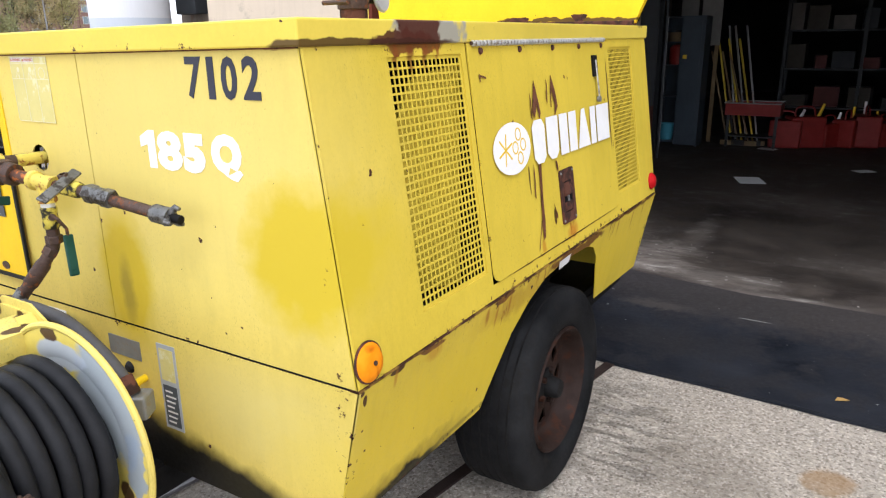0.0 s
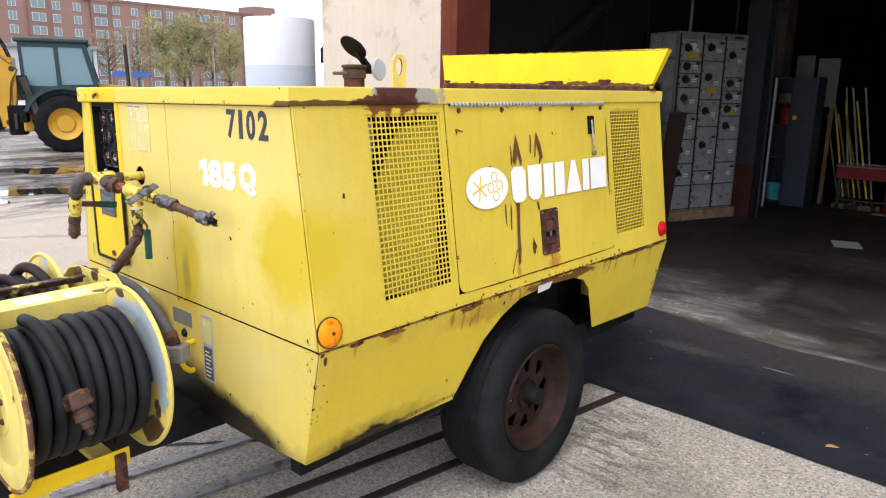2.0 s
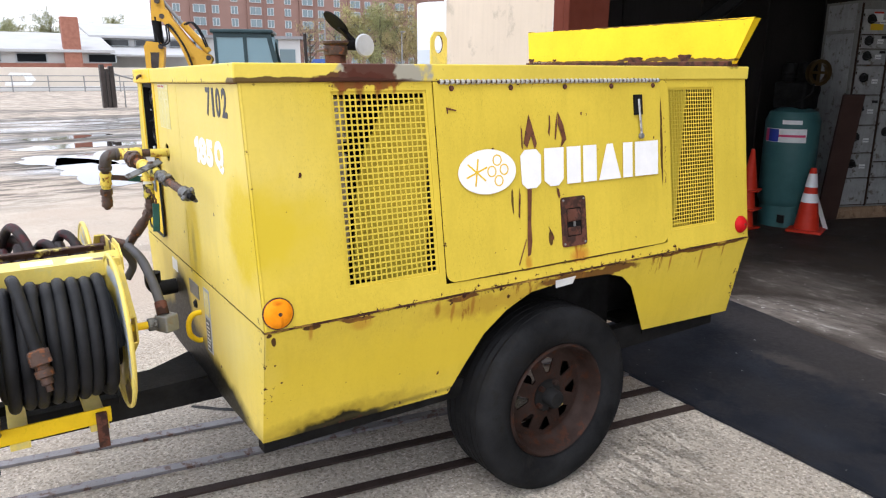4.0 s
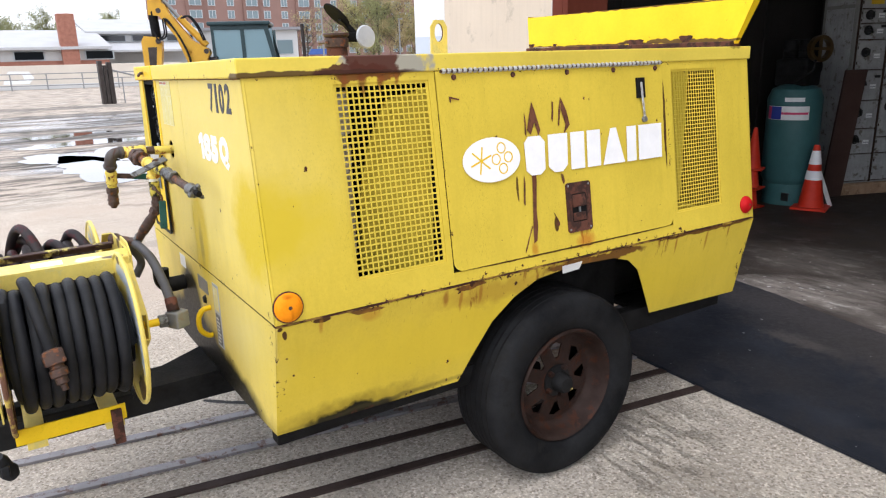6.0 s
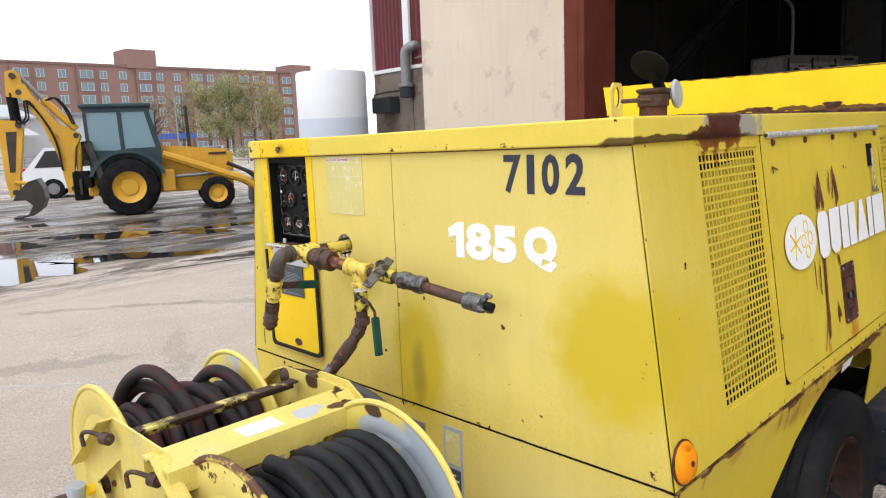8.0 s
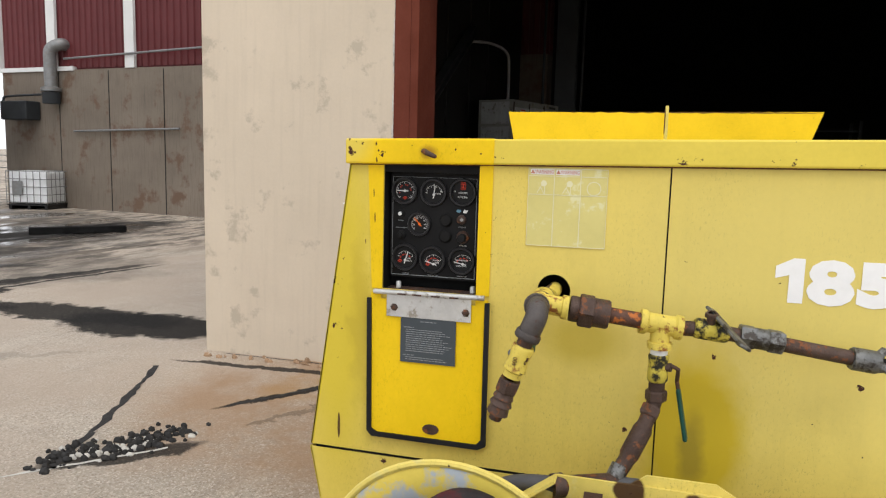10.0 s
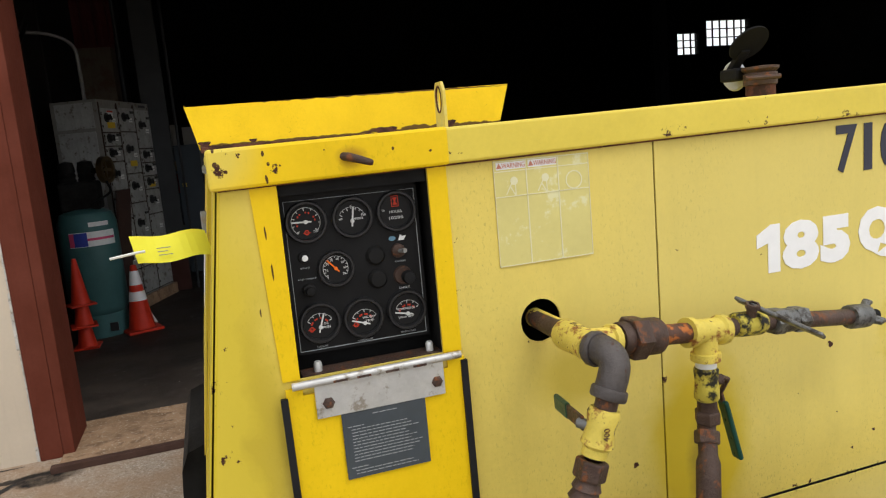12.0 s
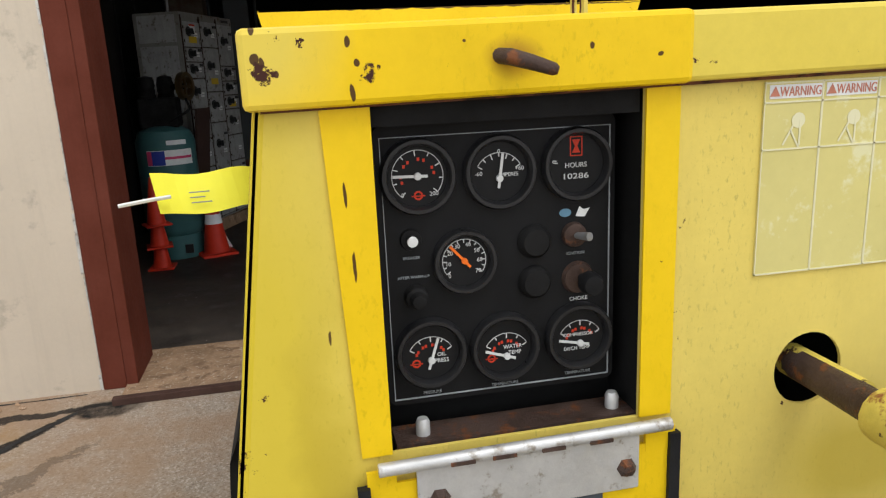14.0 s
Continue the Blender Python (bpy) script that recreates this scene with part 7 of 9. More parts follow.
def wraps(x, base, rows, hr, y0, y1, seed, wobble):
    """A hose wound on the drum, in a helix that wanders a little."""
    rnd = random.Random(seed)
    ph = [rnd.uniform(0, 6.28) for _ in range(4)]
    pts = []
    for layer, (r, turns) in enumerate(rows):
        n = int(turns * 26)
        for i in range(n + 1):
            t = i / n
            t2 = t if layer % 2 == 0 else 1 - t
            a = 2 * math.pi * turns * t + 1.2 * layer
            rr = r + wobble * (math.sin(a * 0.37 + ph[0]) + 0.6 * math.sin(a * 1.31 + ph[1]))
            yy = y0 + (y1 - y0) * t2 + wobble * 0.9 * math.sin(a + ph[2]) + wobble * 0.6 * math.sin(a * 0.53 + ph[3])
            pts.append(Vector((x + rr * math.cos(a), yy, AZ + rr * math.sin(a))))
    return pts


flange_far = surface("bare_patched_flange_paint", (0.70, 0.56, 0.11), 0.42, vary=0.2, scale=4, fine=60, bump=0.08, second=(0.66, 0.56, 0.16), amount=0.3, chips=DARK_RUST, chip_at=0.70, chip_scale=14,
                     patches=[((AX + 0.15, RY0, AZ + 0.12), (0.11, 0.1, 0.16), (0.29, 0.35, 0.42), 0.9, 0.14), ((AX + 0.22, RY0, AZ - 0.02), (0.035, 0.1, 0.10), (0.29, 0.35, 0.42), 0.9, 0.08), ((AX + 0.0, RY0, AZ + 0.20), (0.10, 0.1, 0.035), (0.42, 0.47, 0.53), 0.9, 0.05), ((AX - 0.03, RY0, AZ + 0.245), (0.035, 0.1, 0.022), DARK_RUST, 0.95, 0.04), ((AX + 0.15, RY0, AZ - 0.20), (0.11, 0.1, 0.07), DARK_RUST, 0.95, 0.05), ((AX + 0.17, RY0, AZ - 0.10), (0.025, 0.1, 0.035), DARK_RUST, 0.95, 0.04)])
flange_near = surface("chipped_near_flange_paint", (0.72, 0.59, 0.16), 0.42, vary=0.18, scale=4, fine=60, bump=0.08, chips=DARK_RUST, chip_at=0.70, chip_scale=16, wear=[((AX - 0.02, RY1, AZ + 0.24), (0.16, 0.1, 0.06), 0.16), ((AX + 0.2, RY1, AZ + 0.12), (0.07, 0.1, 0.14), 0.12), ((AX, RY1, AZ - 0.25), (0.2, 0.1, 0.04), 0.12)])
reel_a = thing("hose_reel", "yellow hose reel wound with black rubber air hose", "hose reel", group="hose reels on the drawbar")
flange(AX, RY0, -1, flange_far, paint_reel, reel_a)
flange(AX, RY1, -1, flange_near, rust_rim, reel_a)
part("drum", tube([(AX, RY0 - 0.008, AZ), (AX, RY1 + 0.008, AZ)], 0.12, 24), soot_black, reel_a)
HR = 0.0195
coil = wraps(AX, 0.14, [(0.155, 8.0), (0.192, 8.4)], HR, RY0 - 0.03, RY1 + 0.03, 4, 0.004)
part("air_hose", tube(coil, HR, 12), black_rubber, reel_a, "black rubber air hose", True)
tail = curve_points([(AX - 0.02, RY1 + 0.10, AZ + 0.225), (AX + 0.06, RY1 + 0.105, AZ + 0.225), (AX + 0.14, RY1 + 0.115, AZ + 0.18), (AX + 0.19, RY1 + 0.125, AZ + 0.12), (AX + 0.215, RY1 + 0.135, AZ + 0.06)], 6)
part("hose_tail", tube(tail, HR, 12), black_rubber, reel_a, "", True)
e0, ed = tail[-1], (tail[-1] - tail[-3]).normalized()
coupling = part("hose_coupling", lathe([(0.020, 0), (0.026, 0.004), (0.026, 0.05), (0.021, 0.054), (0.021, 0.062), (0.027, 0.066), (0.027, 0.088), (0.018, 0.092), (0.018, 0.112), (0.010, 0.116), (0.010, 0.135), (0, 0.137)], axis_to(e0, ed), 14), rust_iron, reel_a, "corroded hose coupling with bolt clamp", True)
for s in (-1, 1):
    part("clamp_jaw", moved(boxes(((-0.03, s * 0.024 - 0.006, 0.004), (0.03, s * 0.024 + 0.006, 0.05)), bevel=0.003), axis_to(e0, ed) @ pose(0, 0, 0, 0, 0, 20)), rust_iron, coupling)
    for h in (0.014, 0.04):
        part("clamp_bolt", moved(tube([(s * 0.026, -0.036, h), (s * 0.026, 0.036, h)], 0.004, 8), axis_to(e0, ed) @ pose(0, 0, 0, 0, 0, 20)), rust_iron, coupling)
part("axle", tube([(AX, -0.835, AZ), (AX, RY1, AZ)], 0.014, 12), paint_bright, reel_a, "yellow axle end", True)
part("axle", tube([(AX, RY0, AZ), (AX, -0.215, AZ)], 0.014, 12), paint_bright, reel_a, "yellow axle end", True)
crank = part("crank_socket", lathe([(0, -0.03), (0.022, -0.03), (0.026, -0.02), (0.026, 0.02), (0.022, 0.03), (0, 0.03)], axis_to((AX, -0.825, AZ), (0.2, 0.1, 1)), 16), grey_paint, reel_a, "grey crank socket", True)
part("socket_lug", lathe([(0, -0.015), (0.022, -0.015), (0.022, 0.015), (0, 0.015)], axis_to((AX - 0.01, -0.80, AZ + 0.05), (0, 1, 0.2)), 14), grey_paint, crank, smooth=True)
part("crank_handle", tube([(AX, -0.83, AZ), (AX - 0.045, -0.90, AZ + 0.0), (AX - 0.07, -0.945, AZ - 0.002)], [0.017, 0.0185, 0.0175], 14), grey_paint, crank, "grey crank handle", True)
part("handle_end", lathe([(0.018, 0), (0.019, 0.006), (0, 0.008)], axis_to((AX - 0.07, -0.945, AZ - 0.002), (-0.45, -0.9, 0)), 14), rust_iron, crank)
swivel = part("swivel_block", boxes(((-0.032, -0.030, -0.032), (0.032, 0.030, 0.032)), m=Matrix.Translation((AX + 0.004, -0.175, AZ)) @ pose(0, 0, 0, 0, 0, 30), bevel=0.008), zinc, reel_a, "galvanised hex swivel elbow")
collar(Vector((AX, -0.225, AZ)), (0, 1, 0), 0.024, 0.03, zinc_dark, swivel, "hex_nut")
feed = curve_points([(AX, -0.185, AZ + 0.028), (AX - 0.022, -0.186, AZ + 0.065), (AX - 0.085, -0.192, AZ + 0.125), (AX - 0.19, -0.202, AZ + 0.185), (AX - 0.29, -0.212, AZ + 0.205), (-0.955, -0.220, 1.066)], 6)
part("feed_hose", tube(feed, 0.0175, 12), hose_grey, reel_a, "grey braided feed hose", True)
collar(feed[4], feed[5] - feed[3], 0.022, 0.05, rust_plain, swivel, "ferrule", 14)

BZ = AZ - 0.012
reel_b = thing("hose_reel", "yellow hose reel loosely wound with dusty maroon hose", "hose reel", group="hose reels on the drawbar")
flange(BX, RY0, -1, paint_flange, paint_reel, reel_b, BZ)
flange(BX, RY1, -1, paint_reel, paint_reel, reel_b, BZ)
part("drum", tube([(BX, RY0 - 0.008, BZ), (BX, RY1 + 0.008, BZ)], 0.11, 24), soot_black, reel_b)
coil = wraps(BX, 0.13, [(0.135, 6.0), (0.168, 6.3)], 0.020, RY0 - 0.035, RY1 + 0.035, 9, 0.009)
part("air_hose", tube(coil, 0.0195, 12), red_hose, reel_b, "dusty maroon hose", True)
for k, (dx, dy, h, w) in enumerate(((0.01, 0.02, 0.285, 0.14), (0.05, 0.20, 0.245, 0.11), (-0.05, 0.03, 0.225, 0.11), (0.02, 0.13, 0.205, 0.15))):
    loop = curve_points([(BX + dx - w, RY1 + 0.06 + dy * 0.5, BZ + 0.08), (BX + dx - w * 0.85, RY1 + 0.08 + dy, BZ + h * 0.72), (BX + dx - w * 0.25, RY1 + 0.11 + dy, BZ + h * 0.97), (BX + dx + w * 0.35, RY1 + 0.14 + dy, BZ + h * 0.92), (BX + dx + w * 0.9, RY1 + 0.17 + dy, BZ + h * 0.62), (BX + dx + w * 1.15, RY1 + 0.18 + dy, BZ + 0.05)], 7)
    part("hose_loop", tube(loop, 0.0195, 12), red_hose, reel_b, "", True)
part("axle", tube([(BX, -0.835, BZ), (BX, RY1, BZ)], 0.014, 12), paint_bright, reel_b, "", True)
part("axle", tube([(BX, RY0, BZ), (BX, -0.20, BZ)], 0.014, 12), paint_bright, reel_b, "", True)
crank = part("crank_socket", lathe([(0, -0.03), (0.022, -0.03), (0.026, 0), (0.022, 0.03), (0, 0.03)], axis_to((BX, -0.82, BZ), (0.2, 0.1, 1)), 16), grey_paint, reel_b, "grey crank socket", True)
part("crank_arm", tube([(BX, -0.83, BZ), (BX - 0.02, -1.0, BZ - 0.005), (BX - 0.02, -1.02, BZ - 0.02), (BX + 0.03, -1.03, BZ - 0.13), (BX + 0.03, -1.06, BZ - 0.15), (BX + 0.01, -1.16, BZ - 0.155)], 0.013, 12), rust_iron, crank, "rusty crank arm", True)
part("feed_hose", tube(curve_points([(BX, -0.19, BZ), (BX, -0.16, BZ + 0.06), (BX + 0.03, -0.19, BZ + 0.13), (-1.16, -0.25, 1.05), (-1.06, -0.277, 1.075)], 6), 0.0175, 12), hose_grey, reel_b, "", True)
plug = thing("rubber_plug", "black rubber hose plug hanging under the reel", "plug", AX + 0.12, -0.78, 0.52)
part("plug_body", lathe([(0, -0.05), (0.022, -0.045), (0.03, -0.02), (0.024, 0.0), (0.026, 0.03), (0.02, 0.05), (0, 0.052)], pose(0, 0, 0.0, 20, 15, 0), 14), black_rubber, plug, smooth=True)
for s in (-1, 1):
    part("plug_ear", boxes(((s * 0.02 - 0.01, -0.012, -0.02), (s * 0.035 + 0.008, 0.012, 0.02)), bevel=0.004), black_rubber, plug)


# ---- inside the shop ----
before_shop = set(bpy.data.objects)
mcc_grey = surface("dirty_grey_cabinet_paint", (0.215, 0.212, 0.195), 0.7, vary=0.3, scale=3, fine=40, bump=0.05, streak=0.4, second=(0.10, 0.058, 0.030), amount=0.18)
mcc_panel = surface("pale_grey_door_paint", (0.33, 0.335, 0.325), 0.6, vary=0.3, scale=5, fine=40, bump=0.04, streak=0.3, second=(0.15, 0.135, 0.115), amount=0.25, chips=(0.07, 0.035, 0.018), chip_at=0.70, chip_scale=9)
mcc_edge = surface("rust_stained_joint", (0.030, 0.015, 0.008), 0.8, vary=0.4)
warn_yellow = surface("yellow_warning_label", (0.65, 0.42, 0.02), 0.5, vary=0.1)
black_plastic = surface("black_plastic", (0.014, 0.014, 0.014), 0.4, vary=0.2)
teal = surface("teal_tank_paint", (0.04, 0.115, 0.115), 0.45, vary=0.25, scale=3, fine=50, bump=0.08, chips=DARK_RUST, chip_at=0.72)
cone_orange = surface("traffic_cone_orange", (0.58, 0.028, 0.007), 0.5, vary=0.2, scale=6, bump=0.1)
cone_white = surface("reflective_white_band", (0.85, 0.85, 0.85), 0.35, vary=0.1, scale=10)
brass = surface("dull_brass", (0.13, 0.085, 0.035), 0.4, 0.8, vary=0.3, scale=10)
# locker, column and rack colours set low, holding the shop's dimness
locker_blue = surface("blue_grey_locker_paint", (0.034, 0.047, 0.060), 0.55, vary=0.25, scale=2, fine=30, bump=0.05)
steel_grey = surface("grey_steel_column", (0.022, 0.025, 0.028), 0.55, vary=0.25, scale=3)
red_plastic = surface("red_plastic", (0.20, 0.010, 0.007), 0.45, vary=0.25, scale=7)
blue_plastic = surface("light_blue_plastic", (0.08, 0.32, 0.42), 0.4, vary=0.2)
wood_stick = surface("worn_wooden_handle", (0.16, 0.11, 0.055), 0.6, vary=0.3, scale=9)
yellow_stick = surface("yellow_painted_handle", (0.5, 0.36, 0.03), 0.55, vary=0.3, scale=9)


def shop(x, y):
    """A place on the shop floor, before the shop is set down by its step."""
    return (x - 1.3) / 1.07 + 1.3, (y + 1.2) / 1.07 - 1.2


mcc = thing("motor_control_center", "tall grey electrical cabinet with rows of breaker doors", "electrical cabinet", *shop(-2.765, 8.53), 0.006, rz=68.5)
part("carcass", boxes(((0, 0.0, 0.14), (1.27, 0.55, 2.53)), bevel=0.004), mcc_grey, mcc)
part("side_panel", boxes(((-0.006, 0.05, 0.20), (0.0, 0.50, 2.17)), ((-0.006, 0.05, 2.21), (0.0, 0.50, 2.50)), bevel=0.002), mcc_panel, mcc, "pale grey side panel")
part("plinth", boxes(((-0.03, -0.04, 0), (1.30, 0.58, 0.14)), bevel=0.006), sill_concrete, mcc, "pale concrete plinth")
cols = [[0.33, 0.30, 0.33, 0.35, 0.34, 0.18, 0.16, 0.29], [0.33, 0.19, 0.61, 0.36, 0.51, 0.30], [0.33, 0.30, 0.32, 0.32, 0.17, 0.17, 0.18, 0.50]]
for c, hs in enumerate(cols):
    z, x0 = 0.16, 0.045 + 0.41 * c
    part("section_trim", boxes(((x0 - 0.030, -0.006, 0.15), (x0 - 0.006, 0.0, 2.50))), mcc_edge, mcc)
    for k, h in enumerate(hs):
        d = part("cabinet_door", boxes(((x0, -0.016, z + 0.012), (x0 + 0.365, -0.001, z + h - 0.010)), bevel=0.003), mcc_panel, mcc)
        part("door_rust", boxes(((x0 + 0.01, -0.006, z + 0.001), (x0 + 0.35, 0.0, z + 0.010))), mcc_edge, d)
        for zz in (z + h * 0.25, z + h * 0.75):
            part("door_hinge", boxes(((x0 - 0.006, -0.020, zz - 0.015), (x0 + 0.004, -0.012, zz + 0.015))), mcc_edge, d)
        if k:
            part("door_label", boxes(((x0 + 0.22, -0.019, z + h * 0.40), (x0 + 0.30, -0.016, z + h * 0.40 + 0.050))), label_white, d)
            part("label_bar", boxes(((x0 + 0.225, -0.021, z + h * 0.40 + 0.016), (x0 + 0.295, -0.019, z + h * 0.40 + 0.026))), grey_ink, d)
            if not (c == 2 and k in (1, 2)) and h > 0.13 and (c, k) != (1, 1):
                kb = part("rotary_switch", lathe([(0, 0.05), (0.03, 0.045), (0.036, 0.01), (0.055, 0.008), (0.055, 0)], axis_to((x0 + 0.10, -0.016, z + h * 0.60), (0, -1, 0)), 16), black_plastic, d, "black rotary breaker switch", True)
                part("switch_bar", boxes(((-0.010, -0.034, 0.045), (0.010, 0.034, 0.066)), m=axis_to((x0 + 0.10, -0.016, z + h * 0.60), (0, -1, 0)) @ pose(0, 0, 0, 0, 0, 30 * (k % 2)), bevel=0.004), black_plastic, kb)
            if (c + k) % 3 == 0 or h < 0.2:
                part("pilot_box", boxes(((x0 + 0.27, -0.026, z + h * 0.75), (x0 + 0.34, -0.016, z + h * 0.75 + 0.03))), black_plastic, d)
        if (c, k) in ((0, 7), (1, 4), (2, 4)):
            part("warning_label", boxes(((x0 + 0.10, -0.020, z + h * 0.18), (x0 + 0.27, -0.016, z + h * 0.18 + 0.07))), warn_yellow, d, "yellow warning label")
        if (c, k) == (0, 7):
            part("notice", boxes(((x0 + 0.12, -0.020, z + h * 0.50), (x0 + 0.25, -0.016, z + h * 0.50 + 0.11))), label_white, d)
            part("notice_bar", boxes(((x0 + 0.12, -0.022, z + h * 0.50 + 0.09), (x0 + 0.25, -0.020, z + h * 0.50 + 0.11))), red_ink, d)
        z += h
    part("seam_rust", boxes(((x0 + 0.368, -0.004, 0.15), (x0 + 0.378, 0.0, 2.48))), mcc_edge, mcc)
part("name_strip", boxes(((1.0, -0.004, 2.47), (1.18, 0.0, 2.50))), black_plastic, mcc)
cond = thing("conduit", "bent grey steel conduit above the electrical cabinet", "conduit", kind="structure")
part("conduit_pipe", tube(curve_points([(-2.72, 8.7, 2.44), (-2.72, 8.7, 3.0), (-2.75, 8.65, 3.25), (-2.95, 8.5, 3.36), (-3.28, 8.3, 3.37)], 6), 0.022, 10), zinc, cond, smooth=True)
part("conduit_pipe", tube([(-2.3, 9.3, 2.44), (-2.3, 9.3, 5.5)], 0.02, 10), steel_grey, cond, smooth=True)
brd = thing("leaning_board", "dark brown board leaning on the electrical cabinet", "board", *shop(-2.82, 8.33), 0.006, rz=67)
part("panel", boxes(((-0.05, -0.02, 0), (0.22, 0.01, 1.5)), m=pose(0, 0, 0, 7)), surface("dark_brown_board", (0.05, 0.026, 0.02), 0.7), brd)

tk = thing("shop_compressor", "upright teal shop air compressor tank with dark pump on top", "air compressor", -2.68, 7.12, 0.006)
body = part("tank", lathe([(0, 0.17), (0.15, 0.18), (0.25, 0.23), (0.29, 0.31), (0.29, 1.20), (0.25, 1.30), (0.15, 1.35), (0, 1.36)], None, 32), teal, tk, smooth=True)
part("skirt_ring", lathe([(0.25, 0.0), (0.26, 0.0), (0.26, 0.24), (0.25, 0.24)], None, 32), teal, tk, smooth=True)
part("access_port", boxes(((0.10, -0.262, 0.06), (0.18, -0.24, 0.15))), black_plastic, tk)


def wrap_label(z0, z1, a0, a1, mat, name, label, r=0.2935):
    bm = bmesh.new()
    prev = None
    for i in range(9):
        a = radians(a0 + (a1 - a0) * i / 8)
        cur = [bm.verts.new((r * math.sin(a), -r * math.cos(a), z)) for z in (z0, z1)] + [bm.verts.new(((r - 0.003) * math.sin(a), -(r - 0.003) * math.cos(a), z)) for z in (z1, z0)]
        if prev:
            for k in range(4):
                bm.faces.new((prev[k], prev[(k + 1) % 4], cur[(k + 1) % 4], cur[k]))
        prev = cur
    return part(name, bm, mat, tk, label)


wrap_label(0.97, 1.12, -30, 62, label_white, "wrap_label", "white label with red and blue bars")
wrap_label(0.975, 1.115, -20, 5, surface("blue_label_bar", (0.03, 0.05, 0.3), 0.5), "label_bar", "", 0.2950)
wrap_label(1.03, 1.055, 5, 60, surface("pink_label_bar", (0.6, 0.06, 0.15), 0.5), "label_bar", "", 0.2950)
wrap_label(0.975, 1.115, -30, -20, surface("pink_label_bar", (0.6, 0.06, 0.15), 0.5), "label_bar", "", 0.2950)
wrap_label(1.17, 1.215, 10, 50, label_white, "label_bar", "")
pump = part("pump", boxes(((-0.2, -0.14, 1.33), (0.18, 0.16, 1.63)), bevel=0.03), soot_black, tk, "black compressor pump")
for sx in (-0.11, 0.07):
    part("cylinder", lathe([(0.075, 1.61), (0.085, 1.65), (0.075, 1.67), (0.085, 1.70), (0.075, 1.72), (0.085, 1.75), (0.07, 1.83), (0, 1.85)], Matrix.Translation((sx, 0, 0)), 18), soot_black, pump, smooth=True)
fly = part("flywheel", lathe([(0.10, -0.03), (0.14, -0.03), (0.14, 0.03), (0.10, 0.03), (0.10, -0.03)], axis_to((0.27, -0.08, 1.73), (1, -0.4, 0)), 28), brass, tk, "brass-coloured flywheel", True)
part("spoke_cross", boxes(((-0.11, -0.015, -0.01), (0.11, 0.015, 0.01)), ((-0.015, -0.11, -0.0095), (0.015, 0.11, 0.0095)), m=axis_to((0.27, -0.08, 1.73), (1, -0.4, 0))), brass, fly)
part("shaft", tube([(0.0, 0.02, 1.73), (0.27, -0.08, 1.73)], 0.03, 10), soot_black, tk)
part("motor", lathe([(0, -0.14), (0.09, -0.13), (0.1, -0.1), (0.1, 0.1), (0.09, 0.13), (0, 0.14)], axis_to((-0.02, 0.2, 1.53), (1, 0, 0)), 20), soot_black, tk, smooth=True)
part("gauge_pipe", tube(curve_points([(0.1, -0.2, 1.39), (0.22, -0.25, 1.45), (0.3, -0.22, 1.51), (0.27, -0.15, 1.61)], 5), 0.012, 8), soot_black, tk, smooth=True)


def cone(x, y, z=0.006, s=1.0, bands=True, tilt=0, rz=0, g=""):
    c = thing("traffic_cone", "orange traffic cone with two white reflective bands" if bands else "plain orange traffic cone in a stack", "traffic cone", x, y, z, group="traffic cones", rz=rz)
    c.scale = (s, s, s)
    part("base", boxes(((-0.18, -0.18, 0), (0.18, 0.18, 0.03)), bevel=0.008), cone_orange, c)
    part("body", lathe([(0.135, 0.03), (0.13, 0.05), (0.032, 0.70), (0.026, 0.71), (0, 0.71)], None, 24), cone_orange, c, smooth=True)
    if bands:
        for a, b in ((0.33, 0.43), (0.50, 0.65)):
            ra, rb = 0.1315 - (a - 0.05) * 0.1508 + 0.002, 0.1315 - (b - 0.05) * 0.1508 + 0.002
            part("band", lathe([(ra, a), (rb, b)], None, 24), cone_white, c, "white reflective band", True)
    return c


cone(-2.29, 6.98, rz=20)
for k in range(3):
    cone(-2.765, 6.55, 0.006 + 0.215 * k, 0.66, False, rz=12 * k)
tube_ = thing("white_tube", "white plastic strip leaning by the cone", "plastic strip", -2.17, 7.16, 0.02)
part("strip", boxes(((-0.02, -0.004, 0), (0.03, 0.004, 0.46)), m=pose(0, 0, 0, 0, -24, 0), bevel=0.002), label_white, tube_)

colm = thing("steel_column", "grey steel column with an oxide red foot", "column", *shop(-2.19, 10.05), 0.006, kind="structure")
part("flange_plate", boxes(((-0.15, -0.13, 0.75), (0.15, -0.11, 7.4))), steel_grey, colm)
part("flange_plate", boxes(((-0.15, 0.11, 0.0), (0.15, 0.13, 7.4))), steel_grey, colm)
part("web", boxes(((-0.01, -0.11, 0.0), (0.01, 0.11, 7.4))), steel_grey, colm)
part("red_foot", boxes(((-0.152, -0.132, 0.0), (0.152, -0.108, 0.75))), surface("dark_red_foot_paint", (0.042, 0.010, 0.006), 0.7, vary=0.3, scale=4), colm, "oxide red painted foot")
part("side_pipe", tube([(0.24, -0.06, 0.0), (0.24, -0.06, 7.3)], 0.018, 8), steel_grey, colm)

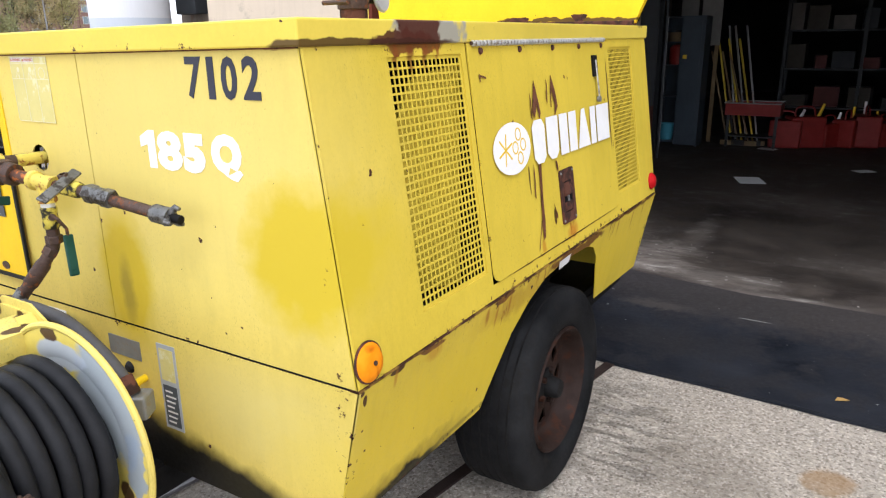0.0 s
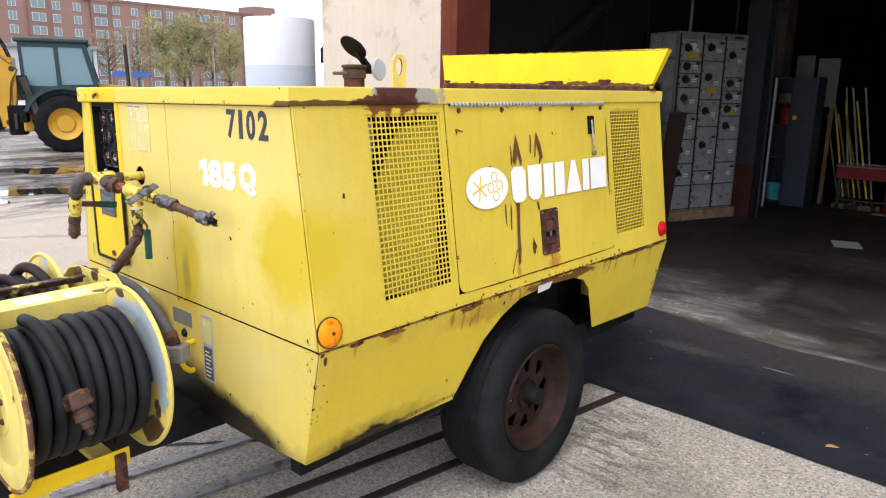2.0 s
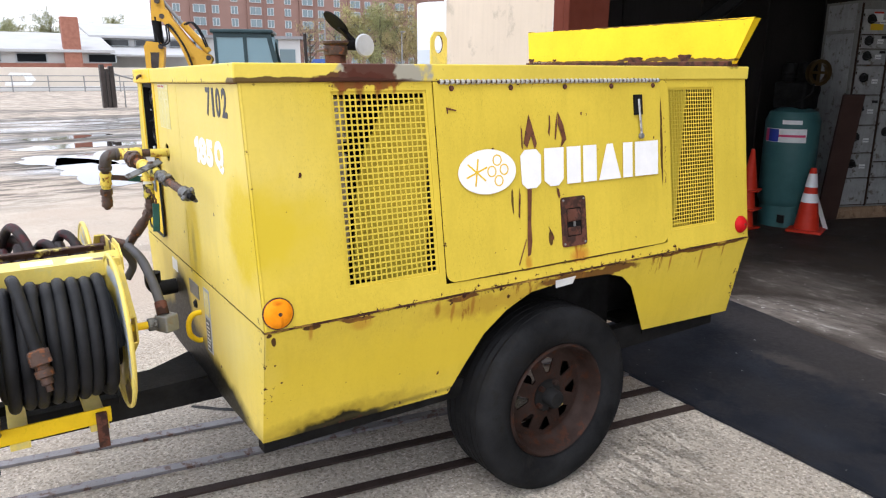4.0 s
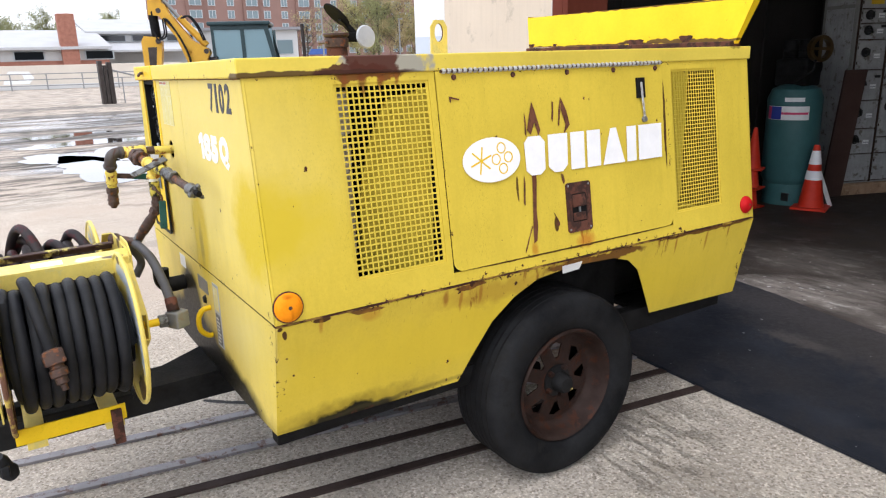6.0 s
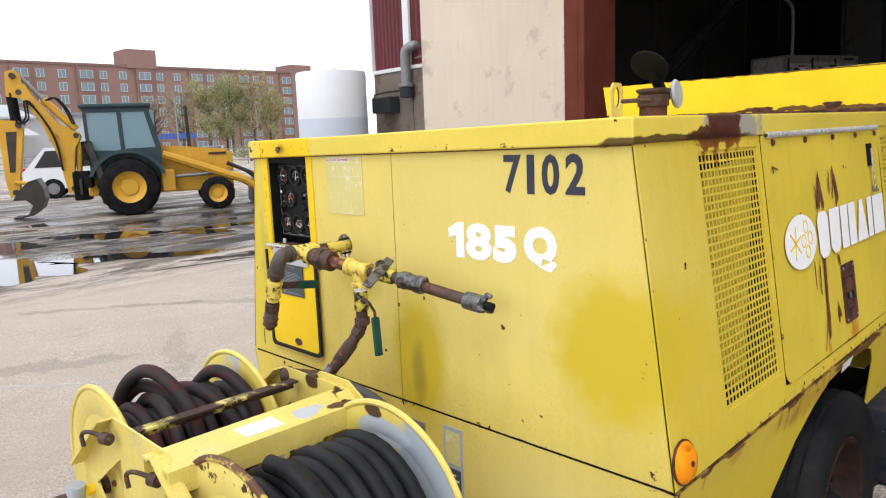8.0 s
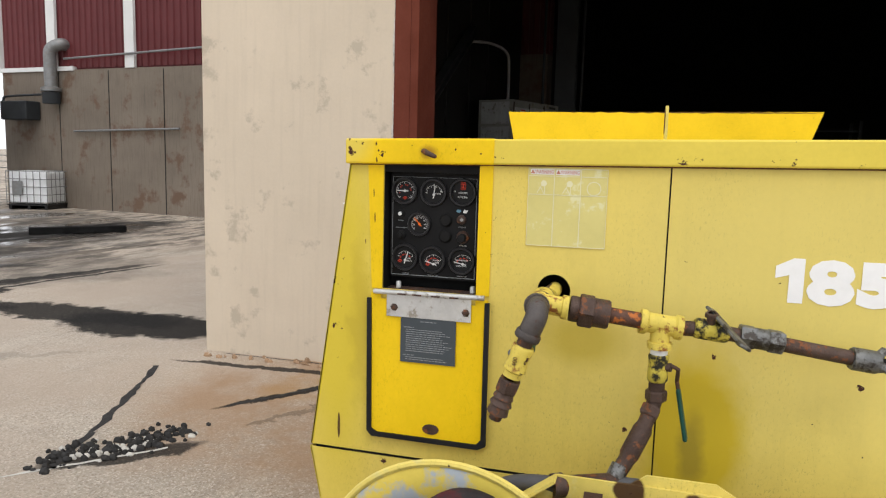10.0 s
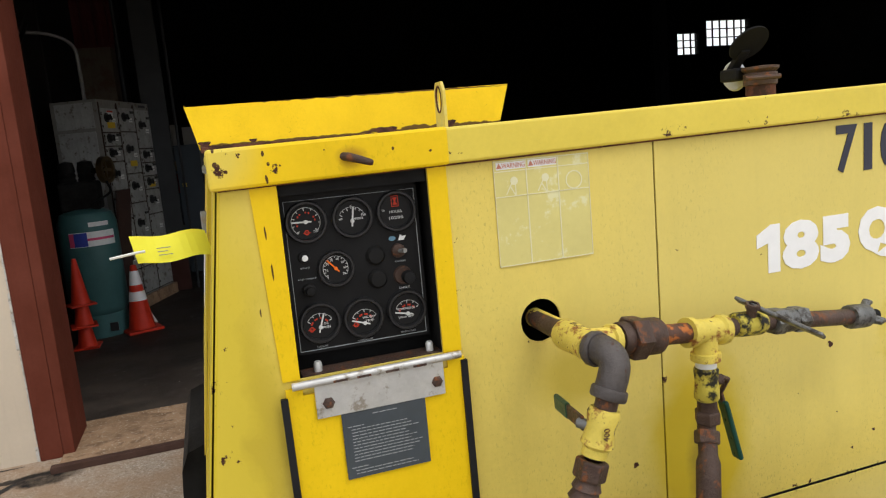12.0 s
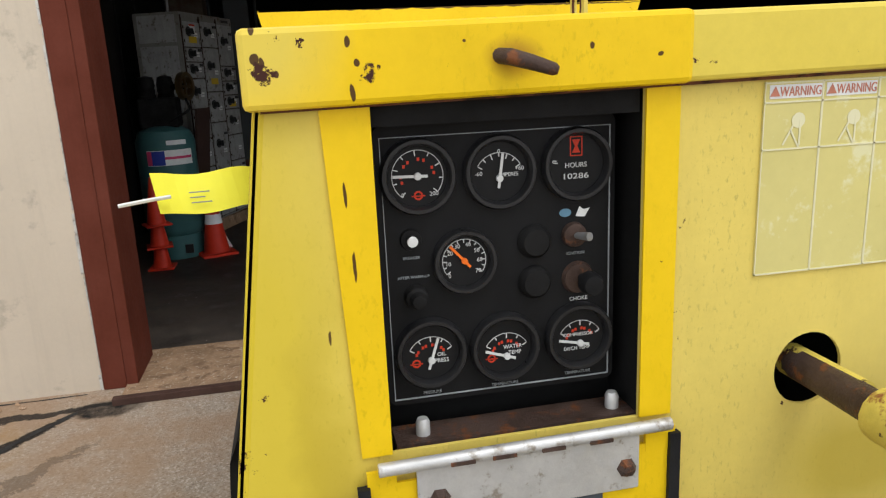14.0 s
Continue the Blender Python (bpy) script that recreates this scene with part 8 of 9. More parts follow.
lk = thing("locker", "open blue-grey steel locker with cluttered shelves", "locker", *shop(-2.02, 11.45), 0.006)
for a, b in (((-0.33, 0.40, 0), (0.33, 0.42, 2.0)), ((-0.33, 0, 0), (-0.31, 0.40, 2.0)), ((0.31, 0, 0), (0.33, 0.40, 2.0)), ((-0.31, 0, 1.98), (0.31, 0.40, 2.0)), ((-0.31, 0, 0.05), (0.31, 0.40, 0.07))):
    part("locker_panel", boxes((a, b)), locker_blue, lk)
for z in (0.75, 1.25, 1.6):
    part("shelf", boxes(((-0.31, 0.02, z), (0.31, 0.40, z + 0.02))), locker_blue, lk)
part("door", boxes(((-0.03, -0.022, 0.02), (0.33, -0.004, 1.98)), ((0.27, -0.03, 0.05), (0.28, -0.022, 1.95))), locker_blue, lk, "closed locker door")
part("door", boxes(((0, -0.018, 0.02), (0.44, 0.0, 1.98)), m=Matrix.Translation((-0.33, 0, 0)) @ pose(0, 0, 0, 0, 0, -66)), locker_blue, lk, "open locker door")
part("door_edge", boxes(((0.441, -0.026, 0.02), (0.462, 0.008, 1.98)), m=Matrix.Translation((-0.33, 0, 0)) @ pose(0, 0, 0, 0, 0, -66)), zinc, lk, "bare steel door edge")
part("warning_label", boxes(((0.02, -0.026, 1.36), (0.08, -0.022, 1.42))), warn_yellow, lk)
sheet = thing("pale_board", "pale boards leaning on the wall behind the locker", "board", *shop(-1.95, 12.2), 0.006, rz=-6)
part("panel", boxes(((-0.30, 0, 1.55), (-0.02, 0.02, 2.35)), ((0.04, 0, 1.55), (0.36, 0.02, 2.30))), surface("pale_dusty_board", (0.17, 0.165, 0.15), 0.7, vary=0.25, scale=4), sheet)
part("batten", boxes(((-0.30, 0.022, 0), (-0.24, 0.05, 2.3)), ((0.28, 0.022, 0), (0.34, 0.05, 2.25))), wood_stick, sheet)
for name, lab_, x, z, mat, prof in (("red_can", "red steel can on the locker shelf", shop(-2.13, 0)[0], 1.276, red_plastic, [(0, 0), (0.13, 0), (0.13, 0.26), (0.08, 0.3), (0, 0.3)]), ("blue_bucket", "light blue plastic bucket in the locker", shop(-2.22, 0)[0], 0.082, blue_plastic, [(0, 0), (0.10, 0), (0.13, 0.26), (0.12, 0.26), (0.10, 0.02), (0, 0.02)]), ("parts_bin", "brown cardboard parts bin on the shelf", shop(-2.14, 0)[0], 1.626, wood_stick, [(0, 0), (0.16, 0), (0.16, 0.14), (0, 0.14)])):
    t = thing(name, lab_, name.split("_")[1], x, shop(0, 11.62)[1], z)
    part("body", lathe(prof, None, 16), mat, t, smooth=True)
    part("lid", lathe([(0.05, prof[-2][1] - 0.002), (0.05, prof[-2][1] + 0.03), (0, prof[-2][1] + 0.03)], None, 12), black_plastic, t)

rnd = random.Random(11)
for k in range(9):
    x, lean = -1.08 + 0.055 * k, rnd.uniform(-44, -26)
    t = thing("broom_handle" if k % 2 else "mop_handle", "long wooden handle leaning against the dark rack" if k % 3 else "yellow painted handle leaning against the dark rack", "broom", x, 11.1 + 0.05 * (k % 3), 0.006, group="brooms by the rack")
    part("stick", tube([(0, 0, 0.02), (lean * 0.012, 0.32, 1.45 + 0.2 * (k % 3))], 0.016, 8), (wood_stick, yellow_stick, zinc)[k % 3], t, smooth=True)
    part("head", boxes(((-0.11, -0.03, 0), (0.11, 0.03, 0.08)), bevel=0.01), black_plastic if k % 2 else wood_stick, t)
cart = thing("tool_cart", "low red tool cart with steel rim", "cart", *shop(-0.86, 11.95), 0.006)
for a, b in (((-0.40, -0.25, 0.50), (0.40, 0.25, 0.52)), ((-0.40, -0.25, 0.52), (-0.385, 0.25, 0.68)), ((0.385, -0.25, 0.52), (0.40, 0.25, 0.68)), ((-0.385, -0.25, 0.52), (0.385, -0.235, 0.68)), ((-0.385, 0.235, 0.52), (0.385, 0.25, 0.68))):
    part("tray_side", boxes((a, b)), red_plastic, cart)
part("rim", tube([(-0.41, -0.26, 0.69), (0.41, -0.26, 0.69), (0.41, 0.26, 0.69), (-0.41, 0.26, 0.69), (-0.41, -0.26, 0.69)], 0.012, 6), zinc, cart)
for sx in (-0.35, 0.35):
    for sy in (-0.2, 0.2):
        part("leg", boxes(((sx - 0.02, sy - 0.02, 0.10), (sx + 0.02, sy + 0.02, 0.50))), steel_grey, cart)
        part("caster", lathe([(0, -0.015), (0.05, -0.015), (0.05, 0.015), (0, 0.015)], axis_to((sx, sy, 0.05), (1, 0, 0)), 14), black_plastic, cart)
part("lower_shelf", boxes(((-0.36, -0.22, 0.16), (0.36, 0.22, 0.18))), steel_grey, cart)
for k in range(7):
    t = thing("fuel_can", "red plastic fuel can on the shop floor", "fuel can", *shop(-0.36 + 0.26 * k + (0.1 if k > 1 else 0), 12.1 + 0.17 * k), 0.006, group="fuel cans", rz=25 * k)
    s = 1.45 + 0.4 * ((k + 1) % 3) / 2
    part("body", boxes(((-0.14 * s, -0.10 * s, 0), (0.14 * s, 0.10 * s, 0.26 * s)), bevel=0.03), red_plastic, t)
    part("handle", tube(curve_points([(-0.09 * s, 0, 0.25 * s), (-0.07 * s, 0, 0.33 * s), (0.05 * s, 0, 0.33 * s), (0.08 * s, 0, 0.25 * s)], 4), 0.014, 8), red_plastic, t, smooth=True)
    part("spout", tube([(0.10 * s, 0, 0.24 * s), (0.14 * s, 0, 0.36 * s)], [0.03, 0.02], 10), warn_yellow if k % 2 else label_white, t, smooth=True)
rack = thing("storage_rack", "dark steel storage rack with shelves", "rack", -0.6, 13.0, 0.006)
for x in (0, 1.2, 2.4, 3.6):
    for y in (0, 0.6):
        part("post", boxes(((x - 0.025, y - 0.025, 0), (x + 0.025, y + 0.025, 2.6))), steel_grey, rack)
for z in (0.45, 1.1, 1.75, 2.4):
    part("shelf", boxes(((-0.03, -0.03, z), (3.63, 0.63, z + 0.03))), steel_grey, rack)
# box tints scaled down to sit in the unlit back of the shop
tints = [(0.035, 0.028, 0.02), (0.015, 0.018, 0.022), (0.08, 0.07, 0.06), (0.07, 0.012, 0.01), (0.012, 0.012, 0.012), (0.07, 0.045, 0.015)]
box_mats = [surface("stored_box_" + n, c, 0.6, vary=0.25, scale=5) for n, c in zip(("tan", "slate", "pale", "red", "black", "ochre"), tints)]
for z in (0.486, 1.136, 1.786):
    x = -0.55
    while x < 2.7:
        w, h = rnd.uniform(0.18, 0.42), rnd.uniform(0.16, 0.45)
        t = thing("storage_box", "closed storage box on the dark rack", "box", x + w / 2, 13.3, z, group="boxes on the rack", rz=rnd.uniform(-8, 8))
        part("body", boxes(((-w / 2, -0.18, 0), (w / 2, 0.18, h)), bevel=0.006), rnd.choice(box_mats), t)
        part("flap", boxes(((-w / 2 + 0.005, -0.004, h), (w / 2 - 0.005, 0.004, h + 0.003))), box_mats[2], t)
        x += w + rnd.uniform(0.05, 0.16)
for x, y, w, h, rz in ((-0.28, 8.1, 0.15, 0.21, 20), (-0.44, 10.85, 0.13, 0.1, -15), (0.9, 9.4, 0.12, 0.09, 40)):
    t = thing("paper_sheet", "white sheet of paper lying on the dark floor", "paper", x, y, 0.008, rz=rz)
    part("sheet", boxes(((-w, -h, 0), (w, h, 0.003)), bevel=0.001), label_white, t)
pst = thing("steel_post", "slim grey steel post in the dark shop", "column", 10.2, 15.0, 0.006, kind="structure")
part("post", boxes(((-0.13, -0.13, 0), (0.13, 0.13, 7.4))), steel_grey, pst)
# the shop floor lies a low step under the yard
STEP = Matrix.Translation((1.3, -1.2, 1.75)) @ Matrix.Diagonal((1.07, 1.07, 1.07, 1)) @ Matrix.Translation((-1.3, 1.2, -1.75))
for o in bpy.data.objects:
    if o not in before_shop and o.parent is None:
        o.matrix_basis = STEP @ o.matrix_basis
lf = thing("fallen_leaf", "small dry yellow leaf on the rubber mat", "leaf", 0.97, 2.47, 0.025, rz=30)
part("blade", plate([(-0.035, 0), (-0.015, 0.018), (0.01, 0.014), (0.035, 0), (0.008, -0.015), (-0.018, -0.013)], [], lambda u, v: Vector((u, v, 0.004 + abs(v) * 0.4)), (0, 0, 0.001)), surface("dry_leaf", (0.4, 0.25, 0.08), 0.7), lf)


# ---- the yard ----
tank_white = surface("milky_tank_plastic", (0.80, 0.81, 0.82), 0.4, vary=0.06, scale=1.0, fine=30, bump=0.03, streak=0.06)
tank_blue = surface("milky_tank_plastic_filled", (0.60, 0.65, 0.71), 0.4, vary=0.06, scale=1.0, fine=30, bump=0.03, streak=0.06)
tk2 = thing("storage_tank", "tall white plastic storage tank, lower part full", "tank", -19.9, 14.0, 0)
part("lower_shell", lathe([(0, 0.0), (1.18, 0.0), (1.22, 0.05), (1.22, 2.42)], None, 48), tank_blue, tk2, "bluish filled part", True)
part("upper_shell", lathe([(1.22, 2.42), (1.22, 3.90), (1.19, 4.0), (0.4, 4.06), (0, 4.07)], None, 48), tank_white, tk2, "", True)
part("hatch", lathe([(0.25, 4.05), (0.25, 4.14), (0, 4.16)], None, 24), tank_white, tk2, smooth=True)

ibc = thing("ibc_tote", "white plastic tote in a steel cage on a black pallet", "tote", -17.75, 15.0, 0, rz=12)
part("bottle", boxes(((-0.56, -0.46, 0.16), (0.56, 0.46, 1.08)), bevel=0.06), tank_white, ibc)
part("pallet_deck", boxes(((-0.6, -0.5, 0.11), (0.6, 0.5, 0.14))), black_plastic, ibc)
for x in (-0.55, 0, 0.5):
    part("pallet_foot", boxes(((x, -0.5, 0), (x + 0.08, 0.5, 0.11))), black_plastic, ibc)
for z in (0.2, 0.42, 0.64, 0.86, 1.08):
    part("cage_hoop", tube([(-0.6, -0.5, z), (0.6, -0.5, z), (0.6, 0.5, z), (-0.6, 0.5, z), (-0.6, -0.5, z)], 0.011, 6), zinc, ibc)
for i in range(7):
    for y in (-0.505, 0.505):
        part("cage_bar", tube([(-0.6 + 0.2 * i, y, 0.14), (-0.6 + 0.2 * i, y, 1.09)], 0.010, 6), zinc, ibc)
for i in range(1, 5):
    for x in (-0.605, 0.605):
        part("cage_bar", tube([(x, -0.5 + 0.2 * i, 0.14), (x, -0.5 + 0.2 * i, 1.09)], 0.010, 6), zinc, ibc)
part("label_plate", boxes(((-0.42, -0.52, 0.42), (-0.12, -0.512, 0.80))), zinc, ibc)

# building wing with red ribbed siding over a stained concrete wall
wing_concrete = surface("rust_stained_concrete", (0.20, 0.165, 0.13), 0.9, vary=0.3, scale=0.5, fine=18, bump=0.3, streak=0.5, second=(0.15, 0.10, 0.07), amount=0.35)
siding_red = surface("dark_red_siding", (0.115, 0.020, 0.022), 0.5, vary=0.2, scale=1.0, fine=20, bump=0.04)
white_trim = surface("white_painted_trim", (0.72, 0.72, 0.70), 0.5, vary=0.1, scale=2)
wing_m = Matrix.Translation((-15.9, 15.4, 0)) @ pose(0, 0, 0, 0, 0, -7)
wing = new("annex_building")
wing.matrix_basis = wing_m
tagged(wing, "building annex with dark red siding over stained concrete", "building", kind="structure")
part("concrete_wall", boxes(((-3.9, 0, 0), (13, 0.4, 4.0))), wing_concrete, wing, "brown stained concrete wall")
for x in (-1.55, 0.4, 2.4):
    part("wall_joint", boxes(((x, -0.004, 0), (x + 0.03, 0.0, 3.95))), inner_dark, wing)
bm = bmesh.new()
prev = None
x = -3.9
while x < 13:
    for dx, dy in ((0, 0.08), (0.10, 0.08), (0.13, 0.04), (0.20, 0.04)):
        cur = (bm.verts.new((x + dx, dy, 4.05)), bm.verts.new((x + dx, dy, 12.0)))
        if prev:
            bm.faces.new((prev[0], cur[0], cur[1], prev[1]))
        prev = cur
    x += 0.23
part("siding", bm, siding_red, wing, "dark red ribbed siding")
part("siding_back", boxes(((-3.9, 0.1, 4.0), (13, 0.4, 12.0))), siding_red, wing)
part("ledge_trim", boxes(((-3.95, -0.05, 3.97), (-0.9, 0.12, 4.09)), ((-3.98, -0.05, 4.0), (-3.9, 0.4, 12.0))), white_trim, wing, "white ledge trim")
for x in (-1.75, 1.25, 4.5):
    part("pilaster", boxes(((x - 0.17, -0.04, 4.0), (x + 0.17, 0.05, 12.0))), white_trim, wing, "white pilaster strip")
part("wall_pipe", tube([(-0.9, -0.08, 2.25), (3.0, -0.08, 2.35)], 0.03, 8), zinc, wing)
part("wall_pipe", tube([(-1.2, -0.08, 4.3), (4.0, -0.08, 4.45)], 0.03, 8), zinc, wing)
duct = part("vent_duct", tube(curve_points([(-1.55, -0.25, 3.1), (-1.55, -0.25, 3.7), (-1.55, -0.25, 4.2), (-1.5, -0.25, 4.55), (-1.3, -0.1, 4.7), (-1.3, 0.1, 4.7)], 5), 0.17, 16), zinc, wing, "galvanised vent duct", True)
part("duct_flange", lathe([(0.17, 3.35), (0.27, 3.37), (0.27, 3.47), (0.17, 3.5)], Matrix.Translation((-1.55, -0.25, 0)), 20), zinc, duct, smooth=True)
part("duct_fan", lathe([(0, 3.0), (0.24, 3.02), (0.24, 3.34), (0, 3.36)], Matrix.Translation((-1.55, -0.25, 0)), 20), steel_grey, duct, smooth=True)
part("wall_box", boxes(((-3.4, -0.5, 2.55), (-2.3, -0.02, 3.1)), bevel=0.04), steel_grey, wing, "grey wall-mounted unit")
part("box_face", boxes(((-3.41, -0.45, 2.6), (-3.402, -0.1, 3.0))), rust_plain, wing)
part("wall_pipe", tube(curve_points([(-3.5, -0.3, 2.8), (-3.5, -0.3, 3.15), (-3.3, -0.25, 3.25), (-1.6, -0.2, 3.3)], 4), 0.035, 8), steel_grey, wing)
part("roof_slab", boxes(((-3.9, 0.0, 12.0), (13, 9, 12.2))), wing_concrete, wing)

# backhoe loader: x forward, y to its far side, wheels on the ground
loader_y = surface("loader_yellow", (0.62, 0.34, 0.03), 0.45, vary=0.25, scale=1.5, fine=30, bump=0.05, chips=DARK_RUST, chip_at=0.70)
cab_dark = surface("dark_teal_cab_paint", (0.025, 0.05, 0.055), 0.4, vary=0.2)
steel_worn = surface("worn_bucket_steel", (0.055, 0.045, 0.04), 0.5, 0.5, vary=0.4, scale=3)
cab_glass, cn, cl_, cp = nodes_of("tinted_cab_glass")
cp.inputs["Base Color"].default_value = (0.20, 0.32, 0.36, 1)
cp.inputs["Roughness"].default_value, cp.inputs["Alpha"].default_value = 0.06, 0.74
ldr = thing("backhoe_loader", "yellow backhoe loader with dark glazed cab, parked in the yard", "backhoe loader", -17.75, 5.86, 0, rz=66)


def loader_wheel(u, v, r, w, rim):
    m = axis_to((u, v, r), (0, -1, 0))
    t = part("wheel", moved(lathe([(rim, -w / 2), (r * 0.9, -w / 2), (r * 0.97, -w * 0.42), (r, -w * 0.3), (r, w * 0.3), (r * 0.97, w * 0.42), (r * 0.9, w / 2), (rim, w / 2)], None, 40), m), tyre_rubber, ldr, "big lugged black tyre", True)
    part("rim", moved(lathe([(rim + 0.01, w * 0.45), (rim * 0.92, w * 0.35), (rim * 0.55, w * 0.2), (rim * 0.5, w * 0.3), (0, w * 0.3)], None, 32), m), loader_y, t, "yellow wheel rim", True)
    n = int(r * 30)
    bm = bmesh.new()
    for k in range(n):
        for s in (-1, 1):
            box(bm, (r * 0.955, s * w * 0.26 - w * 0.2, -0.02), (r * 1.02, s * w * 0.26 + w * 0.2, 0.02), m @ pose(0, 0, 0, 0, 0, 360 * (k + 0.5 * (s > 0)) / n) @ pose(0, 0, 0, 90) @ pose(0, 0, 0, 28 * s))
    tagged(part("tread", bm, tyre_rubber, t), kind="stuff")


for v in (0.0, 1.75):
    loader_wheel(0, v, 0.72, 0.42, 0.40)
    loader_wheel(2.13, v + 0.02, 0.43, 0.28, 0.24)
part("chassis", boxes(((-1.0, 0.45, 0.5), (2.6, 1.3, 1.05)), bevel=0.04), loader_y, ldr)
part("engine_hood", plate([(0.75, 1.02), (2.62, 0.98), (2.62, 1.45), (2.45, 1.58), (0.75, 1.74)], [], lambda u, v: Vector((u, 0.45, v)), (0, 0.85, 0)), loader_y, ldr, "yellow engine hood")
part("hood_panel", boxes(((1.4, 0.43, 1.2), (2.1, 0.45, 1.42))), loader_y, ldr)
part("hood_lettering", boxes(((2.0, 0.425, 1.44), (2.45, 0.44, 1.50))), steel_worn, ldr)
cabf = [(-0.90, 1.36), (0.80, 1.22), (0.84, 1.66), (0.60, 2.72), (-0.92, 2.72)]
part("cab_frame", plate(cabf, [[(-0.82, 1.66), (-0.12, 1.64), (-0.14, 2.60), (-0.84, 2.60)], [(-0.02, 1.68), (0.70, 1.70), (0.50, 2.60), (-0.04, 2.60)]], lambda u, v: Vector((u, 0.12, v)), (0, 0.05, 0)), cab_dark, ldr, "dark cab frame")
part("cab_frame", plate(cabf, [[(-0.82, 1.66), (-0.12, 1.64), (-0.14, 2.60), (-0.84, 2.60)], [(-0.02, 1.68), (0.70, 1.70), (0.50, 2.60), (-0.04, 2.60)]], lambda u, v: Vector((u, 1.58, v)), (0, 0.05, 0)), cab_dark, ldr, "dark cab frame")
for y in (0.14, 1.60):
    part("cab_window", boxes(((-0.86, y, 1.62), (0.72, y + 0.008, 2.62))), cab_glass, ldr, "tinted cab glass")
part("cab_window", boxes(((-0.91, 0.2, 1.6), (-0.902, 1.55, 2.62))), cab_glass, ldr, "tinted cab glass")
part("cab_roof", boxes(((-1.0, 0.06, 2.71), (0.68, 1.70, 2.82)), bevel=0.04), cab_dark, ldr)
part("cab_floor", boxes(((-0.88, 0.17, 0.95), (0.8, 1.58, 1.38))), cab_dark, ldr)
part("seat", boxes(((-0.4, 0.6, 1.38), (0.1, 1.1, 1.55)), ((-0.45, 0.6, 1.55), (-0.32, 1.1, 2.15)), bevel=0.04), black_plastic, ldr)
part("fender", plate(ring(14, 0, 0.72, 0.95, start=20, sweep=140) + ring(14, 0, 0.72, 0.86, start=160, sweep=-140), [], lambda u, v: Vector((u, -0.22, v)), (0, 0.5, 0)), cab_dark, ldr)
part("step_box", boxes(((0.78, 0.0, 0.55), (1.1, 0.35, 1.1)), bevel=0.03), loader_y, ldr)
part("exhaust_stack", tube([(1.55, 0.75, 1.6), (1.52, 0.75, 2.75)], [0.045, 0.05], 10), steel_worn, ldr, "", True)
for y in (0.25, 1.45):
    part("lift_arm", tube([(0.85, y, 1.5), (1.9, y, 1.1), (2.9, y, 0.72), (3.3, y, 0.4)], [0.10, 0.12, 0.11, 0.08], 8), loader_y, ldr, "", False)
    part("lift_ram", tube([(1.0, y - 0.02, 0.9), (2.5, y - 0.02, 0.98)], 0.045, 8), zinc, ldr)
    part("tilt_link", tube([(2.45, y + 0.1, 1.2), (3.05, y + 0.1, 0.92), (3.3, y + 0.1, 0.72)], 0.05, 8), steel_worn, ldr)
part("front_bucket", plate([(3.1, 0.06), (4.05, 0.02), (4.05, 0.05), (3.4, 0.14), (3.28, 0.35), (3.36, 0.72), (3.7, 0.93), (3.66, 0.95), (3.28, 0.81), (3.12, 0.4)], [], lambda u, v: Vector((u, -0.25, v)), (0, 2.2, 0)), steel_worn, ldr, "worn steel front bucket")
for y in (-0.26, 1.94):
    part("bucket_cheek", plate([(3.13, 0.05), (4.05, 0.02), (3.7, 0.93), (3.28, 0.81), (3.13, 0.4)], [], lambda u, v, y=y: Vector((u, y, v)), (0, 0.02, 0)), steel_worn, ldr)


def side_plate(name, loop, y, depth, mat, label="", holes=()):
    return part(name, plate(loop, list(holes), lambda u, v: Vector((u, y, v)), (0, depth, 0)), mat, ldr, label)


boom_loop = [(-1.48, 0.60), (-1.22, 0.60), (-1.30, 1.10), (-1.22, 1.73), (-1.06, 2.02), (-1.10, 2.12), (-1.52, 2.36), (-2.06, 3.10), (-2.16, 3.34), (-2.34, 3.36), (-2.38, 3.12), (-1.93, 2.45), (-1.63, 1.60)]
for y in (0.66, 0.98):
    side_plate("boom_plate", boom_loop, y, 0.05, loader_y, "yellow backhoe boom side plate", (ring(12, -1.60, 2.02, 0.07), ring(12, -1.50, 1.45, 0.06)))
side_plate("boom_web", [(-1.44, 0.62), (-1.28, 0.62), (-1.36, 1.6), (-1.50, 2.2), (-2.14, 3.2), (-2.28, 3.2), (-1.78, 2.35), (-1.56, 1.6)], 0.711, 0.268, loader_y)
for (a, b, r, mat, nm) in (((-2.30, 0.86, 3.58), (-1.78, 0.86, 2.93), 0.05, zinc, "ram_rod"), ((-1.82, 0.86, 2.98), (-1.16, 0.86, 2.22), 0.095, loader_y, "ram_barrel"), ((-2.52, 0.86, 3.15), (-2.48, 0.86, 2.42), 0.125, soot_black, "dipper_ram"), ((-1.10, 0.80, 1.9), (-1.22, 0.80, 0.9), 0.07, loader_y, "swing_ram")):
    part(nm, tube([a, b], r, 14), mat, ldr, smooth=True)
dipper_loop = [(-2.88, 2.36), (-2.80, 2.50), (-2.42, 2.46), (-2.34, 2.34), (-2.36, 2.10), (-2.56, 0.90), (-2.58, 0.62), (-2.80, 0.58), (-2.86, 1.0)]
side_plate("dipper", dipper_loop, 0.72, 0.26, loader_y, "yellow backhoe dipper stick")
side_plate("dipper_head", [(-2.62, 3.06), (-2.30, 3.02), (-2.22, 3.22), (-2.26, 3.60), (-2.42, 3.72), (-2.58, 3.66)], 0.74, 0.24, loader_y, "yellow dipper head")
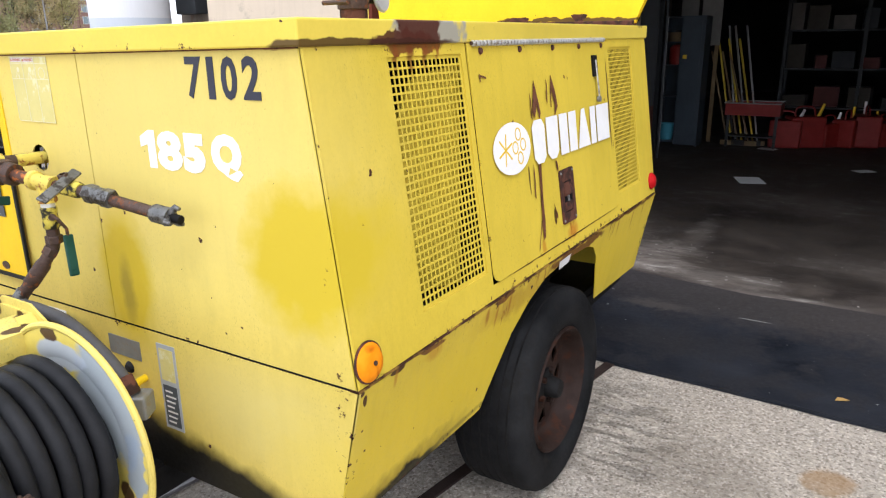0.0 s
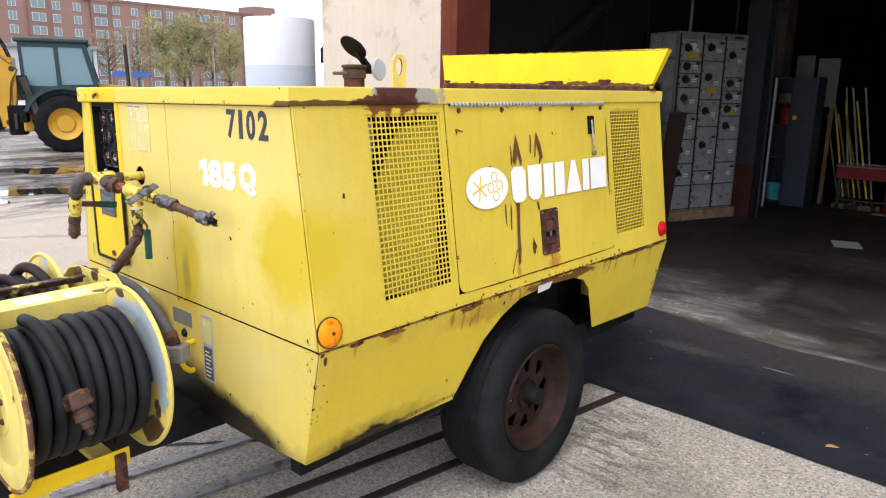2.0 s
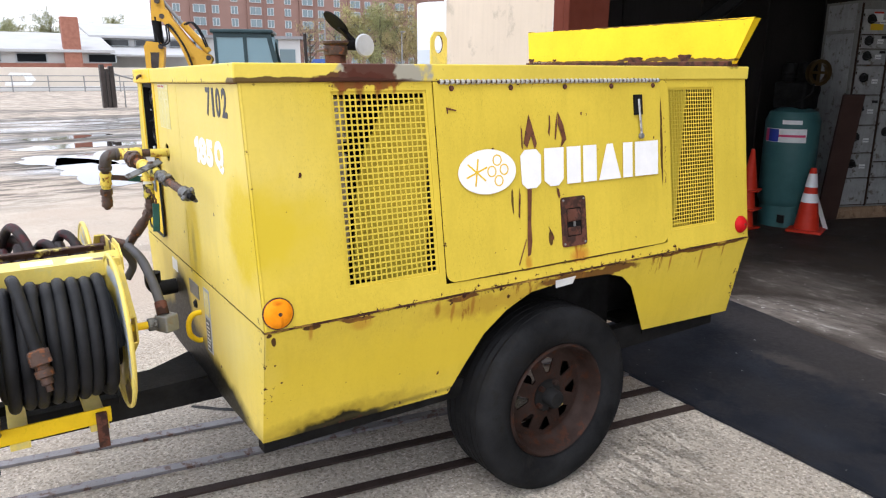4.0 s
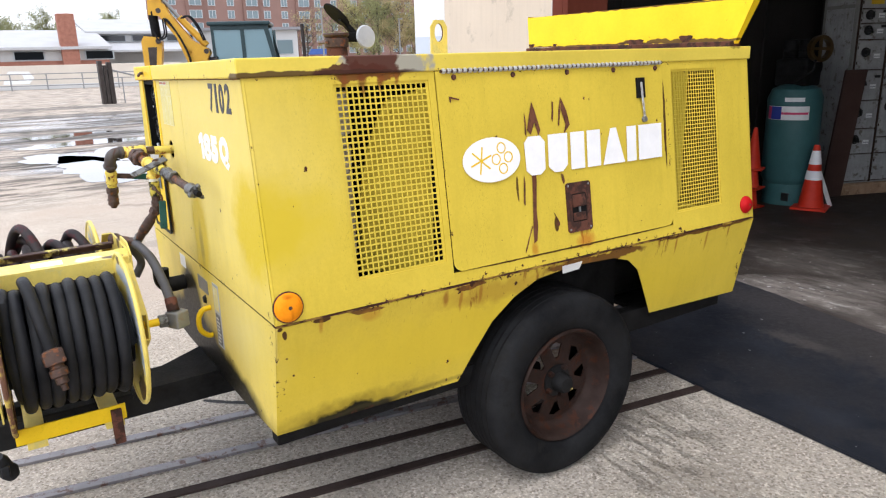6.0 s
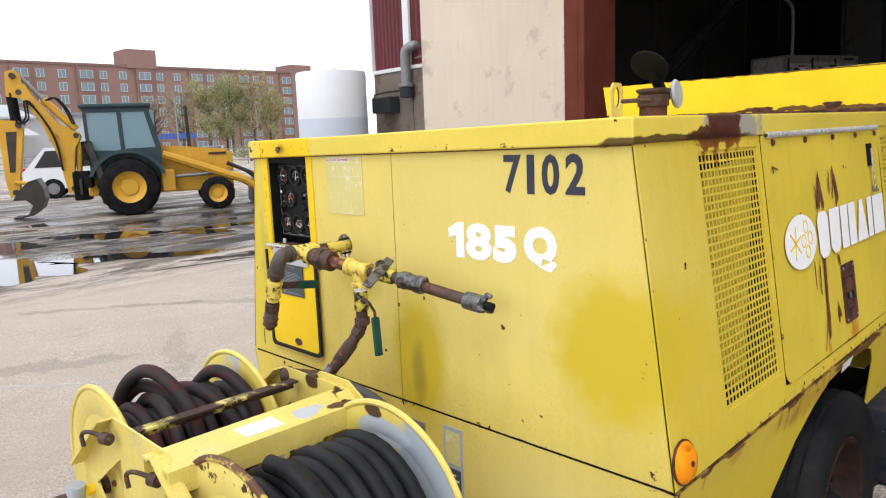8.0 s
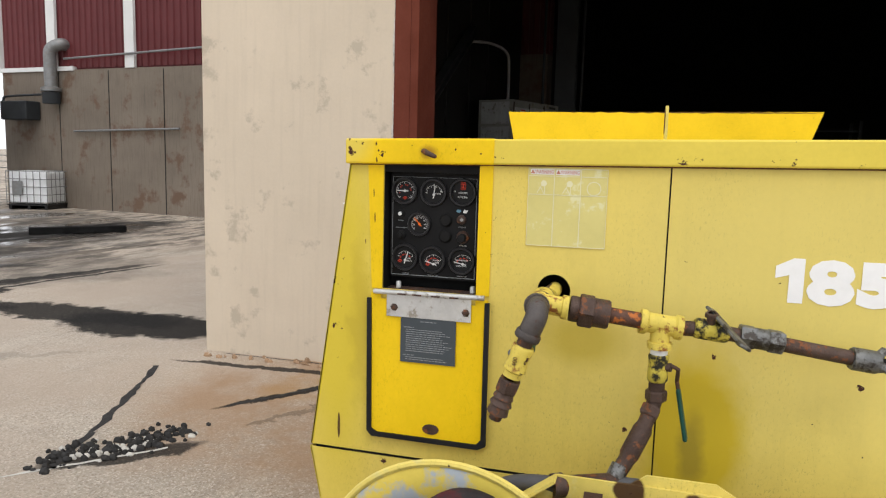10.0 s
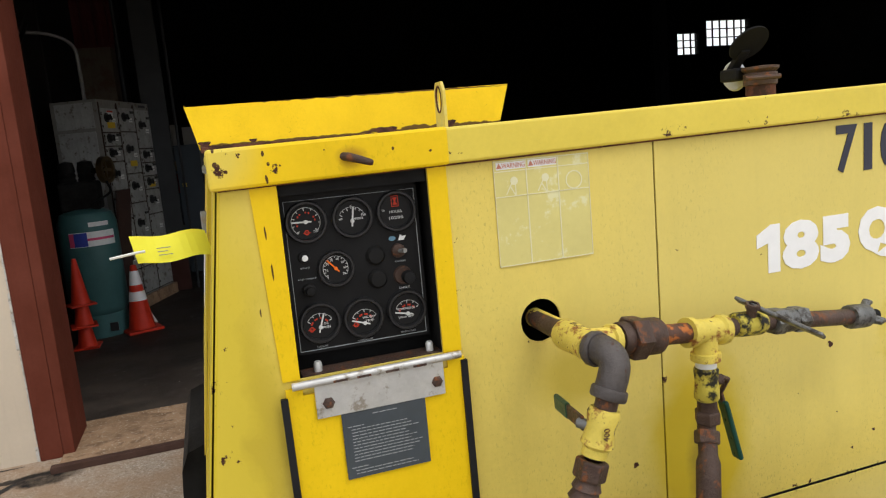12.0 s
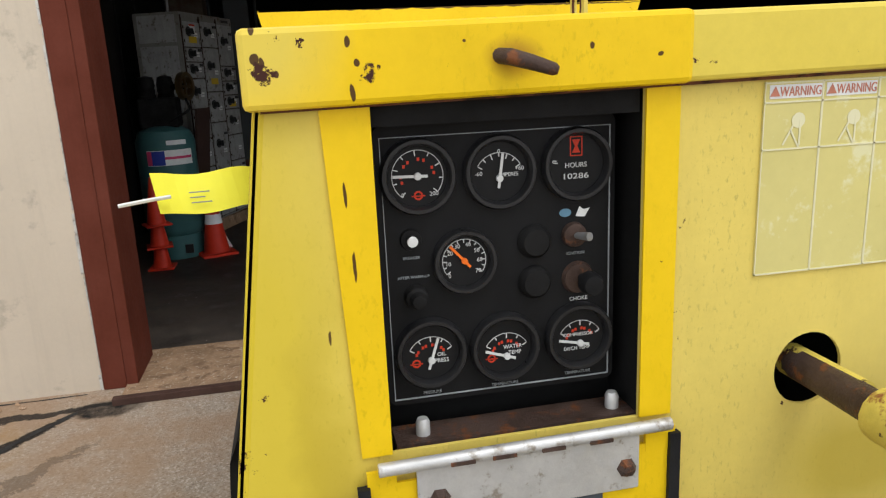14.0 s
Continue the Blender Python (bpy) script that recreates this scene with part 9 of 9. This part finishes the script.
side_plate("dipper_plate", [(-2.72, 2.2), (-2.48, 2.2), (-2.62, 1.2), (-2.74, 1.2)], 0.712, 0.008, steel_worn)
for (u, z) in ((-2.32, 3.16), (-1.16, 2.06), (-1.34, 0.72), (-2.42, 2.36), (-2.66, 0.70), (-2.42, 3.56)):
    part("pivot_pin", lathe([(0, -0.21), (0.07, -0.21), (0.07, 0.21), (0, 0.21)], axis_to((u, 0.86, z), (0, 1, 0)), 14), steel_worn, ldr)
for k, off in enumerate((0.0, 0.05)):
    part("hydraulic_hose", tube(curve_points([(-1.55, 0.64 - off, 1.2), (-1.62, 0.62 - off, 1.9), (-1.85, 0.62 - off, 2.5), (-2.2 + off, 0.62, 2.95), (-2.22 + off, 0.62, 2.55 - off), (-2.40, 0.64, 2.40), (-2.50, 0.66, 2.62)], 5), 0.022, 8), black_rubber, ldr, smooth=True)
    part("hydraulic_hose", tube(curve_points([(-1.75 + off, 0.64, 2.95), (-1.55 + off, 0.62, 3.0), (-1.35 + off, 0.62, 2.75), (-1.2 + off, 0.64, 2.35)], 5), 0.022, 8), black_rubber, ldr, smooth=True)
bucket_loop = [(-2.72, 0.50), (-2.60, 0.72), (-2.34, 0.96), (-2.14, 1.02), (-2.03, 0.78), (-2.00, 0.52), (-2.10, 0.26), (-2.32, 0.10), (-2.60, 0.06), (-2.40, 0.16), (-2.30, 0.36), (-2.44, 0.50)]
side_plate("rear_bucket", bucket_loop, 0.50, 0.72, steel_worn, "worn rusty backhoe bucket")
for k in range(5):
    part("bucket_tooth", boxes(((-2.76, 0.52 + 0.15 * k, 0.02), (-2.58, 0.58 + 0.15 * k, 0.08)), bevel=0.01), steel_worn, ldr)
part("bucket_link", tube([(-2.66, 0.70, 0.95), (-2.34, 0.70, 0.90)], 0.05, 8), loader_y, ldr)
part("swing_post", boxes(((-1.36, 0.62, 0.40), (-0.95, 1.10, 1.15)), bevel=0.05), soot_black, ldr)
for k in range(5):
    part("valve_block", boxes(((-1.20 + 0.10 * k, 0.50 + 0.02 * (k % 2), 0.55 + 0.10 * (k % 3)), (-1.13 + 0.10 * k, 0.64, 0.95 + 0.09 * (k % 2))), bevel=0.01), soot_black if k % 2 else steel_worn, ldr)
for y in (-0.12, 1.72):
    part("stabiliser", tube([(-0.86, y, 1.86), (-0.66, y, 1.2), (-0.52, y, 0.55)], [0.11, 0.10, 0.08], 4), steel_worn, ldr, "brown steel stabiliser leg")
part("rear_frame", boxes(((-1.0, -0.05, 0.75), (-0.85, 1.75, 1.05)), ((-1.0, -0.1, 1.45), (-0.78, 0.3, 1.9)), bevel=0.02), soot_black, ldr)

# parked cars
car_white = surface("white_car_paint", (0.75, 0.76, 0.77), 0.25, vary=0.04, scale=1, bump=0.0)
car_grey = surface("silver_car_paint", (0.30, 0.32, 0.35), 0.25, vary=0.04, scale=1, bump=0.0)
car_blue = surface("dark_blue_car_paint", (0.03, 0.05, 0.12), 0.25, vary=0.04, scale=1, bump=0.0)
car_glass, xn, xl_, xp = nodes_of("dark_car_glass")
xp.inputs["Base Color"].default_value, xp.inputs["Roughness"].default_value = (0.012, 0.014, 0.016, 1), 0.05


def car(x, y, rz, paint, label, tall):
    c = thing("suv" if tall else "car", label, "car", x, y, 0, rz=rz, group="" if tall else "parked cars")
    h = 1.78 if tall else 1.45
    side = [(-2.3, 0.35), (2.3, 0.35), (2.35, 0.75), (2.2, 0.98), (1.15, 1.08), (0.45, h), (-1.6 if tall else -1.0, h), (-2.2 if tall else -1.7, 1.08), (-2.35, 0.95)]
    part("body", plate(side, [ring(14, -1.4, 0.36, 0.36, start=0, sweep=360), ] if False else [], lambda u, v: Vector((u, -0.88, v)), (0, 1.76, 0)), paint, c)
    part("side_window", plate([(-1.95 if tall else -1.4, 1.10), (0.95, 1.10), (0.38, h - 0.1), (-1.55 if tall else -0.95, h - 0.1)], [], lambda u, v: Vector((u, -0.892, v)), (0, 0.01, 0)), car_glass, c)
    part("side_window", plate([(-1.95 if tall else -1.4, 1.10), (0.95, 1.10), (0.38, h - 0.1), (-1.55 if tall else -0.95, h - 0.1)], [], lambda u, v: Vector((u, 0.882, v)), (0, 0.01, 0)), car_glass, c)
    part("windscreen", plate(rect(-0.75, 0.75, 0.05, 0.9), [], lambda u, v: Vector((1.175 - v * 0.70 + 0.012, u, 1.075 + v * (h - 1.08))), (0.008, 0, 0.006)), car_glass, c)
    for u in (-1.42, 1.45):
        for s in (-1, 1):
            w = part("wheel", lathe([(0.2, -0.1), (0.32, -0.1), (0.35, -0.07), (0.35, 0.07), (0.32, 0.1), (0.2, 0.1)], axis_to((u, s * 0.82, 0.35), (0, s, 0)), 24), tyre_rubber, c, smooth=True)
            part("rim", lathe([(0.21, 0.09), (0.19, 0.06), (0.05, 0.08), (0, 0.08)], axis_to((u, s * 0.82, 0.35), (0, s, 0)), 20), zinc, w)
    for s in (-1, 1):
        part("tail_lamp", boxes(((-2.37, s * 0.7 - 0.13, 0.85), (-2.25, s * 0.7 + 0.13, 1.1)), bevel=0.02), red_lens, c)
        part("headlamp", boxes(((2.2, s * 0.65 - 0.18, 0.68), (2.34, s * 0.65 + 0.18, 0.84)), bevel=0.02), zinc, c)
    part("bumper", boxes(((-2.42, -0.85, 0.38), (-2.3, 0.85, 0.62)), bevel=0.03), paint, c)
    return c


car(-27.0, 8.4, 66, car_white, "white sport utility vehicle parked behind the loader", True)
for x, y, p, lab_ in ((-57.5, 33.6, car_white, "white car parked far across the yard"), (-56.0, 36.6, car_blue, "dark blue car parked far across the yard"), (-55.0, 38.2, car_white, "white car parked far across the yard"), (-59.5, 30.0, car_grey, "silver car parked far across the yard"), (-62, 25.5, car_white, "white car parked far across the yard")):
    car(x, y, -33, p, lab_, False)

# apartment block far off
brick_far = surface("red_brick_far", (0.245, 0.150, 0.125), 0.9, vary=0.12, scale=0.15, fine=1.5, bump=0.0)
brick_pale = surface("brown_brick_band", (0.205, 0.122, 0.100), 0.9, vary=0.12, scale=0.15, fine=1.5, bump=0.0)
win_far, vn, vl, vp = nodes_of("far_window_glass")
vp.inputs["Base Color"].default_value, vp.inputs["Roughness"].default_value = (0.15, 0.20, 0.215, 1), 0.12
frame_far = surface("pale_window_frame", (0.40, 0.43, 0.44), 0.6, vary=0.15)
apt = thing("apartment_building", "long red brick apartment block of seven storeys", "apartment building", -157, 75, 0, rz=91)
L0, L1 = -40.0, 34.5
part("wall", boxes(((L0, 0, -1), (L1, 14, 18.4))), brick_far, apt)
part("parapet", boxes(((L0 - 0.2, -0.2, 18.4), (L1 + 0.2, 14.2, 18.9))), brick_pale, apt)
part("stair_tower", boxes(((-12.8, -0.6, 18.2), (-6.3, 6, 22.2))), brick_far, apt)
part("stair_tower", boxes(((28.6, -0.8, -1), (34.9, 6, 20.6))), brick_far, apt)
bands = [-38.0 + 4.05 * i + (0.5 if i % 3 == 1 else 0.0) for i in range(17)]
for i, b in enumerate(bands):
    if i % 3 == 1:
        part("bay", boxes(((b - 1.9, -0.5, -1), (b + 1.9, 0.0, 18.2))), brick_pale, apt)
pane_me = {}
for i, b in enumerate(bands):
    off = -0.5 if i % 3 == 1 else 0.0
    w = 1.15 if i % 3 == 1 else 0.62
    for j in range(7):
        z = 0.6 + 2.55 * j
        key = w
        if key not in pane_me:
            f_ = boxes(((-w - 0.15, -0.12, -0.1), (w + 0.15, 0.0, 0.0)), ((-w - 0.15, -0.08, 1.45), (w + 0.15, 0.0, 1.55)), ((-w - 0.15, -0.08, 0), (-w, 0.0, 1.45)), ((w, -0.08, 0), (w + 0.15, 0.0, 1.45)), ((-0.06, -0.08, 0), (0.06, 0.0, 1.45)))
            o = part("window", f_, frame_far, apt)
            q = part("pane", boxes(((-w, -0.04, 0), (w, -0.01, 1.45))), win_far, o)
            pane_me[key] = (o.data, q.data)
            o.location = (b, off, z)
            continue
        o = new("window", pane_me[key][0])
        o.parent, o.location = apt, (b, off, z)
        q = new("pane", pane_me[key][1])
        q.parent = o

# low pale buildings beyond the loader
pale_wall = surface("pale_grey_block_wall", (0.50, 0.50, 0.49), 0.85, vary=0.12, scale=0.5)
pale_roof = surface("grey_flat_roof", (0.22, 0.22, 0.23), 0.8, vary=0.15, scale=0.5)
brick_pier = surface("orange_brick_pier", (0.30, 0.13, 0.09), 0.9, vary=0.25, scale=3)
beige_wall = surface("beige_rendered_wall", (0.58, 0.52, 0.44), 0.85, vary=0.15, scale=0.6, streak=0.15)
roof_pale = surface("pale_sheet_roof", (0.42, 0.42, 0.42), 0.7, vary=0.12, scale=0.6)
off = thing("office_building", "low pale office with sloping grey roofs and a brick chimney", "office building", -76, 0, 0)
part("wall", boxes(((-9, -16, 0), (0, 11.3, 3.3))), pale_wall, off, "pale rendered wall")
part("brick_base", boxes(((0.0, -16, 0), (0.15, 11.3, 2.25))), brick_pier, off, "red brick base")
part("roof", plate([(0.8, 3.25), (-9.2, 5.15), (-9.2, 5.4), (0.8, 3.5)], [], lambda u, v: Vector((u, -16.4, v)), (0, 28.0, 0)), roof_pale, off, "sloping pale grey roof")
part("chimney", boxes(((-0.5, 7.2, 0), (0.7, 8.7, 6.5)), bevel=0.05), brick_pier, off, "tall orange brick chimney")
for y in (-14, -9.5, -5, -0.5, 3.2, 9.2):
    o = part("window", boxes(((0.0, y, 2.3), (0.12, y + 2.6, 3.15))), frame_far, off)
    part("pane", boxes(((0.12, y + 0.12, 2.38), (0.16, y + 2.48, 3.08))), car_glass, o)
hall = thing("hall_building", "pale hall with a high sloping roof behind the office", "hall", -84, 14.5, 0)
part("wall", boxes(((-9, -3.6, 0), (0, 7.5, 5.0))), pale_wall, hall)
part("roof", plate([(0.8, 4.95), (-9.2, 6.7), (-9.2, 6.95), (0.8, 5.2)], [], lambda u, v: Vector((u, -4.0, v)), (0, 12.0, 0)), roof_pale, hall, "sloping pale grey roof")
part("lean_to_roof", plate([(4.6, 3.0), (0.02, 3.9), (0.02, 4.1), (4.6, 3.2)], [], lambda u, v: Vector((u, -6.5, v)), (0, 13.6, 0)), roof_pale, hall, "lower sloping roof")
for y in (-3.0, 0.6, 4.2):
    o = part("window", boxes(((0.0, y, 4.15), (0.12, y + 3.0, 4.85))), frame_far, hall)
    part("pane", boxes(((0.12, y + 0.1, 4.22), (0.16, y + 2.9, 4.78))), car_glass, o)
shed = thing("warehouse", "low pale grey warehouse with flat roof", "warehouse", -92, 29, 0, rz=75)
part("wall", boxes(((-8, 0, -0.5), (8, 10, 5.6))), pale_wall, shed)
part("roof", boxes(((-8.5, -0.6, 5.6), (8.5, 10.5, 5.95))), pale_roof, shed)
for k in range(4):
    o = part("window", boxes(((-6.8 + 4 * k, -0.06, 2.5), (-4.6 + 4 * k, 0.0, 4.4))), frame_far, shed)
    part("pane", boxes(((-6.7 + 4 * k, -0.09, 2.6), (-4.7 + 4 * k, -0.06, 4.3))), win_far, o)
rw = thing("retaining_wall", "long low beige rendered wall across the yard", "wall", -64, 6, 0, rz=82, kind="structure")
part("wall_face", boxes(((-22, 0, 0), (9, 0.4, 1.85)), bevel=0.03), beige_wall, rw)
part("kerb", boxes(((-22, -0.5, 0), (9, -0.02, 0.35)), bevel=0.03), pale_wall, rw)
part("painted_swash", plate([(-4.4, 0.45), (-2.6, 0.45), (-2.2, 0.9), (-2.5, 1.4), (-3.9, 1.45), (-4.1, 1.25), (-3.0, 1.15), (-2.9, 0.8), (-3.4, 0.7), (-4.3, 0.75)], [], lambda u, v: Vector((u, -0.004, v)), (0, 0.003, 0)), label_white, rw)
gp_ = thing("gate_post", "weathered dark grey timber gate posts", "post", -34.5, 4.68, 0, rz=10)
for y0, y1, h in ((-0.30, -0.12, 1.95), (-0.08, 0.06, 1.75), (0.10, 0.30, 1.88)):
    part("post", boxes(((-0.12, y0, 0), (0.12, y1, h)), bevel=0.02), steel_worn, gp_)
part("cap_rail", tube([(0, -0.3, 1.7), (0.1, 1.6, 1.15)], 0.04, 6), zinc, gp_)
for y in (0.7, 1.5):
    part("stay", tube([(0.05, y, 0), (0.05, y, 1.2)], 0.03, 6), zinc, gp_)

# trees, fence, poles
bark = surface("grey_brown_bark", (0.10, 0.08, 0.06), 0.9, vary=0.3, scale=4)
leaf_mats = [surface("spring_leaf_" + n, c, 0.7, vary=0.35, scale=0.6, fine=5, bump=0.0) for n, c in (("olive", (0.34, 0.31, 0.13)), ("green", (0.26, 0.27, 0.12)), ("ochre", (0.36, 0.29, 0.14)))]


def tree(x, y, h, spread, seed, mat, dense):
    """Trunk, rising limbs with twigs, and a thin crown of small leaves strewn along the twigs."""
    rnd = random.Random(seed)
    t = thing("tree", "tall tree with thin early spring leaves", "tree", x, y, 0, group="trees by the apartments")
    bm = bmesh.new()
    sweep_tube(bm, curve_points([(0, 0, -0.3), (rnd.uniform(-0.2, 0.2), 0, h * 0.3), (rnd.uniform(-0.4, 0.4), 0, h * 0.62), (rnd.uniform(-0.4, 0.4), 0, h * 0.95)], 4), [0.20 - 0.17 * i / 12 for i in range(13)], 8)
    twigs = []
    for k in range(24):
        z0 = h * rnd.uniform(0.16, 0.80)
        a = rnd.uniform(0, 6.28)
        ln = spread * (1.0 - 0.45 * z0 / h) * rnd.uniform(0.55, 1.1)
        rise = rnd.uniform(0.7, 1.25)
        p = [Vector((0, 0, z0)), Vector((math.cos(a) * ln * 0.45, math.sin(a) * ln * 0.45, z0 + ln * 0.4 * rise)), Vector((math.cos(a) * ln * 0.95, math.sin(a) * ln * 0.95, z0 + ln * rise))]
        sweep_tube(bm, p, [0.06, 0.035, 0.012], 4)
        for j in range(7):
            q = p[0].lerp(p[1], rnd.random()) if j < 2 else p[1].lerp(p[2], rnd.random())
            d = Vector((rnd.gauss(0, 0.7), rnd.gauss(0, 0.7), rnd.uniform(0.1, 1.1))) * rnd.uniform(0.5, 1.1)
            sweep_tube(bm, [q, q + d], [0.018, 0.007], 3)
            twigs.append((q, d))
    part("trunk", bm, bark, t)
    verts, faces = [], []
    for q0, d in twigs:
        for _ in range(dense):
            q = q0 + d * rnd.uniform(0.2, 1.15) + Vector((rnd.gauss(0, 0.30), rnd.gauss(0, 0.30), rnd.gauss(0, 0.26)))
            u = Vector((rnd.uniform(-1, 1), rnd.uniform(-1, 1), rnd.uniform(-1, 1))).normalized() * rnd.uniform(0.045, 0.10)
            v = u.orthogonal().normalized() * rnd.uniform(0.035, 0.08)
            i = len(verts)
            verts += [q - u, q + v, q + u, q - v]
            faces.append((i, i + 1, i + 2, i + 3))
    me = bpy.data.meshes.new("crown")
    me.from_pydata(verts, [], faces)
    me.materials.append(mat)
    o = new("crown", me)
    o.parent = t
    return t


for i, (x, y, h, s, d) in enumerate(((-88, 44.5, 9.4, 3.5, 44), (-86.5, 47.0, 10.2, 3.7, 52), (-85, 49.4, 10.0, 3.6, 52), (-84, 51.4, 9.2, 3.2, 40), (-89.5, 41.6, 8.8, 3.2, 10), (-91, 38.6, 8.2, 3.0, 6), (-90, 48, 9.8, 3.4, 36))):
    tree(x, y, h, s, 40 + i, leaf_mats[i % 3], d)
for i, (x, y, h, s) in enumerate(((-116, 10, 9, 5), (-122, -1, 10, 6), (-114, -9, 9, 5), (-108, 4, 8, 4), (-112, 17, 8, 4))):
    tree(x, y, h, s, 60 + i, leaf_mats[1], 70)
hedge = bmesh.new()
rnd = random.Random(77)
hv_, hf_ = [], []
for k in range(2600):
    q = Vector((-66 + rnd.uniform(-6, 6), 41 + rnd.uniform(-1, 1) * 3, abs(rnd.gauss(0.5, 0.4))))
    u = Vector((rnd.uniform(-1, 1), rnd.uniform(-1, 1), rnd.uniform(-1, 1))).normalized() * 0.13
    v = u.orthogonal().normalized() * 0.1
    i = len(hv_)
    hv_ += [q - u, q + v, q + u, q - v]
    hf_.append((i, i + 1, i + 2, i + 3))
hedge.free()
hm_ = bpy.data.meshes.new("shrubs")
hm_.from_pydata(hv_, [], hf_)
hm_.materials.append(leaf_mats[1])
tagged(new("shrubs", hm_), "low green shrubs along the far fence", "shrub", kind="stuff")
fence = thing("chain_fence", "low pale metal fence along the far side of the yard", "fence", -52, 24, 0, rz=65)
for k in range(26):
    part("post", tube([(-32 + 2.6 * k, 0, 0), (-32 + 2.6 * k, 0, 1.25)], 0.05, 6), zinc, fence)
for z in (0.35, 0.8, 1.22):
    part("rail", tube([(-32, 0, z), (33, 0, z)], 0.035, 6), zinc, fence)
for x, y, h in ((-66, 38.5, 5.6), (-60, 27, 6.2)):
    t = thing("lamp_post", "slim grey lamp post beyond the fence", "lamp post", x, y, 0)
    part("pole", tube([(0, 0, 0), (0, 0, h)], [0.09, 0.06], 8), zinc, t, smooth=True)
    part("lamp_head", boxes(((-0.1, -0.12, h - 0.02), (0.6, 0.12, h + 0.1)), bevel=0.03), zinc, t)
awn = thing("canopy_tent", "small blue canopy behind the loader", "canopy", -75, 34, 0)
part("roof", plate([(-2, 2.3), (2, 2.3), (1.6, 2.9), (-1.6, 2.9)], [], lambda u, v: Vector((u * 0.5, u * 0.9, v)), (-2.0, 0.8, 0)), surface("blue_canvas", (0.05, 0.10, 0.3), 0.7), awn)
for u in (-1.9, 1.9):
    part("leg", tube([(u * 0.5, u * 0.9, 0), (u * 0.5, u * 0.9, 2.35)], 0.05, 6), zinc, awn)
tmb = thing("timber_beam", "dark wet timber beam lying on the yard", "timber", -12.1, 10.4, 0.0, rz=46)
part("beam", boxes(((-0.9, -0.1, 0), (0.9, 0.1, 0.14)), bevel=0.012), soot_black, tmb)
rnd = random.Random(52)
bm = bmesh.new()
for i in range(170):
    u = rnd.random()
    x, y, r = -4.02 + 0.45 * u + rnd.gauss(0, 0.07), 1.38 + 0.55 * u + rnd.gauss(0, 0.09), rnd.uniform(0.008, 0.028)
    bmesh.ops.create_icosphere(bm, subdivisions=1, radius=r, matrix=pose(x, y, r * 0.3, rnd.uniform(0, 90), rnd.uniform(0, 90), 0) @ Matrix.Diagonal((1.2, 1.0, 0.7, 1)))
pale = bmesh.new()
for i in range(46):
    u = rnd.random()
    x, y, r = -4.0 + 0.5 * u + rnd.gauss(0, 0.08), 1.40 + 0.50 * u + rnd.gauss(0, 0.08), rnd.uniform(0.008, 0.024)
    bmesh.ops.create_icosphere(pale, subdivisions=1, radius=r, matrix=pose(x, y, r * 0.25, rnd.uniform(0, 90), rnd.uniform(0, 90), 0) @ Matrix.Diagonal((1.2, 1.0, 0.6, 1)))
tagged(part("gravel", pale, white_joint), "pale broken stones among black asphalt rubble", "gravel", kind="stuff")
tagged(part("rubble", bm, tar), "loose black asphalt rubble at the slab joint", "rubble", kind="stuff")
